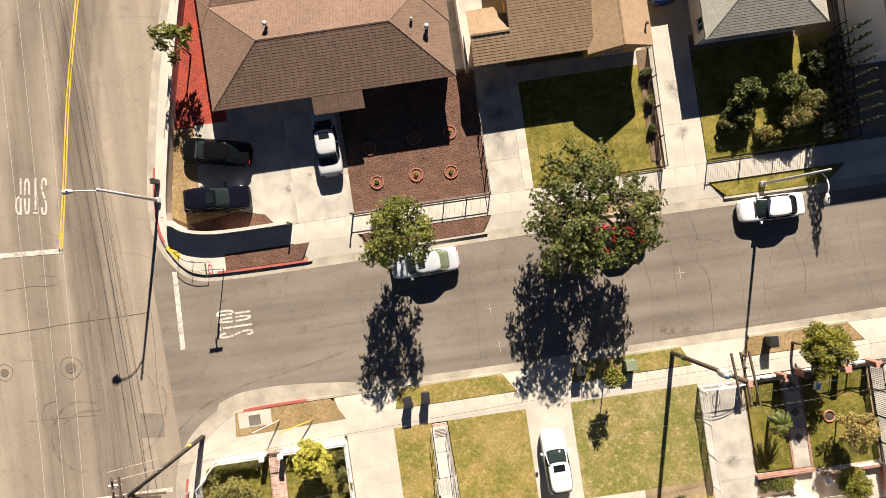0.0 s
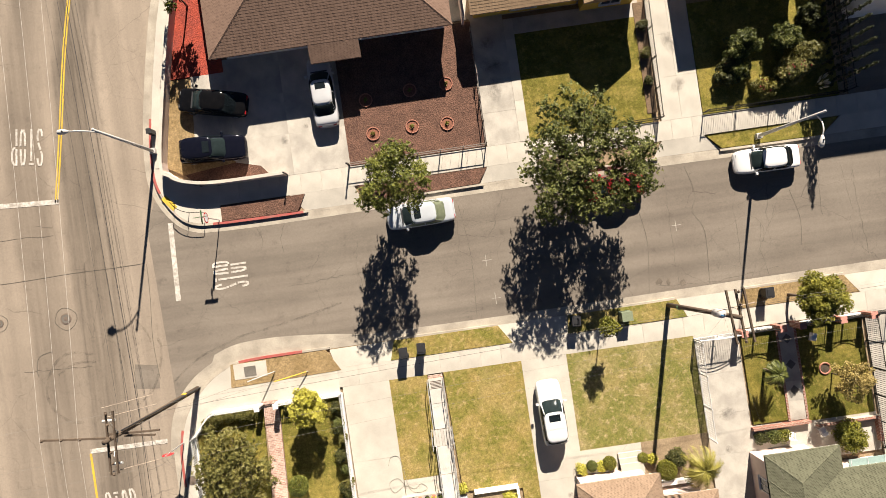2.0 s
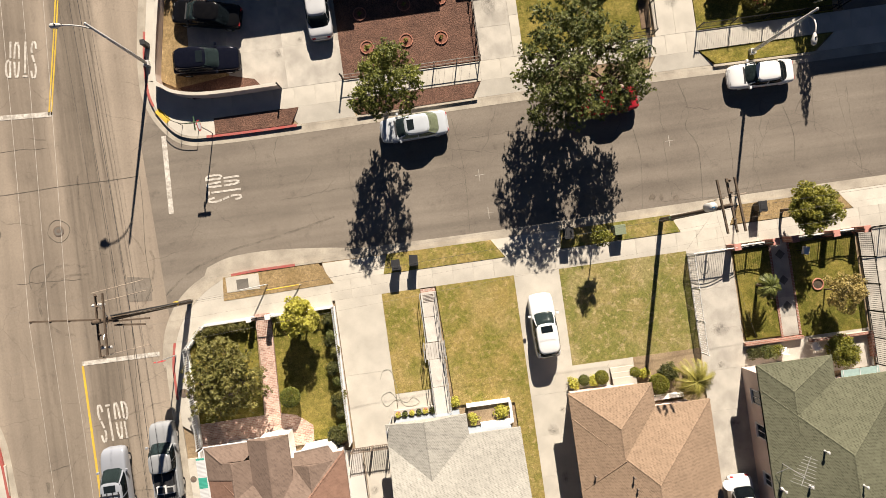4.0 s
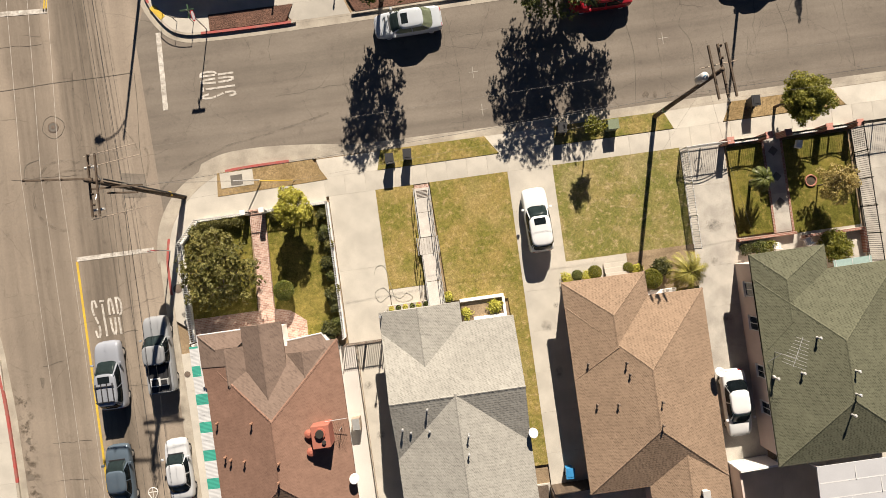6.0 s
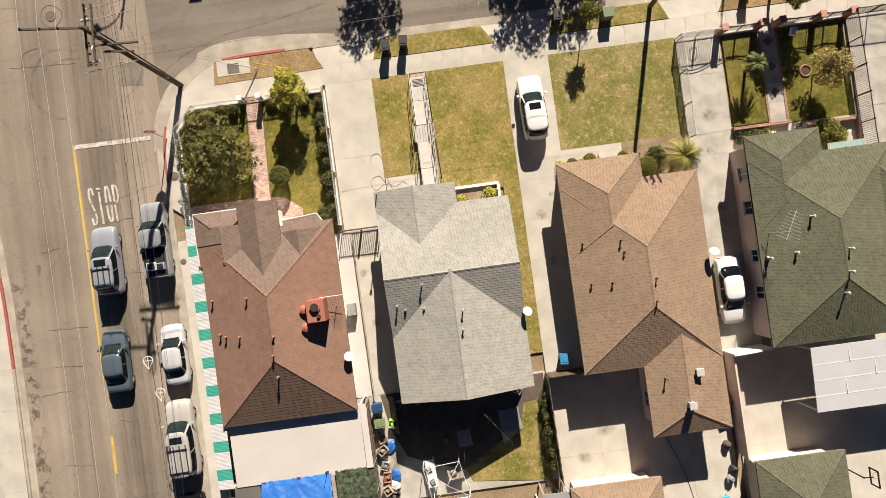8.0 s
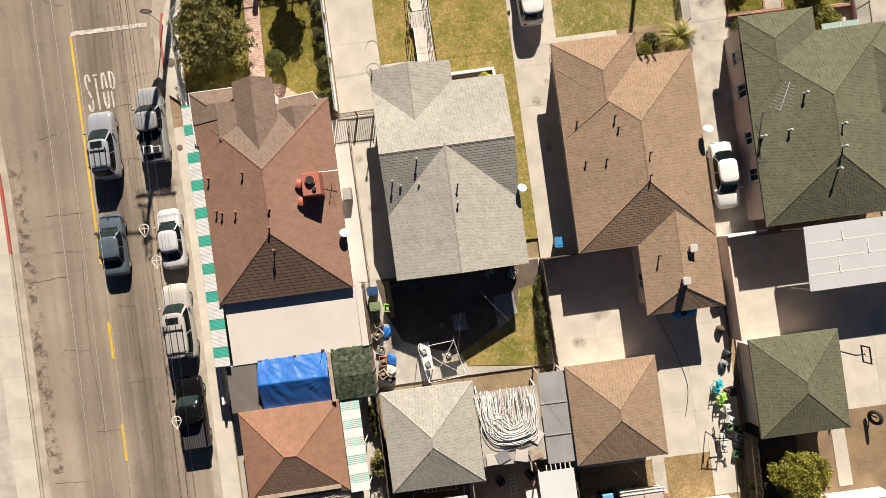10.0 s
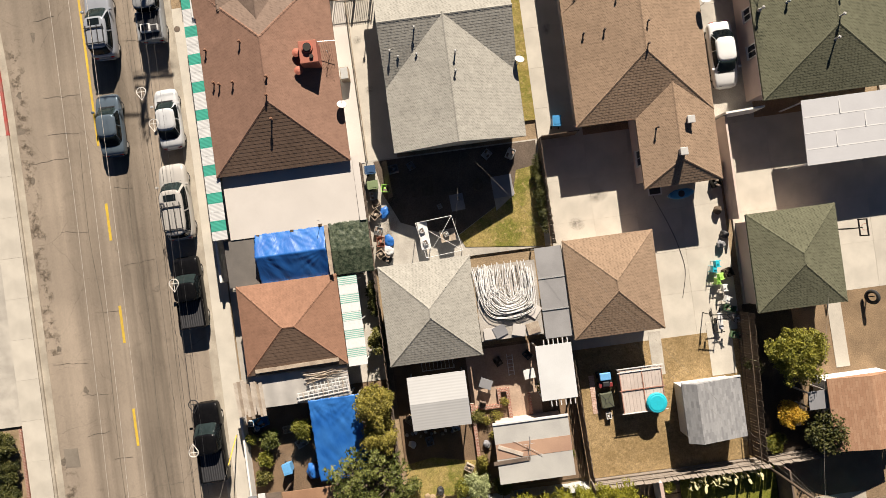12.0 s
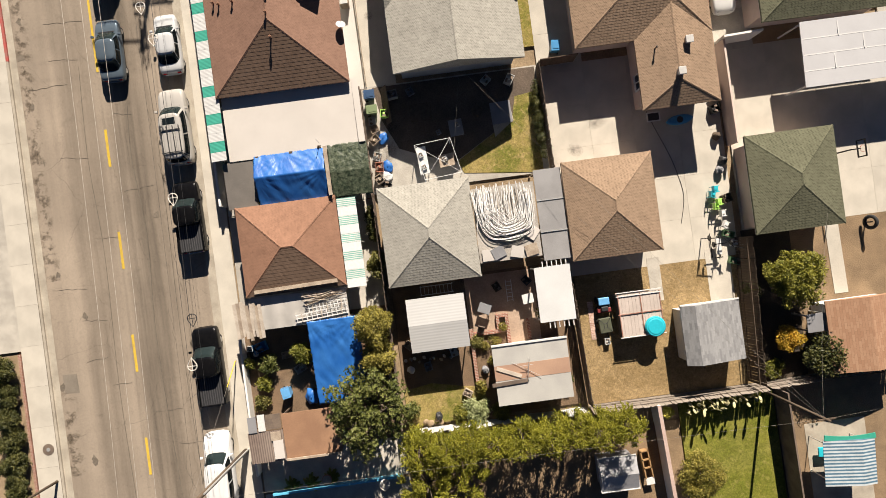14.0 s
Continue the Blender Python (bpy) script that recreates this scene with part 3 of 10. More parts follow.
for x, y, r in ((-20.85, -17.6, 0.3), (-21.0, -23.9, 0.2)):
    mh = thing("manhole", "round rusty cover set in the narrow pavement", "manhole cover", pose(x, y, 0.004), "manhole covers")
    part("cover", disc(0, 0, -0.02, 0.01, r, 24), M_FENCEW, mh)
    part("ring", disc(0, 0, -0.02, 0.004, r * 1.15, 24), M_PATCH, mh)
mh = thing("manhole", "iron utility cover set in the pavement", "manhole cover", pose(-35.08, -58.7, 0.004), "manhole covers")
part("cover", disc(0, 0, -0.02, 0.012, 0.42, 28), M_FENCEW, mh)
part("hub", disc(0, 0, 0.0, 0.02, 0.14, 16), M_STEEL, mh)

# sealed cracks, faint tyre scuffs and hairline cracks
SEAMS = (([(-33.24, -1.39), (-30.59, -1.38), (-27.7, -1.32), (-24.38, -1.37), (-22.17, -1.36)], 0.035), ([(-22.0, -1.4), (-22.07, -3.7), (-22.32, -7.0), (-22.19, -9.9)], 0.03), ([(-29.71, -6.78), (-30.74, -7.06), (-31.04, -7.9), (-30.99, -8.46)], 0.045),
         ([(14.6, 0.0), (14.4, -2.5), (14.7, -5.2), (14.3, -8.8)], 0.03), ([(18.2, 0.0), (18.7, -2.2), (18.3, -3.4), (19.0, -5.0), (18.8, -8.8)], 0.035), ([(25.6, -2.8), (26.1, -5.0), (25.9, -7.0)], 0.03), ([(1.3, -0.4), (1.7, -4.2), (1.5, -8.8)], 0.025), ([(-13.6, 0.0), (-13.3, -0.9), (-13.5, -1.6)], 0.025),
         ([(-25.2, 6.0), (-25.05, -2.0), (-24.9, -9.0), (-25.0, -16.0)], 0.03), ([(-24.35, 6.0), (-24.2, -3.0), (-24.0, -10.0), (-24.2, -16.0)], 0.03), ([(-26.0, -33.0), (-26.3, -38.0), (-25.9, -44.0), (-26.2, -52.0), (-25.8, -64)], 0.028), ([(-24.3, -16), (-24.5, -26), (-24.2, -38), (-24.4, -52), (-24.1, -66)], 0.025), ([(-29.3, -31), (-29.5, -38), (-29.2, -45), (-29.4, -55), (-29.2, -64)], 0.025))
for k, (pts, w) in enumerate(SEAMS):
    ob = part("road_seam", strip(smooth_line(pts, 6), -w * 0.6, w * 0.6, Z_ROAD - 0.02, Z_ROAD + 0.0125 + 0.0004 * k), M_SCUFF)
    tagged(ob, "dark sealed line in the asphalt", "road mark", kind="structure")


def film(name, colour, strength, low, high, scale=1.6):
    """A patchy see-through film of dirt or rubber."""
    n = Nodes(name)
    blot = n.ramp(n.noise(scale, 7.0, None, 0.7), low, high)
    n.put(n.bsdf.inputs["Alpha"], n.math("MULTIPLY", blot, strength))
    return n.done(n.scaled(n.mix(0.0, colour, colour), n.math("ADD", n.noise(9.0), 0.5)), 0.9, 0, 0.1)


M_SKID = film("faint_tyre_rubber", (0.06, 0.052, 0.045), 0.13, 0.38, 0.68)
SKIDS = (([(-25.64, -0.08), (-26.38, -0.63), (-26.68, -1.47), (-26.47, -2.34), (-25.86, -3.14), (-25.06, -3.75)], 0.16), ([(-26.81, -7.42), (-28.32, -7.11), (-29.43, -7.48), (-30.27, -8.68), (-30.55, -9.97), (-30.12, -11.18), (-29.14, -12.05), (-28.19, -12.3)], 0.2), ([(-26.67, -8.0), (-28.21, -7.92), (-29.52, -8.57)], 0.16),
         ([(-24.1, -11.58), (-22.86, -10.66), (-22.14, -9.22), (-21.77, -7.73), (-21.98, -6.92)], 0.18), ([(-23.4, -5.27), (-22.77, -6.25), (-22.46, -7.18)], 0.12), ([(-8.2, -6.3), (-11.0, -6.9), (-14.09, -7.43), (-15.78, -7.66), (-17.18, -8.12), (-18.8, -8.65), (-20.26, -9.54), (-21.26, -10.34)], 0.16), ([(-26.5, -0.72), (-26.66, -2.58), (-26.7, -3.57)], 0.1))
for k, (pts, w) in enumerate(SKIDS):
    ob = part("tyre_scuff", strip(smooth_line(pts, 6), -w / 2, w / 2, Z_ROAD + 0.0182, Z_ROAD + 0.0185 + 0.0003 * k), M_SKID)
    tagged(ob, "faint curved tyre scuff on the asphalt", "road mark", kind="structure")
g = random.Random(404)


def hairline(pts, w):
    """A wandering crack between given points."""
    line = []
    for (x0, y0), (x1, y1) in zip(pts, pts[1:]):
        n = max(3, int(math.hypot(x1 - x0, y1 - y0) / 0.35))
        dx, dy = (y1 - y0), (x0 - x1)
        d = math.hypot(dx, dy)
        for k in range(n):
            j = g.uniform(-0.07, 0.07) / d
            line.append((x0 + (x1 - x0) * k / n + dx * j, y0 + (y1 - y0) * k / n + dy * j))
    line.append(pts[-1])
    ob = part("road_crack", strip(line, -w / 2, w / 2, Z_ROAD - 0.02, Z_ROAD + 0.0115), M_SCUFF)
    tagged(ob, "thin wandering crack in the asphalt", "road mark", kind="structure")


for k in range(17):
    y = -19.5 - k * 2.7 + g.uniform(-0.9, 0.9)
    x = g.choice((-33.4, -31.5, -29.8, -27.2, -25.6))
    hairline([(x, y), (x + g.uniform(1.2, 3.2), y + g.uniform(-0.3, 0.3))], g.uniform(0.018, 0.035))
for k in range(8):
    y = -24 - k * 5.2 + g.uniform(-1.5, 1.5)
    x = g.uniform(-25.2, -23.6)
    hairline([(x, y), (x + g.uniform(-0.3, 0.3), y - 1.4), (x + g.uniform(-0.4, 0.4), y - g.uniform(2.4, 3.6))], 0.02)
for x, y0, y1 in ((6.8, -1.5, -5.5), (13.2, -1.0, -3.2), (16.6, -0.5, -8.6), (21.3, -3.4, -7.9), (23.2, -5.0, -8.8), (27.6, -1.0, -5.0), (30.4, -2.0, -8.5), (-6.4, -2.0, -5.5), (-11.6, 0.0, -2.0)):
    hairline([(x, y0), (x + g.uniform(-0.5, 0.5), (y0 + y1) / 2), (x + g.uniform(-0.4, 0.4), y1)], 0.026)
for x0, x1, y in ((-12.0, -4.0, -4.6), (15.0, 24.0, -8.5), (2.0, 9.0, -2.0), (-32.5, -28.5, 1.8), (-32.0, -27.0, -8.0)):
    hairline([(x0, y), ((x0 + x1) / 2, y + g.uniform(-0.3, 0.3)), (x1, y + g.uniform(-0.3, 0.3))], 0.022)
M_SPRAY = surf("sprayed_survey_paint", (0.42, 0.39, 0.34), (0.3, 0.27, 0.23), 2, 12, 0.2)
for x, y in ((2.75, -4.75), (16.95, -4.2), (3.05, -7.6)):
    ob = part("survey_mark", boxes((x - 0.02, y - 0.45, Z_ROAD - 0.02, x + 0.02, y + 0.4, Z_ROAD + 0.012), (x - 0.3, y - 0.03, Z_ROAD - 0.02, x + 0.4, y, Z_ROAD + 0.0135)), M_SPRAY)
    tagged(ob, "white sprayed survey cross on the asphalt", "road marking", kind="structure")
M_PATCHB = asphalt("pale_patch", (0.2, 0.172, 0.14), (0.18, 0.155, 0.125), (0.5, 0.5, 1), 0.3)


def stain(name, colour, middle, half, strength):
    """A patchy see-through film that fades away from a line x = middle."""
    n = Nodes(name)
    x = n.node("ShaderNodeSeparateXYZ", Vector=n.coord).outputs[0]
    fade = n.ramp(n.math("ABSOLUTE", n.math("SUBTRACT", x, middle)), half, half * 0.2)
    blot = n.ramp(n.noise(1.3, 7.0, None, 0.7), 0.48, 0.62)
    n.put(n.bsdf.inputs["Alpha"], n.math("MULTIPLY", n.math("MULTIPLY", fade, blot), strength))
    return n.done(n.scaled(n.mix(0.0, colour, colour), n.math("ADD", n.noise(9.0), 0.5)), 0.9, 0, 0.1)


M_STAINL = stain("brown_stain", (0.09, 0.068, 0.048), -33.3, 0.75, 0.3)
M_OIL = surf("oil_stain", (0.12, 0.1, 0.078), (0.17, 0.142, 0.112), 2.5, 14, 0.35)
patch = part("road_patch", plate([(-33.45, -53.4), (-32.4, -53.5), (-32.35, -54.9), (-33.4, -54.8)], Z_ROAD - 0.02, Z_ROAD + 0.008), M_PATCHB)
tagged(patch, "square repair patch in the asphalt", "road", kind="structure")
for y0, y1 in ((-23.0, -46.5), (-54.6, -61.0)):
    ob = part("stain", plate(rect(-34.0, y1, -32.5, y0), Z_ROAD + 0.001, Z_ROAD + 0.006), M_STAINL)
    tagged(ob, "brown drip stains near the gutter", "stain", kind="structure")
g = random.Random(77)
for k in range(18):
    x, y = (g.choice((-33.3, -33.0, -31.5, -25.5)) + g.uniform(-0.5, 0.5), -22 - k * 4.2 + g.uniform(-2, 2)) if k < 10 else (g.uniform(-5, 20), -8.2 + g.uniform(-0.3, 0.3))
    size = g.uniform(0.4, 1.0)
    pts = [(x + size * g.uniform(0.12, 0.42) * math.cos(q * 0.785), y + size * g.uniform(0.15, 0.6) * math.sin(q * 0.785)) for q in range(8)]
    ob = part("stain", plate(pts, Z_ROAD - 0.02, Z_ROAD + 0.0095 + 0.0003 * k), M_OIL)
    tagged(ob, "dark oily stain on the asphalt", "stain", kind="structure")

# ---------------------------------------------------------------- paving and lawns


def sheet(name, pts, mat, label, category, z1=0.0, z0=-0.16):
    ob = part(name, plate(pts, z0, z1), mat)
    return tagged(ob, label, category, kind="structure")


def paving(name, x0, y0, x1, y1, nx, ny, mat, label, z=0.0, gap=0.006):
    """A paved area made of cast panels with open joints."""
    top = thing(name, label, "pavement", kind="structure")
    w, h = (x1 - x0) / nx, (y1 - y0) / ny
    first = None
    for i in range(nx):
        for j in range(ny):
            m = pose(x0 + (i + 0.5) * w, y0 + (j + 0.5) * h, z + random.uniform(-0.004, 0.004))
            if first is None:
                bm = boxes((-w / 2 + gap, -h / 2 + gap, -0.09, w / 2 - gap, h / 2 - gap, 0.0))
                first = part("slab", bm, mat, top)
                first.matrix_basis = m
            else:
                again("slab", first, m, top)
    base = part("bedding", plate(rect(x0, y0, x1, y1), -0.16, z - 0.02), M_GUTTER, top, "darker joint filling")
    return top


def apron(pts):
    """A driveway crossing that falls from the pavement to the dropped kerb; its second and third corners lie at the kerb."""
    bm = bmesh.new()
    hi = [bm.verts.new((x, y, z)) for (x, y), z in zip(pts, (0.0, Z_ROAD + 0.022, Z_ROAD + 0.022, 0.0))]
    lo = [bm.verts.new((x, y, -0.2)) for x, y in pts]
    bm.faces.new(hi)
    bm.faces.new(lo[::-1])
    for i in range(4):
        bm.faces.new((lo[i], lo[(i + 1) % 4], hi[(i + 1) % 4], hi[i]))
    bmesh.ops.recalc_face_normals(bm, faces=bm.faces[:])
    ob = part("apron", bm, M_CONC)
    return tagged(ob, "concrete driveway apron sloping to the street", "pavement", kind="structure")


# northern pavement
paving("pavement_north", -16.0, 2.05, 60.5, 3.5, 50, 1, M_CONC, "pale concrete pavement of square panels")
corner_n = [p[:2] for p in offset_line(KERB_N, 0.165) if -20.6 < p[0] < -15.9 and p[1] < 5.6]
sheet("pavement_corner", corner_n + [(-16.0, 3.55), (-17.6, 3.75), (-18.7, 4.3), (-19.5, 5.2)], M_CONC, "pale concrete at the rounded corner", "pavement")
side_n = [p for p in KERB_N if p[1] > 5.2 and p[1] < 60]
ob = part("pavement_north_west", strip(side_n, 0.165, 1.3, -0.1, 0.006), M_CONC)
tagged(ob, "narrow concrete pavement beside the wide street", "pavement", kind="structure")
apron([(-10.85, 2.05), (-9.9, 0.79), (-5.6, 0.79), (-6.05, 2.05)])
apron([(3.85, 2.05), (3.1, 0.89), (8.2, 0.9), (7.4, 2.05)])
apron([(16.8, 2.05), (16.1, 0.92), (21.0, 0.88), (19.9, 2.05)])
apron([(30.1, 2.05), (28.6, 0.8), (36, 0.8), (35, 2.05)])
sheet("mulch_strip", [(-15.95, 2.0), (-16.0, 0.86), (-10.4, 0.8), (-9.7, 2.0)], M_MULCH, "dark bark mulch in the kerb strip", "mulch bed", 0.03)
sheet("mulch_strip", [(-5.75, 2.0), (-5.2, 0.8), (3.05, 0.9), (3.8, 2.0)], M_MULCH, "dark bark mulch in the kerb strip", "mulch bed", 0.03)
sheet("kerb_strip", [(7.5, 2.0), (8.3, 0.93), (16.0, 0.93), (16.7, 2.0)], M_DIRT, "bare soil under the large street tree", "kerb strip", 0.02)
sheet("kerb_strip", [(20.0, 2.0), (21.1, 0.9), (28.4, 0.82), (29.9, 2.0)], M_LAWNGREEN, "clipped grass in the kerb strip", "grass strip", 0.03)
# corner house yard
paving("driveway_corner_house", -14.4, 3.5, -6.1, 12.6, 2, 3, M_CONC2, "wide pale concrete driveway with a hairline crack", 0.01, 0.003)
sheet("mulch_bed", [(-17.2, 3.62), (-11.9, 3.62), (-12.6, 4.5), (-14.4, 5.0), (-18.2, 4.6)], M_MULCH, "dark bark mulch behind the low wall", "mulch bed", 0.03)
sheet("dry_grass", [(-19.45, 5.3), (-18.2, 4.55), (-14.4, 4.9), (-14.4, 11.6), (-18.3, 11.6)], M_STRAW, "dry straw-coloured grass beside the driveway", "grass", 0.02)
sheet("concrete_pad", [(-17.2, 6.0), (-14.3, 6.0), (-14.3, 11.9), (-16.8, 11.9)], M_CONC2, "concrete pad under the dark cars", "pavement", 0.028)
sheet("red_mulch_bed", [(-18.35, 11.7), (-14.35, 11.7), (-14.6, 24), (-16.4, 24)], M_REDMULCH, "bright red bark mulch along the house", "mulch bed", 0.03)
sheet("mulch_yard", [(-6.1, 3.55), (3.95, 3.55), (4.1, 12.8), (-6.1, 12.8)], M_MULCH, "front yard of dark bark mulch", "mulch bed", 0.03)
# yards further along the north side
paving("driveway_yellow_house", 4.05, 3.5, 6.5, 13.2, 1, 4, M_CONC2, "concrete driveway beside the lawn", 0.01)
paving("garden_path", 6.5, 3.5, 7.2, 12.6, 1, 6, M_CONC, "narrow concrete path beside the lawn", 0.02)
sheet("lawn", [(7.2, 3.55), (16.35, 3.55), (16.3, 11.4), (7.2, 11.4)], M_LAWNGREEN, "short green front lawn", "lawn", 0.014)
sheet("concrete_walk", [(7.2, 11.4), (16.5, 11.4), (16.5, 12.6), (7.2, 12.6)], M_CONC2, "concrete walk along the yellow house", "pavement", 0.015)
sheet("flower_bed", [(16.05, 4.2), (16.75, 4.2), (16.95, 12.4), (16.1, 12.4)], M_SOIL, "dark soil flower bed along the fence", "flower bed", 0.06)
paving("driveway_white_house", 17.0, 3.5, 20.05, 22.5, 2, 6, M_CONC, "long concrete driveway of two strips", 0.01)
sheet("lawn", [(20.1, 3.55), (30.2, 3.55), (30.2, 11.8), (20.1, 11.8)], M_LAWNGREEN, "green lawn with shrubs", "lawn", 0.014)
# asphalt colour instead of concrete stands in for the tall house's deep shade
paving("driveway_east", 31.0, 3.5, 37, 20, 2, 5, M_ROAD, "driveway with shade put into its dark asphalt colour", 0.01)
sheet("backyard", [(-14, 13), (30, 13), (30, 60), (-6, 60)], M_CONC2, "concrete ground behind the northern houses", "ground", -0.03)

# southern pavement
paving("pavement_south", -9.2, -12.42, 60, -11.0, 46, 1, M_CONC, "pale concrete pavement of square panels")
corner_s = [p[:2] for p in offset_line(KERB_S, 0.165) if p[0] < -16.6 and p[1] > -21.0]
sheet("pavement_corner", corner_s + [(-19.95, -21.0), (-20.05, -14.5), (-18.6, -12.95), (-9.2, -12.85), (-9.2, -11.2), (-16.7, -11.3)], M_CONC, "pale concrete at the rounded corner", "pavement")
side_s = [p for p in KERB_S if p[1] < -20.5 and p[0] < -20]
ob = part("pavement_south_west", strip(side_s, 0.165, 1.5, -0.1, 0.0), M_CONC)
tagged(ob, "concrete pavement beside the wide street", "pavement", kind="structure")
for x0, x1, x2, x3 in ((-9.2, -9.6, -4.8, -5.2), (3.8, 2.9, 8.1, 7.9), (16.8, 16.2, 21.2, 20.4), (29.6, 28.6, 34, 33)):
    apron([(x0, -11.0), (x1, -9.6), (x2, -9.6), (x3, -11.0)])
sheet("kerb_strip", [(-17.05, -11.33), (-8.9, -11.16), (-9.85, -9.56), (-16.9, -9.62)], M_STRAW, "dry grass in the kerb strip", "grass strip", 0.02)
sheet("kerb_strip", [(-5.2, -11.0), (3.8, -11.0), (2.9, -9.62), (-4.8, -9.6)], M_LAWN, "half-dry grass in the kerb strip", "grass strip", 0.03)
sheet("kerb_strip", [(7.9, -10.95), (16.75, -10.95), (16.15, -9.62), (8.1, -9.6)], M_LAWNREAR, "half-dry grass in the kerb strip", "grass strip", 0.03)
sheet("kerb_strip", [(20.45, -10.95), (29.5, -10.95), (28.55, -9.6), (21.25, -9.6)], M_STRAW, "dry straw grass in the kerb strip", "grass strip", 0.02)
vault = thing("utility_vault", "concrete utility vault lid in the kerb strip", "utility vault", pose(-15.5, -10.2, 0.02))
part("surround", boxes((-1.2, -0.58, -0.05, 1.22, 0.55, 0.02)), M_CONC, vault)
part("lid", boxes((-0.44, -0.45, 0.0, 0.42, 0.28, 0.035)), M_PATCH, vault, "rusty brown lid")

# front yards, south side
sheet("lawn", [(-20.0, -14.6), (-18.6, -13.0), (-15.0, -13.0), (-15.3, -20.0), (-20.0, -20.0)], M_LAWNGREEN, "green front lawn under a large shrub", "lawn", 0.014)
sheet("lawn", [(-13.75, -13.0), (-9.35, -13.0), (-9.3, -22.3), (-12.4, -22.3), (-14.0, -20.4)], M_LAWNGREEN, "green front lawn", "lawn", 0.014)
sheet("brick_walk", [(-14.95, -12.6), (-13.8, -12.6), (-13.95, -17.0), (-14.1, -20.9), (-15.35, -20.9), (-14.95, -17.0)], M_BRICK, "red brick garden walk", "brick walk", 0.045)
sheet("brick_patio", [(-20.0, -20.0), (-14.1, -20.0), (-12.9, -20.3), (-11.8, -21.2), (-11.9, -22.5), (-20.0, -22.5)], M_BRICK, "red brick front patio", "brick patio", 0.042)
paving("driveway_grey_house", -9.0, -23.6, -5.55, -12.42, 1, 2, M_CONC, "stained concrete driveway", 0.01)
# plain concrete given the pale roof-coating colour to look brightly sunlit
sheet("side_path", rect(-9.76, -35.5, -8.62, -23.4), M_WROOF, "concrete strip beside the house, whitened in colour for bright sunlight", "pavement", 0.03)
sheet("side_path", rect(-8.95, -35.4, -6.2, -23.62), M_CONC, "concrete path between two houses", "pavement", 0.0)
sheet("lawn", rect(-5.55, -19.8, -2.75, -12.42), M_LAWN, "sun-bleached front lawn", "lawn", 0.014)
sheet("lawn", [(-1.55, -12.42), (4.22, -12.42), (4.22, -34.0), (3.2, -34.0), (3.0, -21.6), (-1.35, -21.2)], M_LAWN, "sun-bleached front lawn", "lawn", 0.014)
sheet("concrete_walk", [(-5.5, -19.8), (-2.75, -19.8), (-2.75, -21.3), (-5.5, -21.3)], M_CONC, "concrete by the porch", "pavement", 0.0)
paving("driveway_tan_house", 4.22, -36.2, 7.55, -12.42, 1, 8, M_CONC, "long concrete driveway", 0.01)
sheet("lawn", rect(7.55, -19.55, 16.95, -12.42), M_LAWNDRY, "patchy lawn, green and dry", "lawn", 0.014)
sheet("concrete_walk", rect(7.5, -21.5, 12.0, -19.55), M_CONC, "concrete walk to the front steps", "pavement", 0.01)
sheet("flower_bed", rect(12.0, -22.6, 17.0, -19.55), M_DIRT, "soil bed under the palm", "flower bed", 0.03)
paving("driveway_green_house", 16.95, -36.2, 20.2, -12.42, 1, 8, M_CONC2, "long concrete driveway behind a white gate", 0.01)
sheet("lawn", rect(20.4, -19.5, 23.0, -12.9), M_LAWNDEEP, "small green lawn", "lawn", 0.014)
sheet("lawn", rect(24.45, -19.8, 29.3, -12.9), M_LAWNDEEP, "green lawn with a brown-leaved tree", "lawn", 0.014)
paving("garden_walk", 23.05, -19.6, 24.4, -12.5, 1, 5, M_CONC2, "concrete garden walk with brick edges", 0.03)
for x in (22.95, 24.3):
    ob = part("brick_edge", boxes((x, -19.6, -0.02, x + 0.16, -12.5, 0.07)), M_WALLBRICK)
    tagged(ob, "row of red edging bricks", "brick edging", kind="structure")
sheet("brick_patio", [(20.2, -19.6), (29.4, -19.8), (29.4, -22.6), (20.2, -22.6)], M_CONC2, "stained front terrace", "pavement", 0.0)
paving("driveway_far", 29.6, -40, 33.0, -12.42, 1, 8, M_CONC2, "concrete driveway behind a sliding gate", 0.01)

n_o = Nodes("oil_film")
far = n_o.t.nodes.new("ShaderNodeVectorMath")
far.operation = "LENGTH"
n_o.put(far.inputs[0], n_o.coord)
n_o.put(n_o.bsdf.inputs["Alpha"], n_o.math("MULTIPLY", n_o.math("MULTIPLY", n_o.ramp(far.outputs["Value"], 1.0, 0.25), n_o.ramp(n_o.noise(1.6, 6.0, None, 0.7), 0.35, 0.65)), 0.24))
M_SPOT = n_o.done(n_o.scaled(n_o.mix(0.0, (0.06, 0.05, 0.042), (0.06, 0.05, 0.042)), n_o.math("ADD", n_o.noise(6.0), 0.5)), 0.85, 0, 0.2)
g = random.Random(91)
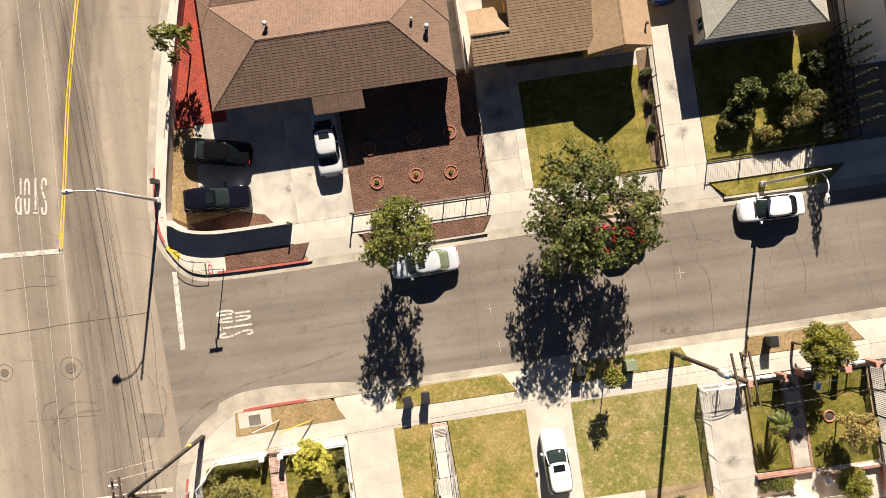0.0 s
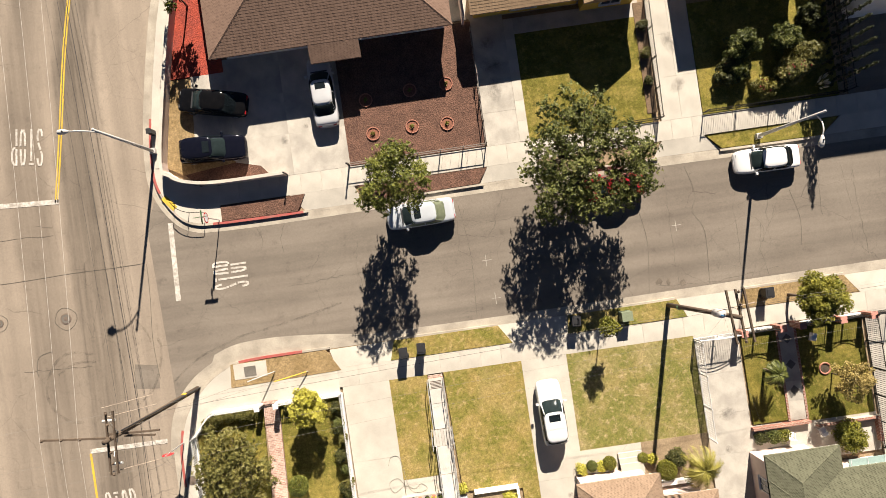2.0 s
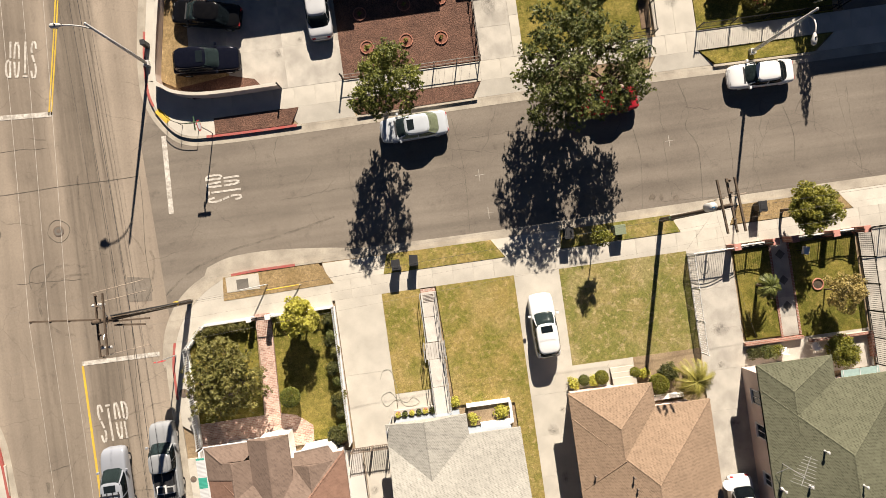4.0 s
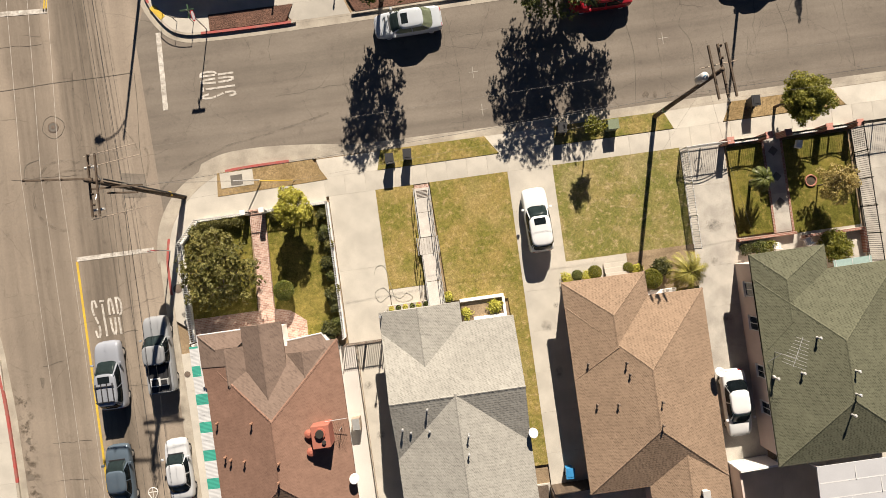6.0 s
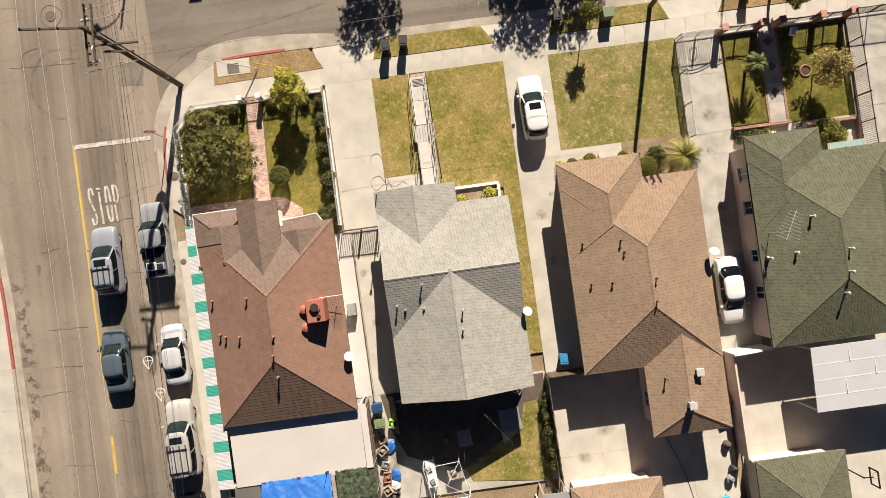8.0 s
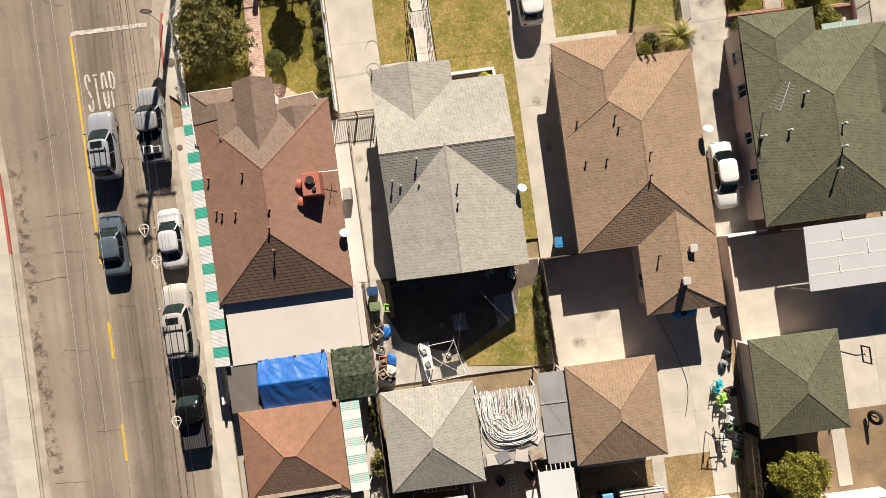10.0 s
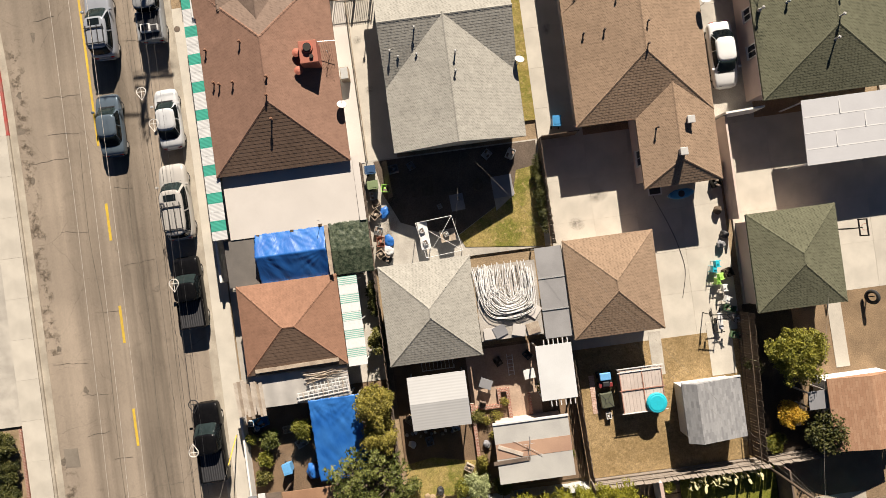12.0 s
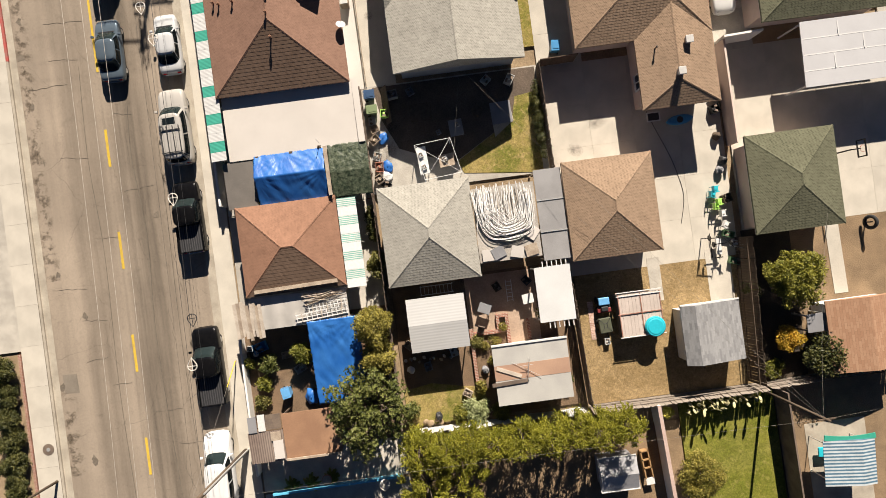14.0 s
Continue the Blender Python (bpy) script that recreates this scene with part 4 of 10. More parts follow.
for x, y, r in ((5.5, -24.0, 0.45), (6.4, -22.6, 0.25), (5.9, -27.5, 0.35), (18.6, -18.4, 0.55), (18.3, -21.0, 0.3), (18.7, -25.4, 0.5), (5.2, 7.6, 0.6), (5.3, 9.4, 0.7), (5.1, 11.0, 0.6), (-10.6, 6.1, 0.3), (-8.9, 6.9, 0.2), (18.4, 9.2, 0.6), (18.6, 6.0, 0.5), (8.0, -40.2, 0.5), (6.2, -42.0, 0.5), (24.0, -47.0, 0.5), (-7.6, -40.4, 0.8), (-7.0, -38.6, 0.7), (-8.0, -26.5, 0.35), (-7.6, -30.2, 0.35)):
    ob = part("stain", disc(0, 0, -0.001, 0.001, 1.0, 16), M_SPOT)
    ob.matrix_basis = pose(x, y, 0.046, 0, 0, g.uniform(0, 360)) @ Matrix.Diagonal((r, r * g.uniform(1.0, 1.8), 1, 1))
    tagged(ob, "dark oil stain on the concrete", "stain", kind="structure")
# rear yards, south side
sheet("backyard", rect(-19.72, -43.5, -9.02, -35.4), M_CONC2, "shaded concrete yard behind the red house", "ground", -0.01)
sheet("backyard", rect(-9.0, -43.3, 4.15, -35.4), M_CONC2, "concrete yard behind the grey house", "ground", 0.0)
# outline follows the house's shadow; the soil colour is darkened to deepen that shade
sheet("rear_soil", [(-8.0, -35.5), (4.0, -35.5), (4.0, -37.3), (2.3, -37.5), (1.9, -39.1), (-2.6, -41.7), (-5.0, -40.9), (-6.6, -40.2), (-7.6, -38.0)], surf("shade_darkened_soil", (0.125, 0.096, 0.074), (0.09, 0.07, 0.055), 0.8, 9, 0.3, 0.95, bump=0.4, dist=0.04), "packed soil darkened in colour to deepen the house's shade", "ground", 0.012)
sheet("stepping_walk", [(0.4, -38.6), (1.9, -38.4), (2.0, -39.2), (0.5, -40.3)], M_GUTTER, "square concrete slab at the lawn's edge", "pavement", 0.04)
sheet("lawn", [(-2.5, -41.7), (-2.1, -42.6), (3.7, -43.3), (3.75, -37.3), (2.3, -37.5), (1.9, -39.1)], M_LAWNREAR, "rear lawn half in shade", "lawn", 0.035)
paving("court_tan_house", 4.3, -51.2, 17.1, -35.6, 4, 5, M_CONC, "sunlit concrete court", 0.005)
sheet("rear_grass", rect(4.9, -60.7, 17.2, -51.2), M_STRAW, "dry straw-coloured rear yard", "grass", 0.02)
sheet("stepping_walk", rect(14.6, -54.4, 16.4, -50.5), M_CONC, "pale concrete walk into the rear yard", "pavement", 0.035)
sheet("stepping_walk", rect(10.3, -53.8, 11.2, -50.6), M_CONC2, "square stepping stones beside the shed", "pavement", 0.035)
paving("court_green_house", 17.6, -49.5, 31, -36.0, 4, 4, M_CONC, "sunlit concrete court", 0.005)
sheet("rear_dirt", rect(21.0, -60.7, 36, -49.5), M_DIRT2, "bare brown rear yard", "ground", 0.0)
# the citrus crown's shade is put into this strip's dark soil colour
sheet("rear_dirt", rect(17.5, -60.7, 20.98, -49.5), M_DARK, "soil with tree shade put into its dark colour, under the citrus tree", "ground", 0.0)
sheet("bare_patch", [(-8.6, -60.55), (-2.6, -60.55), (-2.7, -58.3), (-4.3, -58.1), (-6.5, -57.6), (-8.6, -57.9)], M_LAWNREAR, "patchy half-dry grass in the rear yard", "grass", 0.015)
sheet("stepping_walk", [(23.6, -49.4), (24.6, -49.4), (24.7, -55.0), (23.7, -55.0)], M_CONC, "pale concrete walk with brick edge", "pavement", 0.03)
sheet("rear_patio", rect(-8.6, -60.5, 4.4, -50.0), M_SOIL, "rear yard of packed soil", "ground", 0.0)
sheet("tile_patio", rect(-3.2, -56.2, 1.9, -50.2), surf("tan_patio_tile", (0.4, 0.3, 0.225), (0.32, 0.24, 0.18), 0.8, 8, 0.15), "tan tiled patio", "pavement", 0.03)
sheet("rear_yard", rect(-19.72, -62.5, -9.0, -51.5), M_SOIL, "cluttered rear yard of bare soil", "ground", 0.0)
sheet("lawn", rect(11.2, -75, 18.2, -61.4), M_LAWNBRIGHT, "bright green lawn of the next yard", "lawn", 0.03)
sheet("rear_yard", rect(-19.7, -63.95, -9.05, -61.15), M_CONC2, "worn concrete passage beside the blue wall", "ground", 0.02)
sheet("rear_yard", rect(-19.72, -80, 11.1, -62.6), M_DIRT2, "dry dirt ground of the next yard", "ground", 0.0)
sheet("rear_yard", rect(-19.7, -80, -9.0, -64.1), M_CONC2, "pale concrete beyond the blue wall", "ground", 0.02)
sheet("rear_yard", rect(18.4, -80, 36, -61.2), M_DIRT2, "dry dirt yard behind the plank fence", "ground", 0.0)
sheet("patio_slab", rect(20.15, -75, 24.6, -64.2), M_GUTTER, "stained concrete slab under a swing seat", "pavement", 0.03)
sheet("rear_yard", rect(-19.72, -51.45, -9.0, -43.55), M_CONC2, "concrete round the garage", "ground", -0.01)
# west side
paving("pavement_west", -36.15, -75, -34.47, -21, 1, 18, M_CONC, "pale concrete pavement of square panels")
sheet("west_lot", rect(-60, -51.3, -36.15, -21), M_CONC2, "pale concrete lot", "ground", -0.005)
ob = part("brick_edge", boxes((-36.35, -75, -0.02, -36.17, -51.5, 0.12)), M_WALLBRICK)
tagged(ob, "row of red edging bricks", "brick edging", kind="structure")

# ---------------------------------------------------------------- houses


def roof_mesh(rc, axis, z0, z1, a, b, mid=None, thick=0.16, courses=0, rows=None):
    """A hipped roof over rc; a, b: how far the ridge ends lie from the two ends (0: a gable). Returns the mesh and the ridge lines."""
    x0, y0, x1, y1 = rc
    bm = bmesh.new()
    c = [(x0, y0), (x1, y0), (x1, y1), (x0, y1)]
    lo = [bm.verts.new((x, y, z0 - thick)) for x, y in c]
    hi = [bm.verts.new((x, y, z0)) for x, y in c]
    if axis == "y":
        m = (x0 + x1) / 2 if mid is None else mid
        r0, r1 = (m, y0 + a, z1), (m, y1 - b, z1)
        v0, v1 = bm.verts.new(r0), bm.verts.new(r1)
        tops = [(hi[0], hi[1], v0), (hi[1], hi[2], v1, v0), (hi[2], hi[3], v1), (hi[3], hi[0], v0, v1)]
        ends = ((c[0], c[1], r0), (c[2], c[3], r1))
    else:
        m = (y0 + y1) / 2 if mid is None else mid
        r0, r1 = (x0 + a, m, z1), (x1 - b, m, z1)
        v0, v1 = bm.verts.new(r0), bm.verts.new(r1)
        tops = [(hi[3], hi[0], v0), (hi[0], hi[1], v1, v0), (hi[1], hi[2], v1), (hi[2], hi[3], v0, v1)]
        ends = ((c[3], c[0], r0), (c[1], c[2], r1))
    for f in tops:
        bm.faces.new(f)
    bm.faces.new(lo[::-1])
    for i in range(4):
        j = (i + 1) % 4
        bm.faces.new((lo[i], lo[j], hi[j], hi[i]))
    if courses:
        for f in tops:
            p = [x.co.copy() for x in f]
            if len(p) == 3:
                p.append(p[2])
            aa, bb, tb, ta = p
            nrm = (bb - aa).cross(ta - aa).normalized()
            if nrm.z < 0.3:
                continue
            steps = max(2, round(((ta + tb) / 2 - (aa + bb) / 2).length / courses))
            for k in range(steps):
                u, w = k / steps, (k + 1) / steps
                q = [aa.lerp(ta, u), bb.lerp(tb, u), bb.lerp(tb, w), aa.lerp(ta, w)]
                lift = nrm * 0.01
                row = bmesh.new()
                lo2 = [row.verts.new(x) for x in (q[0] + nrm * 0.001, q[1] + nrm * 0.001)]
                up2 = [row.verts.new(x) for x in (q[0] + lift, q[1] + lift)]
                top2 = [row.verts.new(q[2] + nrm * 0.003)]
                if (q[3] - q[2]).length > 0.01:
                    top2.append(row.verts.new(q[3] + nrm * 0.003))
                row.faces.new((up2[0], up2[1], *top2))
                row.faces.new((lo2[0], lo2[1], up2[1], up2[0]))
                rows.append(row)
    lines = [(r0, r1)]
    for (p, q, r), d in zip(ends, (a, b)):
        if d > 0.05:
            lines += [((*p, z0), r), ((*q, z0), r)]
    return bm, lines


def ridge_caps(lines, size=0.085, step=0.3):
    caps = []
    for p, q in lines:
        p, q = Vector(p), Vector(q)
        n = max(1, int((q - p).length / step))
        d = (q - p).normalized()
        s = d.cross(Vector((0, 0, 1))).normalized() * size
        for i in range(n):
            u, w = p.lerp(q, i / n), p.lerp(q, (i + 1.12) / n)
            up = Vector((0, 0, 0.026))
            bm = bmesh.new()
            caps.append(bm)
            vs = [bm.verts.new(x) for x in (u - s - up * 0.6, u + up * 0.6, u + s - up * 0.6, w - s, w + up * 1.4, w + s)]
            bm.faces.new((vs[0], vs[1], vs[4], vs[3]))
            bm.faces.new((vs[1], vs[2], vs[5], vs[4]))
            bm.faces.new((vs[3], vs[4], vs[5]))
            bm.faces.new((vs[2], vs[1], vs[0]))
    return caps


def add_window(h, x, y, z, w, t, side, name="window"):
    """A framed window on a wall that faces side (n, s, e, w)."""
    win = part(name, boxes((-w / 2, -0.03, -t / 2, w / 2, 0.05, t / 2)), M_GLASS, h)
    win.matrix_basis = pose(x, y, z, 0, 0, {"s": 0, "e": 90, "n": 180, "w": 270}[side])
    f = 0.06
    part("frame", boxes((-w / 2 - f, -0.08, -t / 2 - f, w / 2 + f, 0.02, -t / 2), (-w / 2 - f, -0.08, t / 2, w / 2 + f, 0.02, t / 2 + f), (-w / 2 - f, -0.08, -t / 2, -w / 2, 0.02, t / 2), (w / 2, -0.08, -t / 2, w / 2 + f, 0.02, t / 2), (-0.02, -0.06, -t / 2, 0.02, 0.0, t / 2)), M_TRIM, win)
    part("sill", boxes((-w / 2 - 0.1, -0.14, -t / 2 - f - 0.05, w / 2 + 0.1, 0.03, -t / 2 - f)), M_TRIM, win)


def house(label, walls, wall_mat, roofs, windows=(), wall_top=2.75, category="house", name="house", caps=True):
    h = thing(name, label, category)
    bm = bmesh.new()
    for i, r in enumerate(walls):
        box(bm, r[0] + 0.004 * i, r[1] + 0.004 * i, -0.06, r[2] - 0.004 * i, r[3] - 0.004 * i, wall_top - 0.03 * i)
    part("wall", bm, wall_mat, h)
    for rc, axis, z0, z1, a, b, mat, *mid in roofs:
        rows = []
        bm, lines = roof_mesh(rc, axis, z0, z1, a, b, mid[0] if mid else None, 0.16, {M_R_H1: 0, M_R_G1: 0, M_R_N1: 0.2, M_R_N2: 0.2}.get(mat, 0.18), rows)
        r = part("roof", bm, mat, h)
        for row in rows:
            part("shingle_course", row, mat, r)
        if caps:
            for cap in ridge_caps(lines):
                part("ridge_cap", cap, mat, r)
        x0, y0, x1, y1 = rc
        z = z0 - 0.165
        part("fascia", boxes((x0 + 0.02, y0 + 0.02, z - 0.06, x1 - 0.02, y0 + 0.05, z), (x0 + 0.02, y1 - 0.05, z - 0.06, x1 - 0.02, y1 - 0.02, z), (x0 + 0.02, y0 + 0.05, z - 0.06, x0 + 0.05, y1 - 0.05, z), (x1 - 0.05, y0 + 0.05, z - 0.06, x1 - 0.02, y1 - 0.05, z)), M_TRIM, r, "pale fascia board")
    for w in windows:
        add_window(h, *w)
    return h


def roof_pipe(x, y, z, high=0.5, r=0.06, mat=M_STEEL, label="metal vent pipe standing on a roof", cap=True):
    p = thing("vent_pipe", label, "vent pipe", pose(x, y, z))
    part("pipe", disc(0, 0, -0.25, high, r, 10), mat, p)
    part("flashing", disc(0, 0, -0.22, 0.05, r * 2.4, 12, r * 1.2), mat, p)
    if cap:
        part("cap", disc(0, 0, high, high + 0.09, r * 1.9, 10, r * 1.1), mat, p)
    return p


H1 = house("red-brown hipped bungalow with white walls", [(-18.0, -35.1, -9.75, -22.95), (-18.0, -25, -15.5, -21.5), (-15.3, -25, -13.3, -21.2)], M_WHITE,
           [((-18.5, -35.65, -9.25, -22.5), "y", 2.9, 4.62, 4.25, 4.6, M_R_H1, -13.9), ((-15.52, -26.4, -12.78, -20.75), "y", 3.36, 4.1, 0.0, 0.0, M_R_H1F, -14.06)],
           [(-12.0, -35.12, 1.5, 1.2, 1.0, "s"), (-15.8, -35.12, 1.5, 1.2, 1.0, "s"), (-9.73, -26, 1.6, 1.2, 1.0, "e"), (-9.73, -31, 1.6, 1.0, 1.0, "e")])
def slope_courses(aa, bb, tb, ta, step=0.245):
    """Overlapping rows of shingles between an eave and a ridge, each a mesh."""
    rows = []
    aa, bb, tb, ta = Vector(aa), Vector(bb), Vector(tb), Vector(ta)
    nrm = (bb - aa).cross(ta - aa).normalized()
    steps = round(((ta + tb) / 2 - (aa + bb) / 2).length / step)
    for k in range(steps):
        u, w = k / steps, (k + 1) / steps
        q = [aa.lerp(ta, u), bb.lerp(tb, u), bb.lerp(tb, w), aa.lerp(ta, w)]
        bm = bmesh.new()
        rows.append(bm)
        lo2 = [bm.verts.new(x + nrm * 0.002) for x in q[:2]]
        up2 = [bm.verts.new(x + nrm * 0.012) for x in q[:2]]
        top2 = [bm.verts.new(q[2] + nrm * 0.006)]
        if (q[3] - q[2]).length > 0.01:
            top2.append(bm.verts.new(q[3] + nrm * 0.006))
        bm.faces.new((up2[0], up2[1], *top2))
        bm.faces.new((lo2[0], lo2[1], up2[1], up2[0]))
    return rows


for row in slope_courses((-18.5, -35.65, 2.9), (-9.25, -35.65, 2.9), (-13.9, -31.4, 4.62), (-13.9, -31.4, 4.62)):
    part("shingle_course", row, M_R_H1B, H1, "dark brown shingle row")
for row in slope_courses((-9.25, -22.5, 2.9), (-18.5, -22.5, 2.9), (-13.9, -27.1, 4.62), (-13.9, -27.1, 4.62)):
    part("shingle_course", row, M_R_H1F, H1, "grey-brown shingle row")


def roof_panel(pts, mat, parent, name="roof_panel", step=0.2, thick=0.07, label=""):
    """One flat slope of a roof with any outline, covered with overlapping rows of shingles."""
    P = [Vector(p) for p in pts]
    nrm = (P[1] - P[0]).cross(P[2] - P[0]).normalized()
    if nrm.z < 0:
        P.reverse()
        nrm = -nrm
    bm = bmesh.new()
    hi = [bm.verts.new(p) for p in P]
    lo = [bm.verts.new(p - Vector((0, 0, thick))) for p in P]
    bm.faces.new(hi)
    bm.faces.new(lo[::-1])
    for i in range(len(P)):
        j = (i + 1) % len(P)
        bm.faces.new((lo[i], lo[j], hi[j], hi[i]))
    panel = part(name, bm, mat, parent, label)
    up = (Vector((0, 0, 1)) - nrm * nrm.z).normalized()
    level = [p.dot(up) for p in P]
    low, top = min(level), max(level)

    def cut(poly, at, sign):
        out = []
        for p, q in zip(poly, poly[1:] + poly[:1]):
            a, b = (p.dot(up) - at) * sign, (q.dot(up) - at) * sign
            if a >= 0:
                out.append(p)
            if a * b < 0:
                out.append(p.lerp(q, a / (a - b)))
        return out

    for k in range(max(1, math.ceil((top - low) / step))):
        s0, s1 = low + k * step, min(top, low + (k + 1) * step)
        poly = cut(cut(P, s0, 1), s1, -1)
        if len(poly) < 3:
            continue
        row = bmesh.new()
        row.faces.new([row.verts.new(p + nrm * (0.014 - 0.011 * (p.dot(up) - s0) / step)) for p in poly])
        part("shingle_course", row, mat, panel)
    return panel


# entrance wing with a small gable on its hip, and the bay with another
roof_panel([(-18.66, -23.2, 2.9), (-18.66, -21.0, 2.9), (-17.44, -22.05, 3.34), (-16.68, -22.07, 3.64), (-16.68, -23.2, 3.64)], M_R_H1F, H1)
roof_panel([(-18.62, -24.6, 2.845), (-18.62, -23.2, 2.87), (-16.68, -23.2, 3.6), (-16.68, -24.6, 3.565)], M_R_H1, H1, step=9)
roof_panel([(-18.66, -21.0, 2.9), (-15.45, -21.0, 2.9), (-15.42, -21.7, 3.2), (-15.92, -22.07, 3.34), (-17.44, -22.05, 3.34)], M_R_H1F, H1)
roof_panel([(-16.68, -22.07, 3.66), (-15.4, -22.07, 3.34), (-15.4, -23.7, 3.34), (-16.68, -24.7, 3.66)], M_R_H1F, H1)
roof_panel([(-12.75, -22.96, 3.1), (-11.55, -22.96, 3.66), (-11.55, -24.75, 3.7)], M_R_H1F, H1, step=0.17)
roof_panel([(-10.05, -22.96, 3.05), (-11.55, -22.96, 3.66), (-11.55, -24.75, 3.7)], M_R_H1F, H1, step=0.17)
roof_panel([(-12.65, -22.2, 2.85), (-10.3, -22.02, 2.82), (-10.1, -23.0, 3.14), (-12.66, -23.0, 3.16)], M_R_H1F, H1)
roof_panel([(-10.3, -22.02, 2.82), (-9.9, -22.7, 2.85), (-10.1, -23.0, 3.13)], M_R_H1F, H1)
part("bay_wall", plate([(-12.5, -22.45), (-10.45, -22.3), (-10.15, -22.8), (-10.15, -23.4), (-12.5, -23.4)], -0.06, 2.76), M_WHITE, H1)
for x0, x1, y, z0, z1 in ((-17.44, -15.92, -22.12, 3.3, 3.62), (-12.62, -10.12, -23.02, 3.05, 3.62)):
    tri = bmesh.new()
    f = [tri.verts.new(p) for p in ((x0, y, z0), (x1, y, z0), ((x0 + x1) / 2, y, z1))]
    r = [tri.verts.new(v.co - Vector((0, 0.1, 0))) for v in f]
    tri.faces.new(f[::-1])
    tri.faces.new(r)
    for i in range(3):
        tri.faces.new((f[i], f[(i + 1) % 3], r[(i + 1) % 3], r[i]))
    part("gablet", tri, M_R_H1F, H1)
for cap in ridge_caps([((-18.66, -21.0, 2.92), (-17.44, -22.05, 3.36)), ((-16.68, -22.1, 3.66), (-16.68, -24.5, 3.66)), ((-11.55, -23.0, 3.68), (-11.55, -24.7, 3.72))], 0.08):
    part("ridge_cap", cap, M_R_H1F, H1)
for run in ([(-18.7, -24.5, 2.84), (-18.72, -20.96, 2.86), (-15.45, -20.96, 2.86)], [(-12.7, -22.16, 2.81), (-10.28, -21.97, 2.79), (-9.86, -22.68, 2.82)]):
    part("gutter", rod(run, 0.055, 6), M_TRIM, H1, "white rain gutter")
house("light grey bungalow with cross-gabled roof", [(-5.7, -35.1, 2.4, -23.2), (-5.7, -24, -1.1, -21.5), (-1.2, -24.0, 2.4, -22.9)], M_GREYW,
           [((-6.18, -31.2, 2.88, -22.52), "x", 3.03, 4.36, 0.0, 0.0, M_R_H2, -27.12), ((-6.2, -35.63, 2.9, -27.0), "y", 3.03, 4.38, 0.0, 0.0, M_R_H2, -1.75), ((-6.2, -26.5, -0.64, -21.12), "y", 3.03, 3.76, 0.0, 0.0, M_R_H2, -3.5)],
           [(-3.6, -35.12, 2.2, 0.9, 0.5, "s"), (0.1, -35.12, 2.2, 0.9, 0.5, "s"), (-5.72, -26, 1.6, 1.0, 1.0, "w"), (-5.72, -31, 1.6, 1.0, 1.0, "w"), (2.42, -28, 1.6, 1.0, 1.0, "e")])
house("orange-brown shingled bungalow with several hips", [(6.95, -34.95, 15.4, -23.1), (6.95, -24, 11.6, -21.3), (10.95, -39.7, 15.4, -34)], M_PINK,
           [((6.45, -35.45, 16.0, -22.5), "y", 2.74, 4.3, 4.2, 4.7, M_R_H3, 11.36), ((6.45, -27.6, 12.25, -20.84), "y", 2.738, 3.72, 2.0, 2.55, M_R_H3, 9.46), ((10.55, -40.3, 15.98, -31.0), "y", 2.736, 3.5, 1.7, 1.5, M_R_H3, 13.1)],
           [(6.93, -24.5, 1.6, 1.2, 1.1, "w"), (6.93, -28.5, 1.6, 1.2, 1.1, "w"), (6.93, -32.5, 1.6, 0.8, 0.8, "w"), (10.93, -38, 1.5, 1.0, 1.0, "w"), (13.2, -39.72, 1.6, 1.2, 1.0, "s"), (15.42, -26, 1.6, 1.2, 1.1, "e")], 2.55)
house("dark green shingled bungalow with pink walls", [(19.75, -34.8, 28.7, -23.0), (19.75, -24, 23.8, -21.4)], M_PINK,
           [((19.5, -35.35, 29.5, -22.37), "y", 2.74, 4.1, 4.2, 4.75, M_R_H4, 24.4), ((19.5, -27.6, 24.7, -20.72), "y", 2.738, 3.3, 2.0, 1.95, M_R_H4, 21.5), ((27.0, -30.0, 34.0, -22.5), "x", 2.7, 3.7, 3.0, 3.0, M_R_H4)],
           [(19.73, -23.2, 1.75, 0.9, 1.1, "w"), (19.73, -25.6, 1.75, 0.9, 1.0, "w"), (19.73, -31.6, 1.75, 0.8, 1.0, "w"), (19.73, -29.0, 1.75, 0.8, 0.8, "w")], 2.55)
G1 = house("double garage with a terracotta hipped roof", [(-17.9, -49.1, -11.8, -43.7)], M_WHITE, [((-18.35, -49.5, -11.35, -43.25), "x", 2.5, 3.55, 3.1, 3.1, M_R_G1)], (), 2.35, "garage", "garage")
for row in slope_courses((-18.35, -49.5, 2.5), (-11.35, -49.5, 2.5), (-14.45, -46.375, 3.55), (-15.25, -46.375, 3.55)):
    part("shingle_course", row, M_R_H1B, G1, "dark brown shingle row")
house("garage with a light grey hipped roof", [(-8.0, -49.7, -2.5, -43.7)], M_GREYW, [((-8.45, -50.15, -2.0, -43.2), "y", 2.5, 3.6, 3.1, 3.2, M_R_H2)], (), 2.35, "garage", "garage")
house("garage with an orange-brown hipped roof", [(4.9, -49.5, 10.3, -43.6)], M_PINK, [((4.45, -50.0, 10.75, -43.1), "y", 2.5, 3.55, 3.05, 3.1, M_R_H3)], (), 2.35, "garage", "garage")
house("garage with a dark green hipped roof", [(17.75, -49.4, 23.05, -43.5)], M_PINK, [((17.3, -49.85, 23.52, -42.97), "y", 2.5, 3.4, 3.0, 3.1, M_R_H4)], (), 2.35, "garage", "garage")
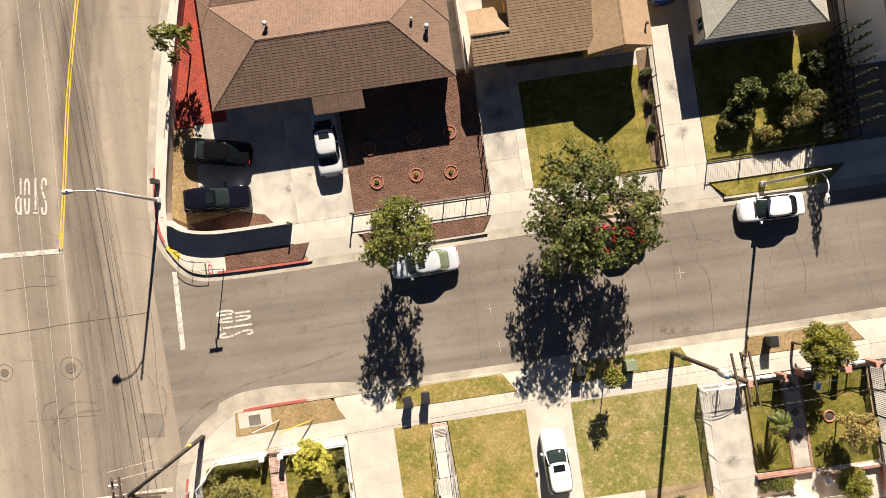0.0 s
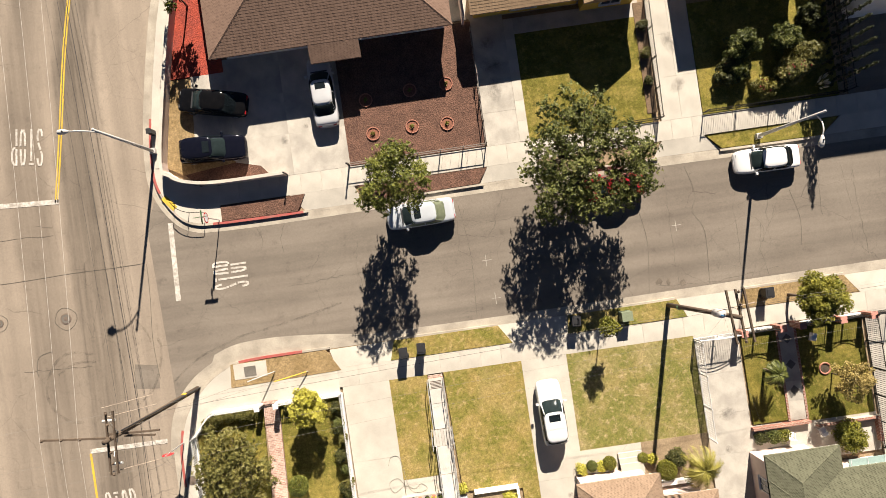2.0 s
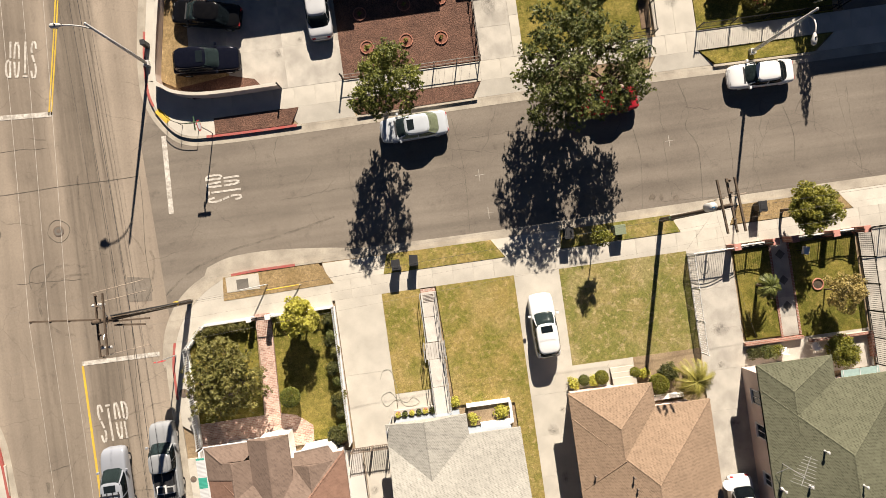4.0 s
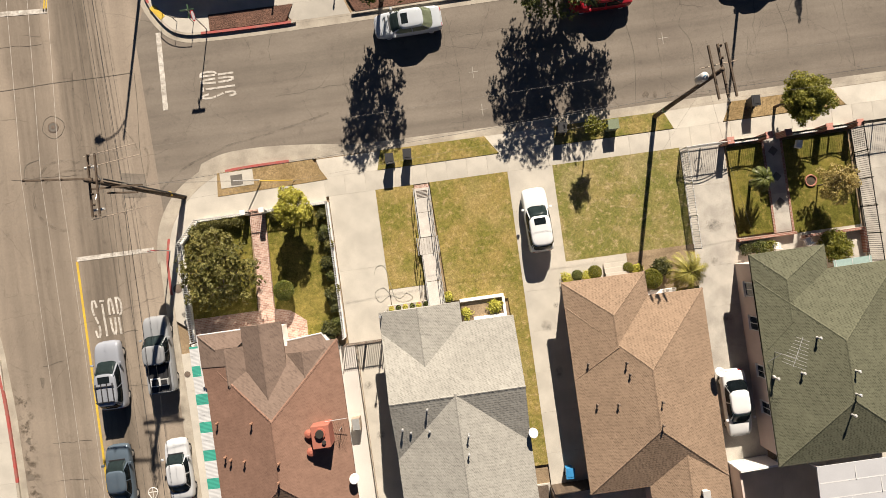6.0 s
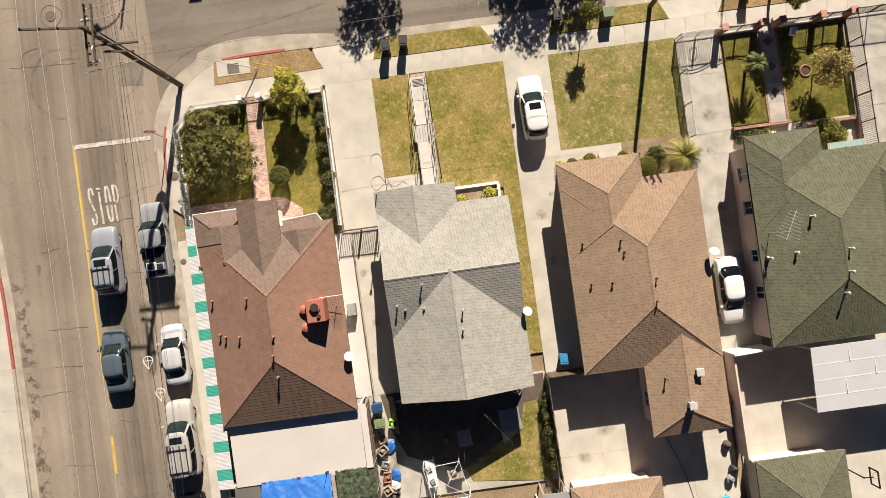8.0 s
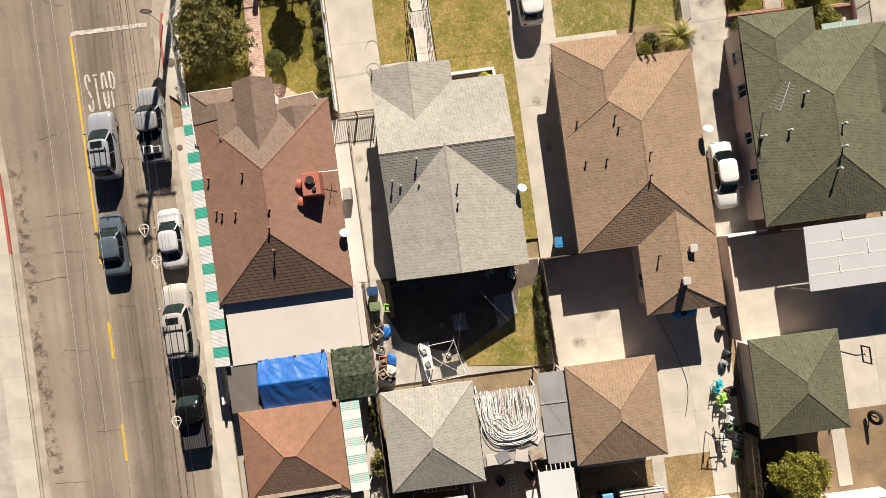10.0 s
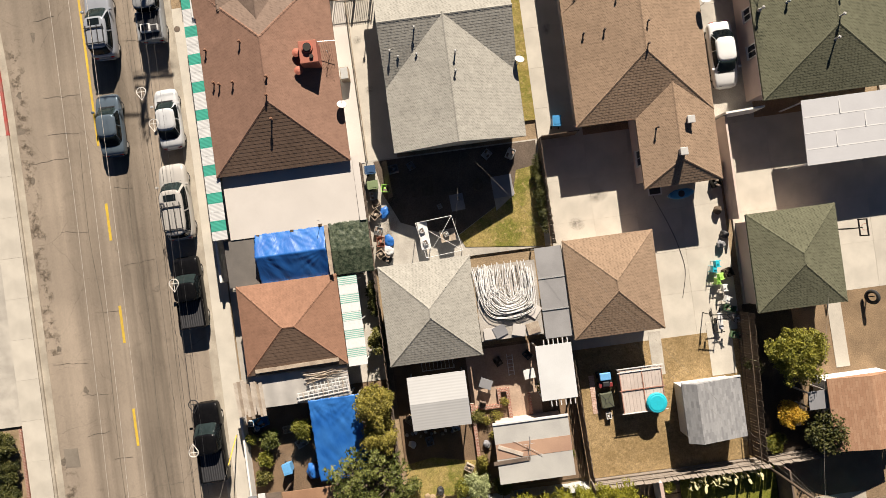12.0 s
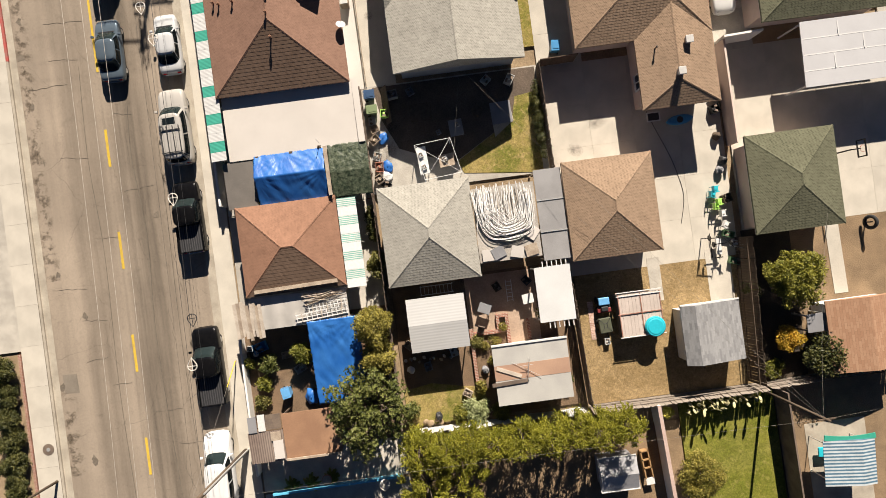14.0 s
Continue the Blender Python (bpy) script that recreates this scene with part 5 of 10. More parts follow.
N1 = house("brown-shingled corner bungalow with white walls", [(-13.9, 12.6, 2.2, 26)], M_WHITE,
           [((-14.4, 11.8, 2.6, 19.6), "x", 2.6, 3.95, 4.0, 4.0, M_R_N1), ((-4.9, 15.6, 2.7, 28), "y", 2.6, 3.95, 3.9, 3.9, M_R_N1, -1.45), ((-14.42, 17.5, -4.0, 30), "x", 2.6, 3.95, 4.0, 4.0, M_R_N1)],
           [(-1.5, 12.58, 1.4, 2.2, 1.1, "s"), (0.9, 12.58, 1.4, 1.4, 1.1, "s")], 2.5)
step = bmesh.new()
lo = [step.verts.new(p) for p in ((-7.52, 10.62, 2.03), (-3.98, 10.62, 2.03), (-3.98, 12.4, 2.65), (-7.52, 12.4, 2.65))]
hi = [step.verts.new(p.co + Vector((0, 0, 0.162))) for p in lo]
step.faces.new(hi)
step.faces.new(lo[::-1])
for i in range(4):
    step.faces.new((lo[i], lo[(i + 1) % 4], hi[(i + 1) % 4], hi[i]))
part("porch_roof", step, M_R_N1, N1)
N2 = house("tan-shingled bungalow with yellow walls", [(6.9, 13.0, 12.0, 24), (4.4, 13.0, 6.9, 15.7), (12.2, 12.4, 16.0, 22)], M_YELW,
           [((6.6, 12.24, 12.3, 23.0), "x", 2.6, 4.3, 0.0, 0.0, M_R_N2), ((11.85, 11.9, 16.4, 24), "y", 2.6, 3.7, 0.0, 2.0, M_R_N2)],
           [(14.2, 12.38, 1.4, 1.4, 1.2, "s"), (8.0, 12.98, 1.4, 1.8, 1.2, "s")], 2.45)
roof_panel([(3.92, 12.24, 2.6), (6.62, 12.24, 2.6), (6.62, 14.2, 3.22), (3.92, 14.2, 3.22)], M_R_N2, N2, thick=0.14)
roof_panel([(3.92, 14.2, 3.22), (6.62, 14.2, 3.22), (5.85, 16.1, 2.62), (3.92, 16.1, 2.62)], M_R_N2, N2, thick=0.14)
for cap in ridge_caps([((3.92, 14.2, 3.24), (6.6, 14.2, 3.24))], 0.12):
    part("ridge_cap", cap, M_R_N2, N2)
house("white bungalow with grey-green shingles", [(20.45, 12.2, 27.9, 26)], M_WHITE,
           [((19.9, 11.65, 28.45, 26.5), "y", 2.9, 4.5, 4.2, 4.2, M_R_N3)], [(20.43, 13.2, 1.7, 0.9, 1.2, "w"), (23.0, 12.18, 1.5, 1.8, 1.2, "s"), (26.5, 12.18, 1.5, 1.2, 1.2, "s")], 2.75)
house("pale two-storey house beyond the cypress row", [(31.3, 9.0, 42, 24)], M_WHITE, [((30.3, 8.5, 42.5, 24.5), "y", 5.6, 7.2, 4.5, 4.5, M_R_N3)], [(31.58, 12.0, 1.7, 0.9, 1.2, "w"), (31.58, 12.0, 4.3, 0.9, 1.2, "w")], 5.4)

# ---------------------------------------------------------------- vehicles

GLASS_CAR = plain("tinted_car_glass", (0.01, 0.014, 0.016), 0.04, 0, 0.5)
GLASS_PALE = plain("clear_windscreen", (0.034, 0.05, 0.05), 0.05, 0, 0.5)
GLASS_GREEN = plain("green_tinted_glass", (0.26, 0.29, 0.19), 0.08, 0, 0.6)
M_BEDRIB = plain("dark_bed_ribs", (0.055, 0.055, 0.058), 0.6)
M_CHROME = plain("chrome", (0.6, 0.6, 0.6), 0.2, 1.0)
M_HEADL = plain("headlamp_lens", (0.22, 0.23, 0.23), 0.1, 0, 0.6)
M_TAILL = plain("red_tail_lamp", (0.35, 0.012, 0.015), 0.15, 0, 0.6)


def wheel(parent, x, y, r):
    side = 1 if y > 0 else -1
    w = part("wheel", rod([(0, -0.1, 0), (0, -0.085, 0), (0, 0.085, 0), (0, 0.1, 0)], [r * 0.86, r, r, r * 0.86], 22), M_RUBBER, parent, "black tyre")
    w.matrix_basis = pose(x, y, r)
    part("rim", rod([(0, side * 0.06, 0), (0, side * 0.108, 0)], [r * 0.62, r * 0.55], 16), M_STEEL, w, "silver wheel rim")


def car(name, label, category, m, paint, kind="sedan", L=4.7, W=1.8, H=1.45, glass=None, sunroof=False, rack=False, tail=True):
    """A car whose front points along its own x axis."""
    glass = glass or GLASS_CAR
    top = thing(name, label, category, m)
    hw = W / 2
    belt = {"sedan": 0.93, "suv": 1.05, "van": 1.05, "pickup": 1.05}[kind] * (H / {"sedan": 1.45, "suv": 1.7, "van": 1.8, "pickup": 1.8}[kind])
    # x from rear (-L/2) to front; half width share; top of the lower body
    if kind == "pickup":
        st = [(0.0, 0.90, 0.94), (0.012, 0.96, 0.99), (0.05, 0.985, 1.0), (0.36, 1.0, 1.0), (0.40, 1.0, 1.0), (0.68, 1.0, 1.0), (0.76, 0.99, 0.985), (0.88, 0.97, 0.95), (0.95, 0.92, 0.88), (0.985, 0.84, 0.74), (1.0, 0.74, 0.60)]
        cab = (0.375, 0.39, 0.63, 0.76)
    elif kind == "sedan":
        st = [(0.0, 0.74, 0.72), (0.015, 0.87, 0.90), (0.05, 0.94, 0.97), (0.12, 0.975, 1.0), (0.3, 1.0, 1.0), (0.55, 1.0, 1.0), (0.7, 0.995, 0.99), (0.82, 0.985, 0.93), (0.89, 0.96, 0.87), (0.945, 0.91, 0.79), (0.98, 0.82, 0.68), (1.0, 0.66, 0.55)]
        cab = (0.115, 0.285, 0.625, 0.775)
    else:
        st = [(0.0, 0.78, 0.80), (0.012, 0.9, 0.95), (0.05, 0.96, 1.0), (0.15, 0.99, 1.0), (0.5, 1.0, 1.0), (0.7, 0.995, 1.0), (0.8, 0.985, 0.97), (0.89, 0.965, 0.92), (0.945, 0.92, 0.84), (0.982, 0.83, 0.7), (1.0, 0.68, 0.56)]
        cab = (0.02, 0.09, 0.54, 0.735) if kind == "suv" else (0.012, 0.045, 0.625, 0.75)
    bm = bmesh.new()
    prev = None
    for fx, fw, fz in st:
        x, w, z = (fx - 0.5) * L, hw * fw, belt * fz
        ring = [bm.verts.new((x, s * w * a, zz)) for s, a, zz in ((1, 0.88, 0.2), (1, 0.97, 0.30), (1, 1.0, 0.52), (1, 0.985, z * 0.8 if z * 0.8 > 0.55 else 0.56), (1, 0.93, z - 0.03), (1, 0.80, z), (1, 0.4, z + 0.02), (-1, 0.4, z + 0.02), (-1, 0.80, z), (-1, 0.93, z - 0.03), (-1, 0.985, z * 0.8 if z * 0.8 > 0.55 else 0.56), (-1, 1.0, 0.52), (-1, 0.97, 0.30), (-1, 0.88, 0.2))]
        if prev:
            n = len(ring)
            for k in range(n):
                bm.faces.new((prev[k], ring[k], ring[(k + 1) % n], prev[(k + 1) % n]))
        else:
            bm.faces.new(ring)
        prev = ring
    bm.faces.new(prev[::-1])
    bmesh.ops.recalc_face_normals(bm, faces=bm.faces[:])
    body = part("body", bm, paint, top, "", True)
    rounding = body.modifiers.new("rounding", "SUBSURF")
    rounding.levels = rounding.render_levels = 1
    if kind == "pickup":
        x0, x1 = -L / 2 + 0.07, (0.375 - 0.5) * L
        part("bed_liner", boxes((x0, -hw * 0.84, belt + 0.012, x1, hw * 0.84, belt + 0.03)), M_BLACKP, top, "black load bed")
        for y in (-hw * 0.9, hw * 0.9):
            part("bed_rail", soft_box(x0 - 0.02, y - hw * 0.08, belt - 0.02, x1 + 0.02, y + hw * 0.08, belt + 0.1, 0.03), paint, top)
        part("tailgate", soft_box(x0 - 0.06, -hw * 0.86, belt - 0.05, x0 + 0.03, hw * 0.86, belt + 0.1, 0.025), paint, top)
        for i in range(10):
            y = -hw * 0.74 + i * hw * 0.164
            part("bed_rib", boxes((x0 + 0.05, y - 0.03, belt + 0.028, x1 - 0.02, y + 0.03, belt + 0.045)), M_BEDRIB, top)
    # cabin: rounded outlines from the belt line up to a domed roof
    xs = [(f - 0.5) * L for f in cab]
    wb, wt = hw * 0.93, hw * (0.74 if kind == "sedan" else 0.80)
    zt = H - 0.085

    def outline(k):
        """Middle, half length and half width of the cabin at a share of its height."""
        x0, x1 = xs[0] + (xs[1] - xs[0]) * k, xs[3] + (xs[2] - xs[3]) * k
        bulge = 0.05 * math.sin(math.pi * k)
        return (x0 + x1) / 2, (x1 - x0) / 2 + bulge, wb + (wt - wb) * k + bulge * 0.6, belt - 0.09 + (zt - belt + 0.09) * k

    def rim_point(k, side, s, out=0.0):
        """A point on the cabin's skin: side 0 front, 1 rear, 2 left, 3 right; s from -1 to 1 along that side."""
        cx, hx, hy, z = outline(k)
        q = (1 - abs(s) ** 4.5) ** (1 / 4.5)
        if side < 2:
            d = 1 if side == 0 else -1
            return (cx + d * (hx * q + out), hy * s, z + out * 0.6)
        d = 1 if side == 2 else -1
        return (cx + hx * s, d * (hy * q + out), z + out * 0.4)

    bm = bmesh.new()
    rings, count = [], 44
    for k in (0, 0.2, 0.4, 0.6, 0.8, 0.95, 1.0):
        cx, hx, hy, z = outline(k)
        ring = []
        for i in range(count):
            ca, sa = math.cos(2 * math.pi * i / count), math.sin(2 * math.pi * i / count)
            ring.append(bm.verts.new((cx + hx * math.copysign(abs(ca) ** 0.45, ca), hy * math.copysign(abs(sa) ** 0.45, sa), z)))
        rings.append(ring)
    cx, hx, hy, z = outline(1.0)
    for k, up in ((0.97, 0.028), (0.88, 0.052), (0.6, 0.076), (0.3, 0.084)):
        rings.append([bm.verts.new((cx + (v.co.x - cx) * k, v.co.y * k, z + up)) for v in rings[6]])
    for r0, r1 in zip(rings, rings[1:]):
        for i in range(count):
            bm.faces.new((r0[i], r0[(i + 1) % count], r1[(i + 1) % count], r1[i]))
    bm.faces.new(rings[-1])
    bmesh.ops.recalc_face_normals(bm, faces=bm.faces[:])
    part("cabin", bm, paint, top, "", True)

    def pane(nm, side, s0, s1, k0, k1, mat, lean=(0, 0)):
        b = bmesh.new()
        grid = []
        for j in range(5):
            k = k0 + (k1 - k0) * j / 4
            a0, a1 = s0 + lean[0] * j / 4, s1 + lean[1] * j / 4
            grid.append([b.verts.new(rim_point(k, side, a0 + (a1 - a0) * i / 10, 0.014)) for i in range(11)])
        for g0, g1 in zip(grid, grid[1:]):
            for i in range(10):
                b.faces.new((g0[i], g0[i + 1], g1[i + 1], g1[i]))
        bmesh.ops.solidify(b, geom=b.faces[:], thickness=0.02)
        bmesh.ops.recalc_face_normals(b, faces=b.faces[:])
        part(nm, b, mat, top, "", True)

    pane("windscreen", 0, -0.93, 0.93, 0.06, 0.96, GLASS_PALE)
    pane("rear_window", 1, -0.9, 0.9, 0.16 if kind != "pickup" else 0.3, 0.94, glass)
    for s in (1, -1):
        for t0, t1 in ((-0.78, -0.02), (0.04, 0.84)):
            pane("side_window", 2 if s > 0 else 3, t0, t1, 0.12, 0.86, glass)
        part("mirror", soft_box(xs[3] - 0.36, s * hw * 0.98 if s > 0 else -hw * 0.98 - 0.2, belt - 0.02, xs[3] - 0.2, s * hw * 0.98 + 0.2 if s > 0 else -hw * 0.98, belt + 0.13, 0.03), paint, top)
        for fx in (0.17, 0.81):
            wheel(top, (fx - 0.5) * L, s * (hw - 0.15), 0.33 if kind == "sedan" else 0.37)
        part("headlamp", soft_box(L / 2 - 0.26, s * hw * 0.5 - 0.13, belt * 0.6, L / 2 - 0.12, s * hw * 0.5 + 0.13, belt * 0.72, 0.03), M_HEADL, top)
        part("tail_lamp", soft_box(-L / 2 - 0.005, s * hw * 0.6 - 0.13, belt * 0.6, -L / 2 + 0.1, s * hw * 0.6 + 0.13, belt * 0.8, 0.02), M_TAILL, top)
    part("bumper", soft_box(L / 2 - 0.2, -hw * 0.5, 0.3, L / 2 + 0.02, hw * 0.5, 0.52, 0.05), paint, top)
    part("rear_bumper", soft_box(-L / 2 - 0.05, -hw * 0.62, 0.32, -L / 2 + 0.15, hw * 0.62, 0.55, 0.05), M_CHROME if kind == "pickup" else paint, top)
    part("underside", boxes((-L / 2 + 0.15, -hw * 0.8, 0.14, L / 2 - 0.2, hw * 0.8, 0.24)), M_BLACKP, top, "black underside")
    part("wiper_cowl", soft_box(xs[3] - 0.06, -wb * 0.7, belt - 0.12, xs[3] + 0.045, wb * 0.7, belt - 0.012, 0.01), M_BLACKP, top, "black cowl below the windscreen")
    if sunroof:
        xm = xs[1] + (xs[2] - xs[1]) * (0.76 if kind == "sedan" else 0.83)
        part("sunroof", soft_box(xm - 0.24, -wt * 0.55, H - 0.08, xm + 0.24, wt * 0.55, H + 0.005, 0.01), GLASS_CAR, top, "dark glass sunroof")
    if rack:
        for y in (-wt * 0.8, -wt * 0.27, wt * 0.27, wt * 0.8):
            part("roof_rail", boxes((xs[1] + 0.2, y - 0.025, H - 0.02, xs[1] + (xs[2] - xs[1]) * 0.72, y + 0.025, H + 0.06)), M_BLACKP, top)
        for t in (0.12, 0.62):
            x = xs[1] + (xs[2] - xs[1]) * t
            part("roof_bar", boxes((x, -wt * 0.92, H + 0.02, x + 0.06, wt * 0.92, H + 0.07)), M_BLACKP, top)
    return top


P_BLACK = carpaint("black_car_paint", (0.0045, 0.0045, 0.005), 0.0)
P_NAVY = carpaint("navy_car_paint", (0.006, 0.007, 0.014), 0.2)
P_SILVER = carpaint("silver_car_paint", (0.52, 0.53, 0.54), 0.12)
P_PALE = carpaint("pale_blue_silver_car_paint", (0.47, 0.5, 0.53), 0.12)
P_GREY = carpaint("blue_silver_car_paint", (0.34, 0.36, 0.4), 0.3)
P_MID = carpaint("mid_grey_car_paint", (0.3, 0.31, 0.32), 0.2)
P_WHITE = carpaint("white_car_paint", (0.66, 0.66, 0.65), 0.0)
P_RED = carpaint("red_car_paint", (0.3, 0.012, 0.022), 0.1)
P_BEIGE = carpaint("beige_car_paint", (0.43, 0.41, 0.38), 0.15)
P_SLATE = carpaint("slate_blue_car_paint", (0.12, 0.16, 0.2), 0.4)
P_BLUE = carpaint("blue_car_paint", (0.03, 0.06, 0.2), 0.2)
ZR = Z_ROAD + 0.012
car("sedan", "black sedan parked askew on the corner driveway", "car", pose(-15.25, 9.42, 0.03, 0, 0, 167), P_BLACK, "sedan", 5.0, 1.85, 1.45)
car("suv", "dark navy SUV parked on the corner driveway", "car", pose(-15.65, 6.05, 0.03, 0, 0, -3), P_NAVY, "suv", 4.75, 1.85, 1.7, sunroof=True)
car("sedan", "silver sedan with sunroof parked in the driveway", "car", pose(-7.25, 9.05, 0.02, 0, 0, 91), P_SILVER, "sedan", 5.05, 1.82, 1.45, sunroof=True)
car("sedan", "silver sedan parked at the kerb under a tree", "car", pose(-1.5, -0.72, ZR, 0, 0, 181), P_PALE, "sedan", 4.9, 1.84, 1.47, GLASS_GREEN, sunroof=True)
car("sedan", "red car parked under the large street tree", "car", pose(12.6, -0.85, ZR, 0, 0, 180), P_RED, "sedan", 4.5, 1.78, 1.45)
car("sedan", "white sedan parked at the kerb by the lamp", "car", pose(23.95, -0.42, ZR, 0, 0, 179), P_WHITE, "sedan", 4.75, 1.8, 1.42)
car("suv", "white SUV with sunroof parked on a driveway", "car", pose(5.8, -16.25, 0.02, 0, 0, 91), P_WHITE, "suv", 4.6, 1.84, 1.68, sunroof=True)
car("sedan", "white sedan parked beside the green house", "car", pose(18.15, -31.3, 0.02, 0, 0, -90), P_WHITE, "sedan", 4.8, 1.8, 1.42)
car("suv", "grey SUV with roof rails on the wide street", "car", pose(-26.2, -23.1, ZR, 0, 0, 90), P_GREY, "suv", 4.9, 1.88, 1.75, sunroof=True, rack=True)
car("sedan", "slate-blue sedan driving along the wide street", "car", pose(-26.5, -30.4, ZR, 0, 0, 90), P_SLATE, "sedan", 4.5, 1.8, 1.45)
car("pickup", "grey pickup parked at the kerb with a loaded bed", "pickup truck", pose(-22.55, -22.1, ZR, 0, 0, 90), P_MID, "pickup", 5.5, 1.9, 1.75)
car("sedan", "silver sedan with dark glass parked at the kerb", "car", pose(-22.25, -30.5, ZR, 0, 0, 91), P_SILVER, "sedan", 4.35, 1.74, 1.43)
car("van", "beige van with roof rack parked at the kerb", "car", pose(-22.45, -36.55, ZR, 0, 0, 91), P_BEIGE, "van", 5.5, 2.0, 1.85, sunroof=True, rack=True)
car("pickup", "black pickup parked at the kerb", "pickup truck", pose(-22.35, -43.2, ZR, 0, 0, 91), P_BLACK, "pickup", 5.2, 1.95, 1.75)
car("pickup", "black pickup with a ribbed load bed at the kerb", "pickup truck", pose(-22.3, -54.1, ZR, 0, 0, 91), P_BLACK, "pickup", 5.7, 2.0, 1.8)
car("van", "white van parked at the kerb beside a pole", "car", pose(-22.5, -61.6, ZR, 0, 0, 90), P_WHITE, "van", 5.4, 2.0, 1.85)
car("sedan", "blue car on the white house's driveway", "car", pose(18.4, 17.6, 0.02, 0, 0, 90), P_BLUE, "sedan", 4.6, 1.8, 1.45)

# ---------------------------------------------------------------- trees


def leaf_mesh(name, mat, parent, p, d, up, size, wide=0.3):
    """One mesh of folded leaves: places, directions, upward sides and lengths."""
    n = len(p)
    d = d / np.linalg.norm(d, axis=1)[:, None]
    s = np.cross(d, up)
    s /= np.linalg.norm(s, axis=1)[:, None] + 1e-9
    k = np.cross(s, d)
    size = size[:, None]
    a = p - d * size * 0.5
    b = p + s * size * wide + k * size * 0.08
    e = p + d * size * 0.5 - k * size * 0.06
    f = p - s * size * wide + k * size * 0.08
    verts = np.stack([a, b, e, f], 1).reshape(-1, 3)
    me = bpy.data.meshes.new(name)
    me.from_pydata(verts.tolist(), [], [(4 * i, 4 * i + 1, 4 * i + 2, 4 * i + 3) for i in range(n)])
    me.materials.append(mat)
    ob = new(name, me)
    ob.parent = parent
    return ob


def crown_mesh(name, mat, parent, centres, per, spread, leaf, seed, flat=1.0):
    """Leaves in rounded clumps round the given centres, each leaf turned outward from its clump."""
    g = np.random.default_rng(seed)
    c = np.repeat(np.array(centres, float), per, axis=0)
    n = len(c)
    out = g.normal(0, 1, (n, 3))
    out /= np.linalg.norm(out, axis=1)[:, None]
    reach = spread * (0.7 + 1.1 * g.random(n) ** 0.6)
    p = c + out * reach[:, None] * np.array([1, 1, flat])
    d = g.normal(0, 1, (n, 3))
    d[:, 2] *= 0.5
    up = out * 0.85 + g.normal(0, 0.5, (n, 3)) + np.array([0, 0, 0.55])
    return leaf_mesh(name, mat, parent, p, d, up, leaf * g.uniform(0.6, 1.35, n))


def rosette_mesh(name, mat, parent, lobes, reach, tips, leaf, seed, flat=0.75):
    """A crown of leaf rosettes: each lobe carries twig tips, and long leaves spread like a star from every tip."""
    g = np.random.default_rng(seed)
    blades = 8
    c = np.repeat(np.array(lobes, float), tips, axis=0)
    m = len(c)
    out = g.normal(0, 1, (m, 3))
    out[:, 2] += 0.35
    out /= np.linalg.norm(out, axis=1)[:, None]
    tip = c + out * (reach * (0.35 + 0.75 * g.random(m)))[:, None] * np.array([1, 1, flat])
    axis = out + np.array([0, 0, 0.7]) + g.normal(0, 0.3, (m, 3))
    axis /= np.linalg.norm(axis, axis=1)[:, None]
    axis, tip = np.repeat(axis, blades, axis=0), np.repeat(tip, blades, axis=0)
    n = len(tip)
    ray = g.normal(0, 1, (n, 3))
    ray -= axis * (ray * axis).sum(1)[:, None]
    ray /= np.linalg.norm(ray, axis=1)[:, None]
    d = ray + axis * g.uniform(-0.2, 0.7, n)[:, None]
    d /= np.linalg.norm(d, axis=1)[:, None]
    size = leaf * g.uniform(0.65, 1.25, n)
    up = axis - d * (axis * d).sum(1)[:, None] * 0.6 + g.normal(0, 0.25, (n, 3))
    return leaf_mesh(name, mat, parent, tip + d * (size * 0.5)[:, None], d, up, size, 0.25)


def spaced(g, count, near, inside):
    """Points of a unit ball for which inside() holds, kept apart where there is room."""
    pts = []
    for k in range(count * 60):
        p = Vector((g.uniform(-1, 1), g.uniform(-1, 1), g.uniform(-1, 1)))
        if inside(p) and all((p - q).length > near for q in pts):
            pts.append(p)
            if len(pts) == count:
                break
    return pts


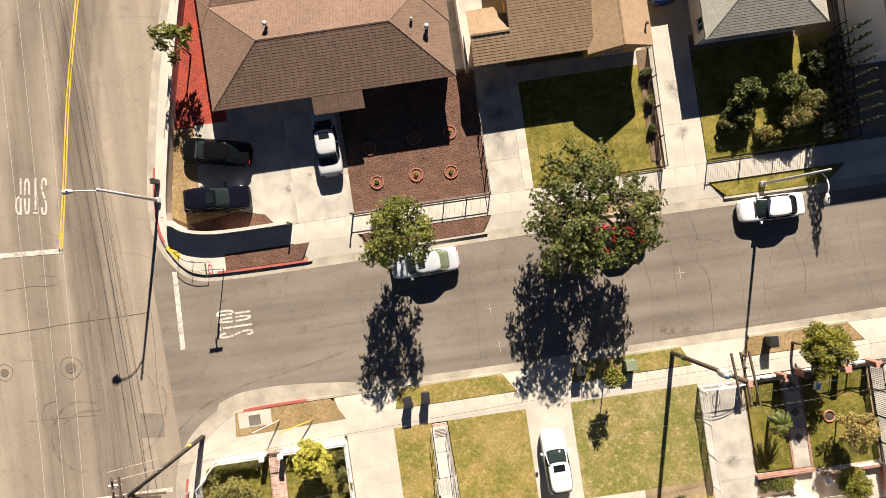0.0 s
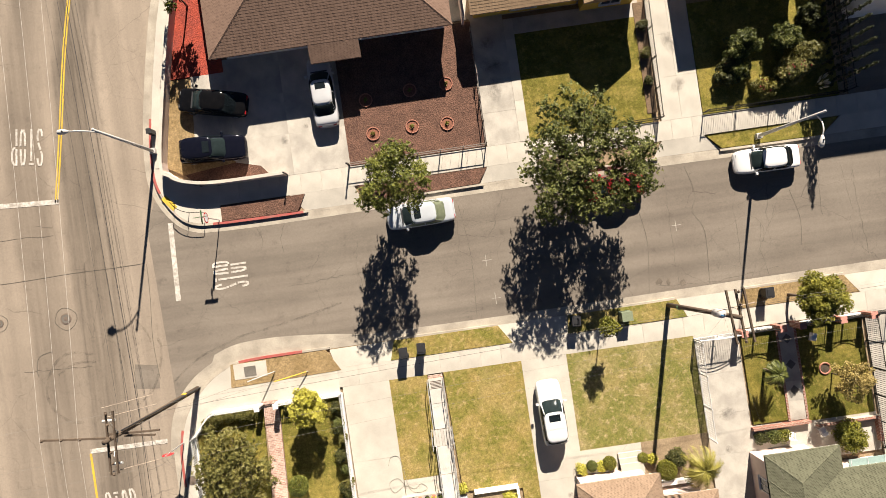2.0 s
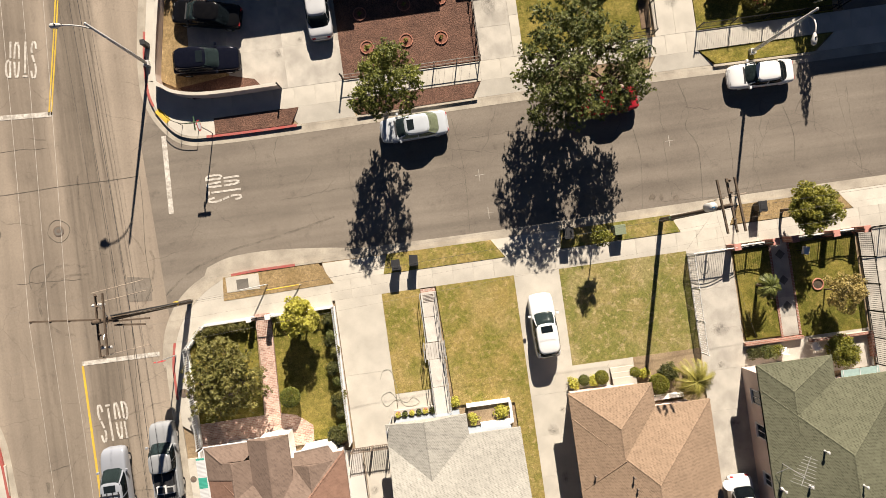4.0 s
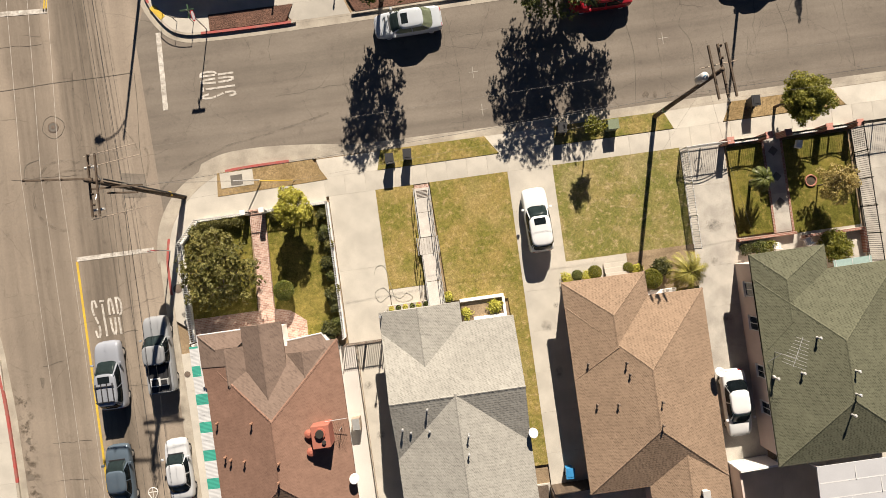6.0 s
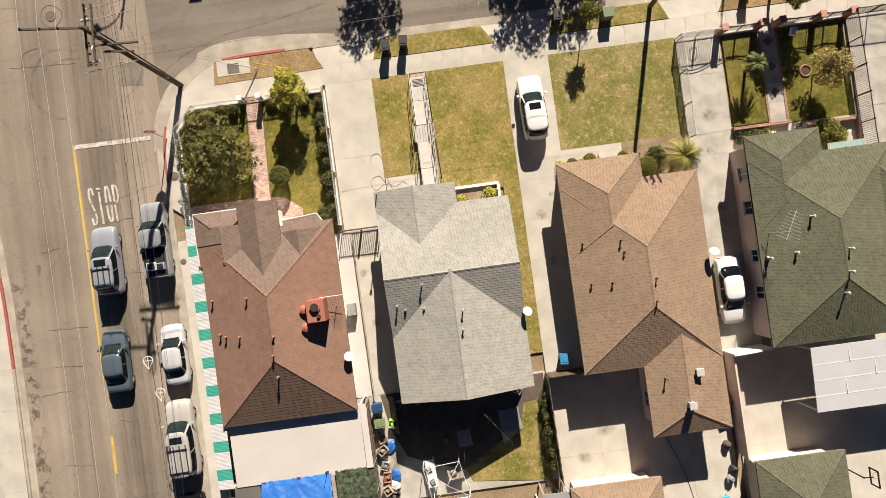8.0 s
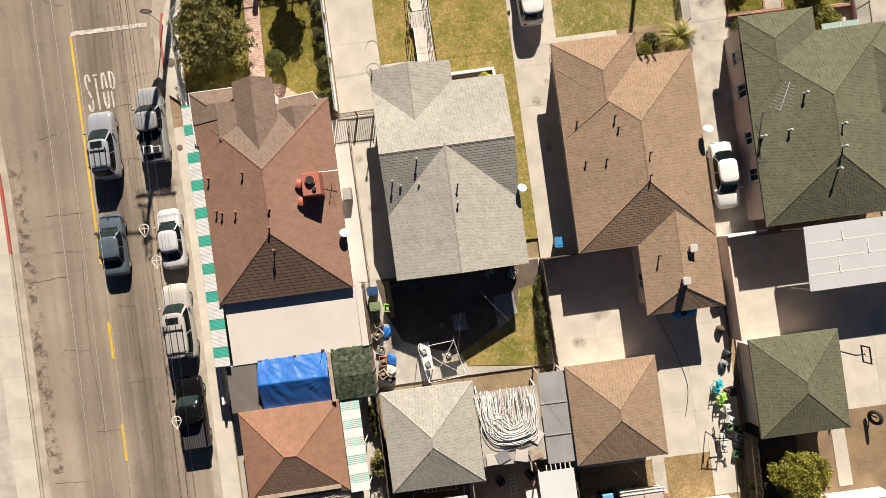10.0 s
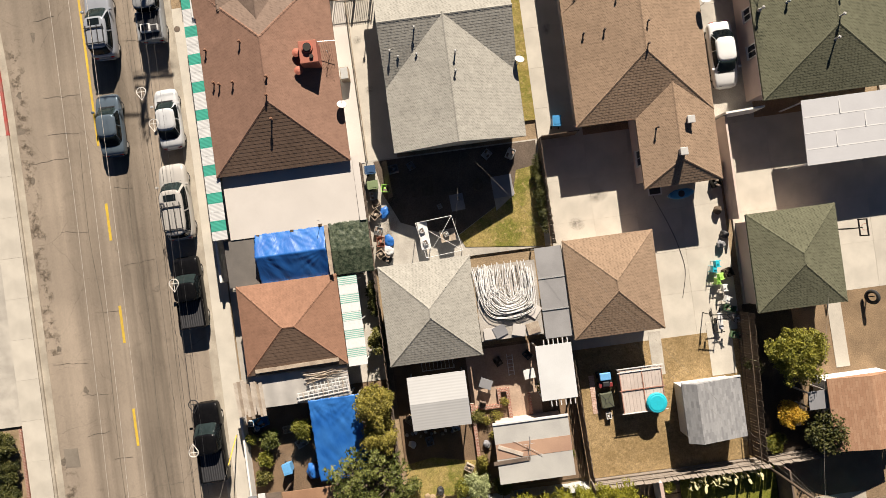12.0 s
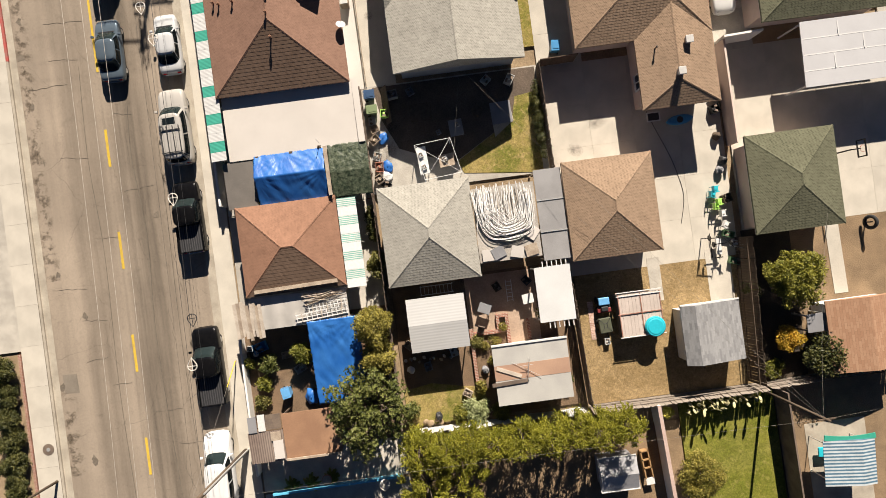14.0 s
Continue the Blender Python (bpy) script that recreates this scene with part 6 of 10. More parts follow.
def broad_tree(label, x, y, high, radius, mat, seed, trunk, clear, lobes, reach, tips, leaf, lean=(0, 0), near=0.33):
    """A street tree: forked limbs that carry separate lobes of leaf rosettes with sky between them."""
    g = random.Random(seed)
    t = thing("tree", label, "tree", pose(x, y, 0.0))
    rz = (high - clear) * 0.5
    ctr = Vector((lean[0], lean[1], clear + rz))
    fork = Vector((lean[0] * 0.25, lean[1] * 0.25, clear))
    part("trunk", rod([(0, 0, -0.1), (0.03, 0.02, clear * 0.5), fork, fork + Vector((0, 0, 0.25))], [trunk * 1.3, trunk, trunk * 0.9, trunk * 0.6], 9), M_BARK, t, "", True)
    phase = g.uniform(0, 6.28)
    pts = spaced(g, lobes, near, lambda p: 0.3 < p.length < 0.93 + 0.1 * math.sin(3 * math.atan2(p.y, p.x) + phase) and p.z > -0.75)
    centres = [ctr + Vector((p.x * radius, p.y * radius, p.z * rz)) for p in pts]
    for k in range(5):
        a = k * 1.257 + phase
        knee = fork + Vector((math.cos(a) * radius * 0.38, math.sin(a) * radius * 0.38, rz * 0.7))
        limb = bmesh.new()
        tube(limb, [fork, fork.lerp(knee, 0.5) + Vector((0, 0, 0.15)), knee], [trunk * 0.6, trunk * 0.45, trunk * 0.3], 6)
        for c in centres:
            if min(range(5), key=lambda q: abs(math.remainder(math.atan2(c.y - fork.y, c.x - fork.x) - q * 1.257 - phase, 6.2832))) == k:
                tube(limb, [knee, knee.lerp(c, 0.55) + Vector((0, 0, 0.1)), c], [trunk * 0.28, trunk * 0.16, trunk * 0.06], 5)
        part("limb", limb, M_BARK, t, "", True)
    rosette_mesh("crown", mat, t, centres, reach, tips, leaf, seed)
    return t


def tree(label, x, y, high, radius, mat, seed, trunk=0.16, clear=2.0, clumps=90, per=70, leaf=0.26, spread=0.42, lean=(0, 0), name="tree", squash=0.75, category="tree", hollow=0.35):
    g = random.Random(seed)
    t = thing(name, label, category, pose(x, y, 0.0))
    cz = clear + (high - clear) * 0.5
    rz = (high - clear) * 0.5
    ctr = Vector((lean[0], lean[1], cz))
    tr = bmesh.new()
    tube(tr, [(0, 0, -0.1), (0.03, 0.02, clear * 0.5), (lean[0] * 0.3, lean[1] * 0.3, clear), (lean[0] * 0.8, lean[1] * 0.8, cz + rz * 0.2)], [trunk * 1.25, trunk, trunk * 0.85, trunk * 0.4], 8)
    part("trunk", tr, M_BARK, t, "", True)
    turn = (g.uniform(0, 6.28), g.uniform(0, 6.28))
    near = 1.5 * spread / max(radius, rz)

    def inside(p):
        ang = math.atan2(p.y, p.x)
        return hollow < p.length < 0.9 + 0.09 * math.sin(3 * ang + turn[0]) + 0.07 * math.sin(5 * ang + turn[1])

    centres = [ctr + Vector((p.x * radius, p.y * radius, p.z * rz)) for p in spaced(g, clumps, near, inside)]
    limbs = bmesh.new()
    for c in centres[:: max(1, len(centres) // 16)]:
        s = Vector((lean[0] * 0.4, lean[1] * 0.4, clear * g.uniform(0.85, 1.1)))
        mid = s.lerp(c, 0.5) + Vector((0, 0, 0.25))
        tube(limbs, [s, mid, c], [trunk * 0.5, trunk * 0.3, trunk * 0.1], 5)
    part("limb", limbs, M_BARK, t, "", True)
    crown_mesh("crown", mat, t, centres, per, spread, leaf, seed, squash)
    return t


def clipped_bush(label, x, y, rx, ry, h, mat, seed, leaf=0.1, density=1.0):
    """A dense ball of small leaves, with a short bare stem when it is tall."""
    t = thing("clipped_bush", label, "bush", pose(x, y, 0.0))
    rz = min(h * 0.5, rx)
    part("stem", rod([(0, 0, -0.05), (0, 0, h - rz)], [0.05, 0.03], 6), M_BARK, t)
    n = int(420 * rx)
    cs = []
    for k in range(n):
        up = 1 - 2 * (k + 0.5) / n
        a = k * 2.39996
        w = math.sqrt(1 - up * up)
        cs.append((w * math.cos(a) * rx * 0.93, w * math.sin(a) * ry * 0.93, max(0.06, h - rz + up * rz * 0.93)))
    crown_mesh("foliage", mat, t, cs, 14, 0.035, 0.085, seed, 0.8)


def shrub(label, x, y, rx, ry, h, mat, seed, leaf=0.14, density=1.0, name="shrub", z=0.0, category="shrub"):
    g = random.Random(seed)
    t = thing(name, label, category, pose(x, y, z))
    st = bmesh.new()
    for k in range(5):
        a = g.uniform(0, 6.28)
        tube(st, [(0.05 * math.cos(a), 0.05 * math.sin(a), -0.05), (rx * 0.5 * math.cos(a), ry * 0.5 * math.sin(a), h * 0.7)], [0.03, 0.012], 5)
    part("stem", st, M_BARK, t)
    n = max(8, int(26 * density * max(rx, 0.4) * max(ry, 0.4) * 4))
    lobes = []
    for k in range(7):
        a = k * 0.898 + g.uniform(-0.3, 0.3)
        far = g.uniform(0.35, 0.62)
        lobes.append((Vector((math.cos(a) * far, math.sin(a) * far, g.uniform(0.25, 0.6))), g.uniform(0.3, 0.5)))
    lobes.append((Vector((g.uniform(-0.2, 0.2), g.uniform(-0.2, 0.2), 0.6)), 0.42))
    cs = []
    while len(cs) < n:
        c, r = g.choice(lobes)
        p = Vector((g.uniform(-1, 1), g.uniform(-1, 1), g.uniform(-0.6, 1)))
        if 0.45 < p.length < 1.0:
            p = c + p * r
            cs.append((p.x * rx, p.y * ry, max(0.08, 0.08 + p.z * h * 0.92)))
    crown_mesh("foliage", mat, t, cs, 38, 0.14, leaf, seed, 0.8)
    return t


broad_tree("broad-leaved street tree in the mulch strip", -3.2, 1.35, 7.0, 2.4, M_LEAF6, 11, 0.14, 2.7, 44, 0.62, 42, 0.165, (0.4, 0.1), 0.34)
broad_tree("large broad-leaved street tree shading a red car", 10.7, 1.2, 6.7, 4.7, M_LEAF1, 12, 0.26, 2.2, 92, 0.8, 42, 0.19, (-0.8, -0.3), 0.25)
tree("small round light-green street tree", 24.3, -10.45, 4.1, 1.75, M_LEAF9, 13, 0.1, 1.5, 120, 130, 0.15, 0.2, (0.8, -0.1), hollow=0.15)
tree("young sapling beside a green utility box", 10.35, -10.5, 3.2, 0.75, M_LEAF2, 14, 0.04, 1.9, 30, 50, 0.14, 0.14)
broad_tree("thin light-green street tree over red mulch", -16.3, 16.9, 4.2, 1.35, M_LEAF6, 15, 0.06, 1.6, 20, 0.42, 9, 0.24, (0, 0), 0.36)
broad_tree("large spreading dark green shrub behind a white fence", -17.05, -16.75, 3.2, 2.85, M_LEAF3, 16, 0.12, 0.5, 84, 0.6, 24, 0.165, (0, 0), 0.24)
tree("small yellow-green tree beside the white fence", -11.2, -13.75, 3.2, 1.45, M_LEAF4, 17, 0.07, 1.3, 64, 90, 0.16, 0.18, (0.0, 0.7))
tree("brown-leaved young tree on the lawn", 26.6, -16.6, 3.5, 1.4, leaves("brown_green_leaves", (0.17, 0.13, 0.04), (0.3, 0.235, 0.075), (0.46, 0.36, 0.13)), 18, 0.05, 1.0, 60, 70, 0.14, 0.17)
broad_tree("big dark leafy tree at the rear fence", -10.75, -57.95, 6.2, 3.0, M_LEAF1, 21, 0.2, 1.2, 90, 0.6, 17, 0.2, (0, 0), 0.22)
tree("olive-green tree beside the garage", -9.95, -52.5, 4.8, 1.4, M_LEAF7, 22, 0.1, 0.8, 100, 80, 0.15, 0.19)
tree("olive-green tree beside the garage", -9.85, -54.7, 4.2, 1.25, M_LEAF7, 26, 0.1, 0.8, 80, 80, 0.15, 0.19)
tree("round citrus tree in the rear yard", 19.9, -53.2, 3.3, 2.15, M_LEAF9, 23, 0.12, 0.8, 140, 90, 0.16, 0.22)
tree("dark shrubby tree beside the brown shed", 21.5, -58.9, 2.8, 1.5, M_LEAF5, 24, 0.08, 0.5, 60, 50, 0.2, 0.28)
tree("grey-green bushy tree at the lawn's edge", 11.6, -66.2, 3.0, 1.7, M_LEAF7, 25, 0.1, 0.5, 90, 90, 0.13, 0.19)


def hedge_tree(label, x, y, high, radius, mat, seed):
    """A bushy tree of drooping feathery sprays, thickest along its rim."""
    g = random.Random(seed)
    t = thing("hedge_tree", label, "tree", pose(x, y, 0.0))
    part("trunk", rod([(0, 0, -0.1), (0.05, 0, high * 0.4), (0.0, -0.2, high * 0.8)], [0.1, 0.08, 0.03], 7), M_BARK, t, "", True)
    pts = spaced(g, 26, 0.42, lambda p: 0.35 < p.length < 0.95 and p.z > -0.85)
    rz = (high - 0.6) * 0.5
    centres = [Vector((p.x * radius, p.y * radius, 0.6 + rz + p.z * rz)) for p in pts]
    twigs = bmesh.new()
    for c in centres[::3]:
        tube(twigs, [(0, -0.1, high * 0.45), Vector((0, -0.1, high * 0.45)).lerp(c, 0.5) + Vector((0, 0, 0.2)), c], [0.04, 0.025, 0.01], 5)
    part("limb", twigs, M_BARK, t, "", True)
    n = np.random.default_rng(seed)
    c = np.repeat(np.array([tuple(q) for q in centres]), 34, axis=0)
    out = c - np.array([0, -0.2, high * 0.45])
    out[:, 2] *= 0.4
    out += n.normal(0, 0.6, out.shape)
    out /= np.linalg.norm(out, axis=1)[:, None]
    c = c + n.normal(0, 0.14, c.shape)
    spray = np.repeat(c, 9, axis=0)
    way = np.repeat(out, 9, axis=0)
    along = np.tile(np.arange(9) / 8.0, len(c))
    place = spray + way * (along * 0.42)[:, None]
    place[:, 2] -= along ** 2 * 0.3
    d = way + n.normal(0, 0.55, way.shape)
    up = np.array([0, 0, 1.0]) + n.normal(0, 0.45, way.shape)
    leaf_mesh("crown", mat, t, place, d, up, n.uniform(0.07, 0.16, len(place)), 0.28)


for i in range(9):
    hedge_tree("bright green feathery hedge tree along the back fence", -7.9 + i * 1.8, -61.55 - 0.25 * (i % 2), 4.4 + 0.3 * (i % 3), 1.12, M_LEAF8, 40 + i)
for x, y, k in ((-7.6, -63.9, 0), (-5.2, -64.3, 1), (-8.2, -66.3, 2)):
    hedge_tree("bright green feathery hedge tree behind the back fence", x, y, 4.4, 1.8, M_LEAF8, 60 + k)
for k in range(8):
    shrub("dense evergreen hedge beside the street", -37.35 + 0.12 * (k % 2), -52.4 - k * 1.75, 0.95, 1.15, 1.25, M_LEAF5, 70 + k, 0.13, 1.3)
shrub("dark climbing foliage over the garden fence", 3.75, -39.6, 0.35, 3.3, 1.5, M_LEAF5, 73, 0.12, 0.9)
shrub("leafy shrub between garage and awning", -9.35, -48.3, 0.6, 1.1, 1.6, M_LEAF3, 74, 0.15)
shrub("leafy shrub between garage and awning", -9.3, -45.4, 0.4, 1.6, 0.9, M_LEAF5, 75, 0.15, 0.6)
for x, y, rx, ry, h, mm in ((23.1, 7.9, 1.3, 1.1, 2.4, M_LEAF1), (22.8, 6.2, 0.9, 0.9, 1.5, M_LEAF1), (26.1, 8.0, 1.2, 1.0, 2.5, M_LEAF1), (26.4, 5.6, 1.6, 1.0, 1.7, M_LEAF3), (27.9, 6.6, 1.2, 1.1, 1.9, M_LEAF3), (24.6, 4.9, 1.2, 0.6, 1.0, M_LEAF7), (28.4, 9.3, 0.9, 1.1, 1.8, M_LEAF5), (22.0, 6.3, 0.8, 1.0, 1.2, M_LEAF5)):
    shrub("rounded garden shrub on the white house's lawn", x, y, rx, ry, h, mm, int(100 + x * 3 + y), 0.17)
for x, y, r, h, mm, lab in ((-12.93, -18.77, 0.74, 1.7, M_LEAF6, "clipped round bush beside the brick walk"), (-10.0, -22.0, 0.75, 1.1, M_LEAF5, "dark shrub at the house corner"), (-9.75, -15.2, 0.4, 1.0, M_LEAF5, "climbing shrub on the white fence"), (-9.75, -17.2, 0.4, 1.0, M_LEAF5, "climbing shrub on the white fence"), (-9.75, -19.6, 0.45, 1.0, M_LEAF5, "climbing shrub on the white fence"), (-18.9, -13.75, 0.55, 0.9, M_LEAF3, "dark shrub in the fence corner"),
                          (7.35, -20.75, 0.42, 0.45, M_LEAF4, "yellow-green grassy plant by the steps"), (8.17, -20.65, 0.38, 0.6, M_LEAF1, "clipped dark round bush by the steps"), (8.8, -20.75, 0.36, 0.45, M_LEAF4, "yellow-green grassy plant by the steps"), (9.45, -20.6, 0.5, 0.75, M_LEAF2, "clipped round bush by the steps"), (11.9, -20.6, 0.36, 0.6, M_LEAF2, "clipped round bush by the lawn"), (12.65, -20.75, 0.3, 0.4, M_LEAF4, "yellow-green grassy plant by the lawn"), (13.45, -21.6, 0.75, 1.1, M_LEAF2, "clipped broad bush in a planter"), (14.3, -20.9, 0.8, 0.9, M_LEAF5, "dark bush under the palm"),
                          (20.7, -20.5, 0.45, 0.5, M_LEAF5, "low bush in a brick planter"), (21.7, -20.5, 0.5, 0.6, M_LEAF1, "low bush in a brick planter"), (22.4, -20.45, 0.4, 0.5, M_LEAF2, "low bush in a brick planter"), (26.85, -21.06, 1.2, 1.3, M_LEAF2, "large round bush in a brick planter"),
                          (1.95, -22.0, 0.55, 0.8, M_LEAF4, "yellow-green bush in the porch planter"), (-0.1, -22.3, 0.4, 0.5, M_LEAF4, "low bush in the porch planter"), (-1.35, -20.9, 0.3, 0.5, M_LEAF4, "small yellow-green bush by the ramp"),
                          (-18.6, -55.9, 0.6, 1.2, M_LEAF2, "leggy shrub in the rear yard"), (-18.0, -54.4, 0.7, 1.4, M_LEAF1, "leafy shrub in the rear yard"), (-19.4, -54.3, 0.4, 1.0, M_LEAF2, "leafy shrub at the low wall"), (-18.9, -57.2, 0.6, 0.9, M_LEAF3, "pale shrub in the rear yard"), (-15.4, -54.0, 0.85, 1.7, M_LEAF2, "bushy citrus sapling in the rear yard"),
                          (-3.5, -59.85, 1.05, 1.0, leaves("pale_succulent_leaves", (0.16, 0.19, 0.07), (0.3, 0.33, 0.15), (0.44, 0.46, 0.26)), "broad pale-green leafy plant"), (-4.7, -59.9, 0.6, 0.8, M_LEAF2, "low pale-green leafy garden plant"), (-1.7, -60.25, 0.7, 0.7, M_LEAF3, "low pale-green leafy garden plant"), (-2.95, -58.2, 0.42, 0.9, M_LEAF7, "yellowish shrub in a pot"), (-8.15, -59.2, 0.6, 1.6, M_LEAF1, "dark shrub beside the fence"), (2.3, -53.6, 0.6, 1.0, M_LEAF2, "bright green bush beside the pergola"), (3.4, -58.4, 0.35, 1.0, M_LEAF5, "dark shrub behind the shed roof"), (-2.9, -54.9, 0.5, 0.6, M_LEAF3, "small plant in a brick bed"),
                          (19.3, -57.65, 0.95, 2.0, M_BLOOM, "golden-yellow leafy shrub by the fence"), (17.4, -53.8, 0.7, 1.3, M_LEAF5, "dark shrub against the fence"), (10.1, -61.9, 0.5, 0.9, M_LEAF4, "yellow-green shrub at the wall"), (18.3, -59.8, 0.8, 0.5, M_LEAF2, "ivy over the back fence"), (27.5, -58.0, 0.8, 1.8, M_LEAF5, "dark tree behind the brown shed"), (-17.3, -42.9, 0.4, 0.7, M_LEAF4, "yellow-green plant behind the garage"), (28.7, 9.6, 0.5, 0.7, M_LEAF5, "small shrub on the lawn's edge"), (16.4, 6.5, 0.3, 0.5, M_LEAF5, "low plant in the flower bed"), (16.45, 8.6, 0.3, 0.6, M_LEAF3, "low plant in the flower bed"), (16.5, 10.6, 0.32, 0.6, M_LEAF5, "low plant in the flower bed")):
    (clipped_bush if "clipped" in lab else shrub)(lab, x, y, r, r, h, mm, int(abs(x * 31 + y * 17)) + 300, 0.13, 1.15)
M_ROSE = leaves("red_rose_petals", (0.22, 0.01, 0.025), (0.34, 0.03, 0.05), (0.4, 0.1, 0.12))
for k, (x, y, z) in enumerate(((25.9, 6.1, 1.5), (26.2, 5.4, 1.5), (27.0, 5.6, 1.7), (24.1, 4.9, 1.0), (24.7, 4.5, 0.9))):
    g = random.Random(k)
    t = thing("rose_bush", "straggling rose bush with red flowers", "rose bush", pose(x, y, 0.0), "rose bushes")
    part("stem", rod([(0, 0, -0.05), (0.05, 0.03, z * 0.6)], [0.03, 0.015], 5), M_BARK, t)
    cs = [(g.uniform(-0.45, 0.45), g.uniform(-0.4, 0.4), z * g.uniform(0.45, 0.95)) for _ in range(14)]
    crown_mesh("foliage", M_LEAF3, t, cs, 26, 0.11, 0.1, 800 + k)
    crown_mesh("flowers", M_ROSE, t, [(g.uniform(-0.45, 0.45), g.uniform(-0.4, 0.4), z + g.uniform(-0.1, 0.08)) for _ in range(4)], 10, 0.035, 0.06, 820 + k)
PP = thing("pampas_grass", "clump of grass with cream-coloured plumes", "ornamental grass", pose(28.5, 4.45, 0.0))
M_PLUME = surf("cream_plumes", (0.62, 0.54, 0.36), (0.5, 0.42, 0.26), 3, 18, 0.2, 0.9)
for k in range(14):
    a = k * 2.4
    r = 0.25 + 0.35 * (k % 4) / 3
    tip = Vector((math.cos(a) * r, math.sin(a) * r, 1.15 + 0.1 * (k % 3)))
    part("stalk", rod([(0, 0, -0.03), tip * 0.6], 0.012, 4), M_LEAF3, PP)
    part("plume", rod([tip * 0.6, tip * 0.8, tip], [0.03, 0.075, 0.015], 6), M_PLUME, PP, "feathery cream plume", True)
for k in range(8):
    shrub("dark climbing plants along the white fence", -9.6 + 0.08 * (k % 3), -13.7 - k * 1.12, 0.26 + 0.06 * (k % 2), 0.42, 1.0, (M_LEAF5, M_LEAF1, M_LEAF3)[k % 3], 600 + k, 0.13, 0.9)
for x in (-18.2, -17.4, -16.6, -15.8, -12.9, -12.0, -10.6):
    shrub("low flowering plants inside the white fence", x, -13.35, 0.45, 0.3, 0.6, M_LEAF3, 620 + int(-x * 5), 0.11, 1.3)
M_CYP = leaves("dark_cypress_leaves", (0.012, 0.018, 0.006), (0.03, 0.036, 0.012), (0.06, 0.062, 0.02))
for i in range(9):
    y = 4.4 + i * 0.78
    t = thing("cypress", "slim dark cypress in a row beside the fence", "cypress", pose(29.3, y, 0), "row of cypresses")
    part("trunk", rod([(0, 0, -0.05), (0, 0, 4.4)], [0.07, 0.02], 6), M_BARK, t)
    cs = [(0.22 * (1 - k / 25) * math.cos(k * 2.4), 0.22 * (1 - k / 25) * math.sin(k * 2.4), 0.3 + k * 0.21 + 0.1 * (i % 3)) for k in range(24)]
    crown_mesh("foliage", M_CYP, t, cs, 60, 0.06, 0.1, 500 + i, 1.4)


def palm(label, x, y, trunk_h, n, length, seed, mat=M_LEAF2, r=0.16):
    g = random.Random(seed)
    t = thing("palm", label, "palm", pose(x, y, 0))
    part("trunk", rod([(0, 0, -0.05), (0, 0, trunk_h)], [r * 1.2, r], 10), M_BARK, t)
    for k in range(n):
        a = k * 2.399 + g.uniform(-0.2, 0.2)
        rise = g.uniform(0.1, 0.9)
        bm = bmesh.new()
        pts = []
        for s in range(7):
            u = s / 6
            pts.append(Vector((math.cos(a) * length * u, math.sin(a) * length * u, trunk_h + rise * length * u * 0.9 - 0.9 * length * u * u)))
        tube(bm, pts, [0.02, 0.018, 0.015, 0.012, 0.01, 0.007, 0.004], 4)
        side = Vector((-math.sin(a), math.cos(a), 0))
        for s in range(3, 27):
            u = s / 26
            p = pts[0].lerp(pts[-1], u)
            i = min(5, int(u * 6))
            p = pts[i].lerp(pts[i + 1], u * 6 - i)
            d = (pts[i + 1] - pts[i]).normalized()
            for sg in (1, -1):
                tip = p + (side * sg * 0.8 + d * 0.6 + Vector((0, 0, -0.25))) * length * 0.33 * (1.1 - u * 0.6)
                w = d * 0.026
                bm.faces.new([bm.verts.new(q) for q in (p - w, p + w, tip)])
        part("frond", bm, mat, t)


palm("feathery palm in front of the tan house", 15.55, -21.4, 2.2, 30, 1.45, 81, leaves("yellowing_palm_leaves", (0.09, 0.085, 0.015), (0.24, 0.22, 0.04), (0.42, 0.36, 0.09)))
palm("small dark palm on the small lawn", 21.75, -15.6, 1.9, 30, 0.9, 82, M_LEAF1, 0.1)
for x, y in ((-17.6, -63.6), (-16.2, -63.6), (-14.6, -63.4)):
    palm("low spiky plant by the shaded wall", x, y, 0.25, 12, 0.7, int(80 - x), M_LEAF2, 0.06)

# ---------------------------------------------------------------- street lamps, poles, wires


def street_lamp(label, x, y, h, ax, ay, az):
    """ax, ay: where the head hangs, from the foot."""
    t = thing("street_lamp", label, "street lamp", pose(x, y, 0), "street lamps")
    part("base", soft_box(-0.2, -0.2, -0.05, 0.2, 0.2, 0.35, 0.03), M_LAMP, t)
    part("pole", rod([(0, 0, 0), (0, 0, h)], [0.13, 0.075], 12), M_LAMP, t, "", True)
    part("cap", disc(0, 0, h, h + 0.1, 0.1, 10, 0.03), M_LAMP, t)
    arm = smooth_line([(0, 0, h - 0.9), (ax * 0.25, ay * 0.25, h - 0.35), (ax * 0.6, ay * 0.6, h - 0.05), (ax * 0.9, ay * 0.9, az)], 4)
    part("arm", rod(arm, 0.045, 8), M_LAMP, t, "", True)
    d = math.degrees(math.atan2(ay, ax))
    head = part("lamp_head", rod([(-0.35, 0, 0.02), (-0.2, 0, 0.03), (0.1, 0, 0.0), (0.34, 0, -0.02), (0.42, 0, -0.02)], [0.05, 0.11, 0.17, 0.15, 0.06], 12), M_LAMP, t, "pale cobra-head lantern", True)
    head.matrix_basis = pose(ax, ay, az, 0, 0, d)
    part("lens", disc(0.08, 0, -0.2, -0.1, 0.12, 12), M_GLASS, head, "dark lens under the head")
    part("sensor", disc(0.0, 0, 0.1, 0.24, 0.05, 8), M_BLACKP, head, "dark light sensor")


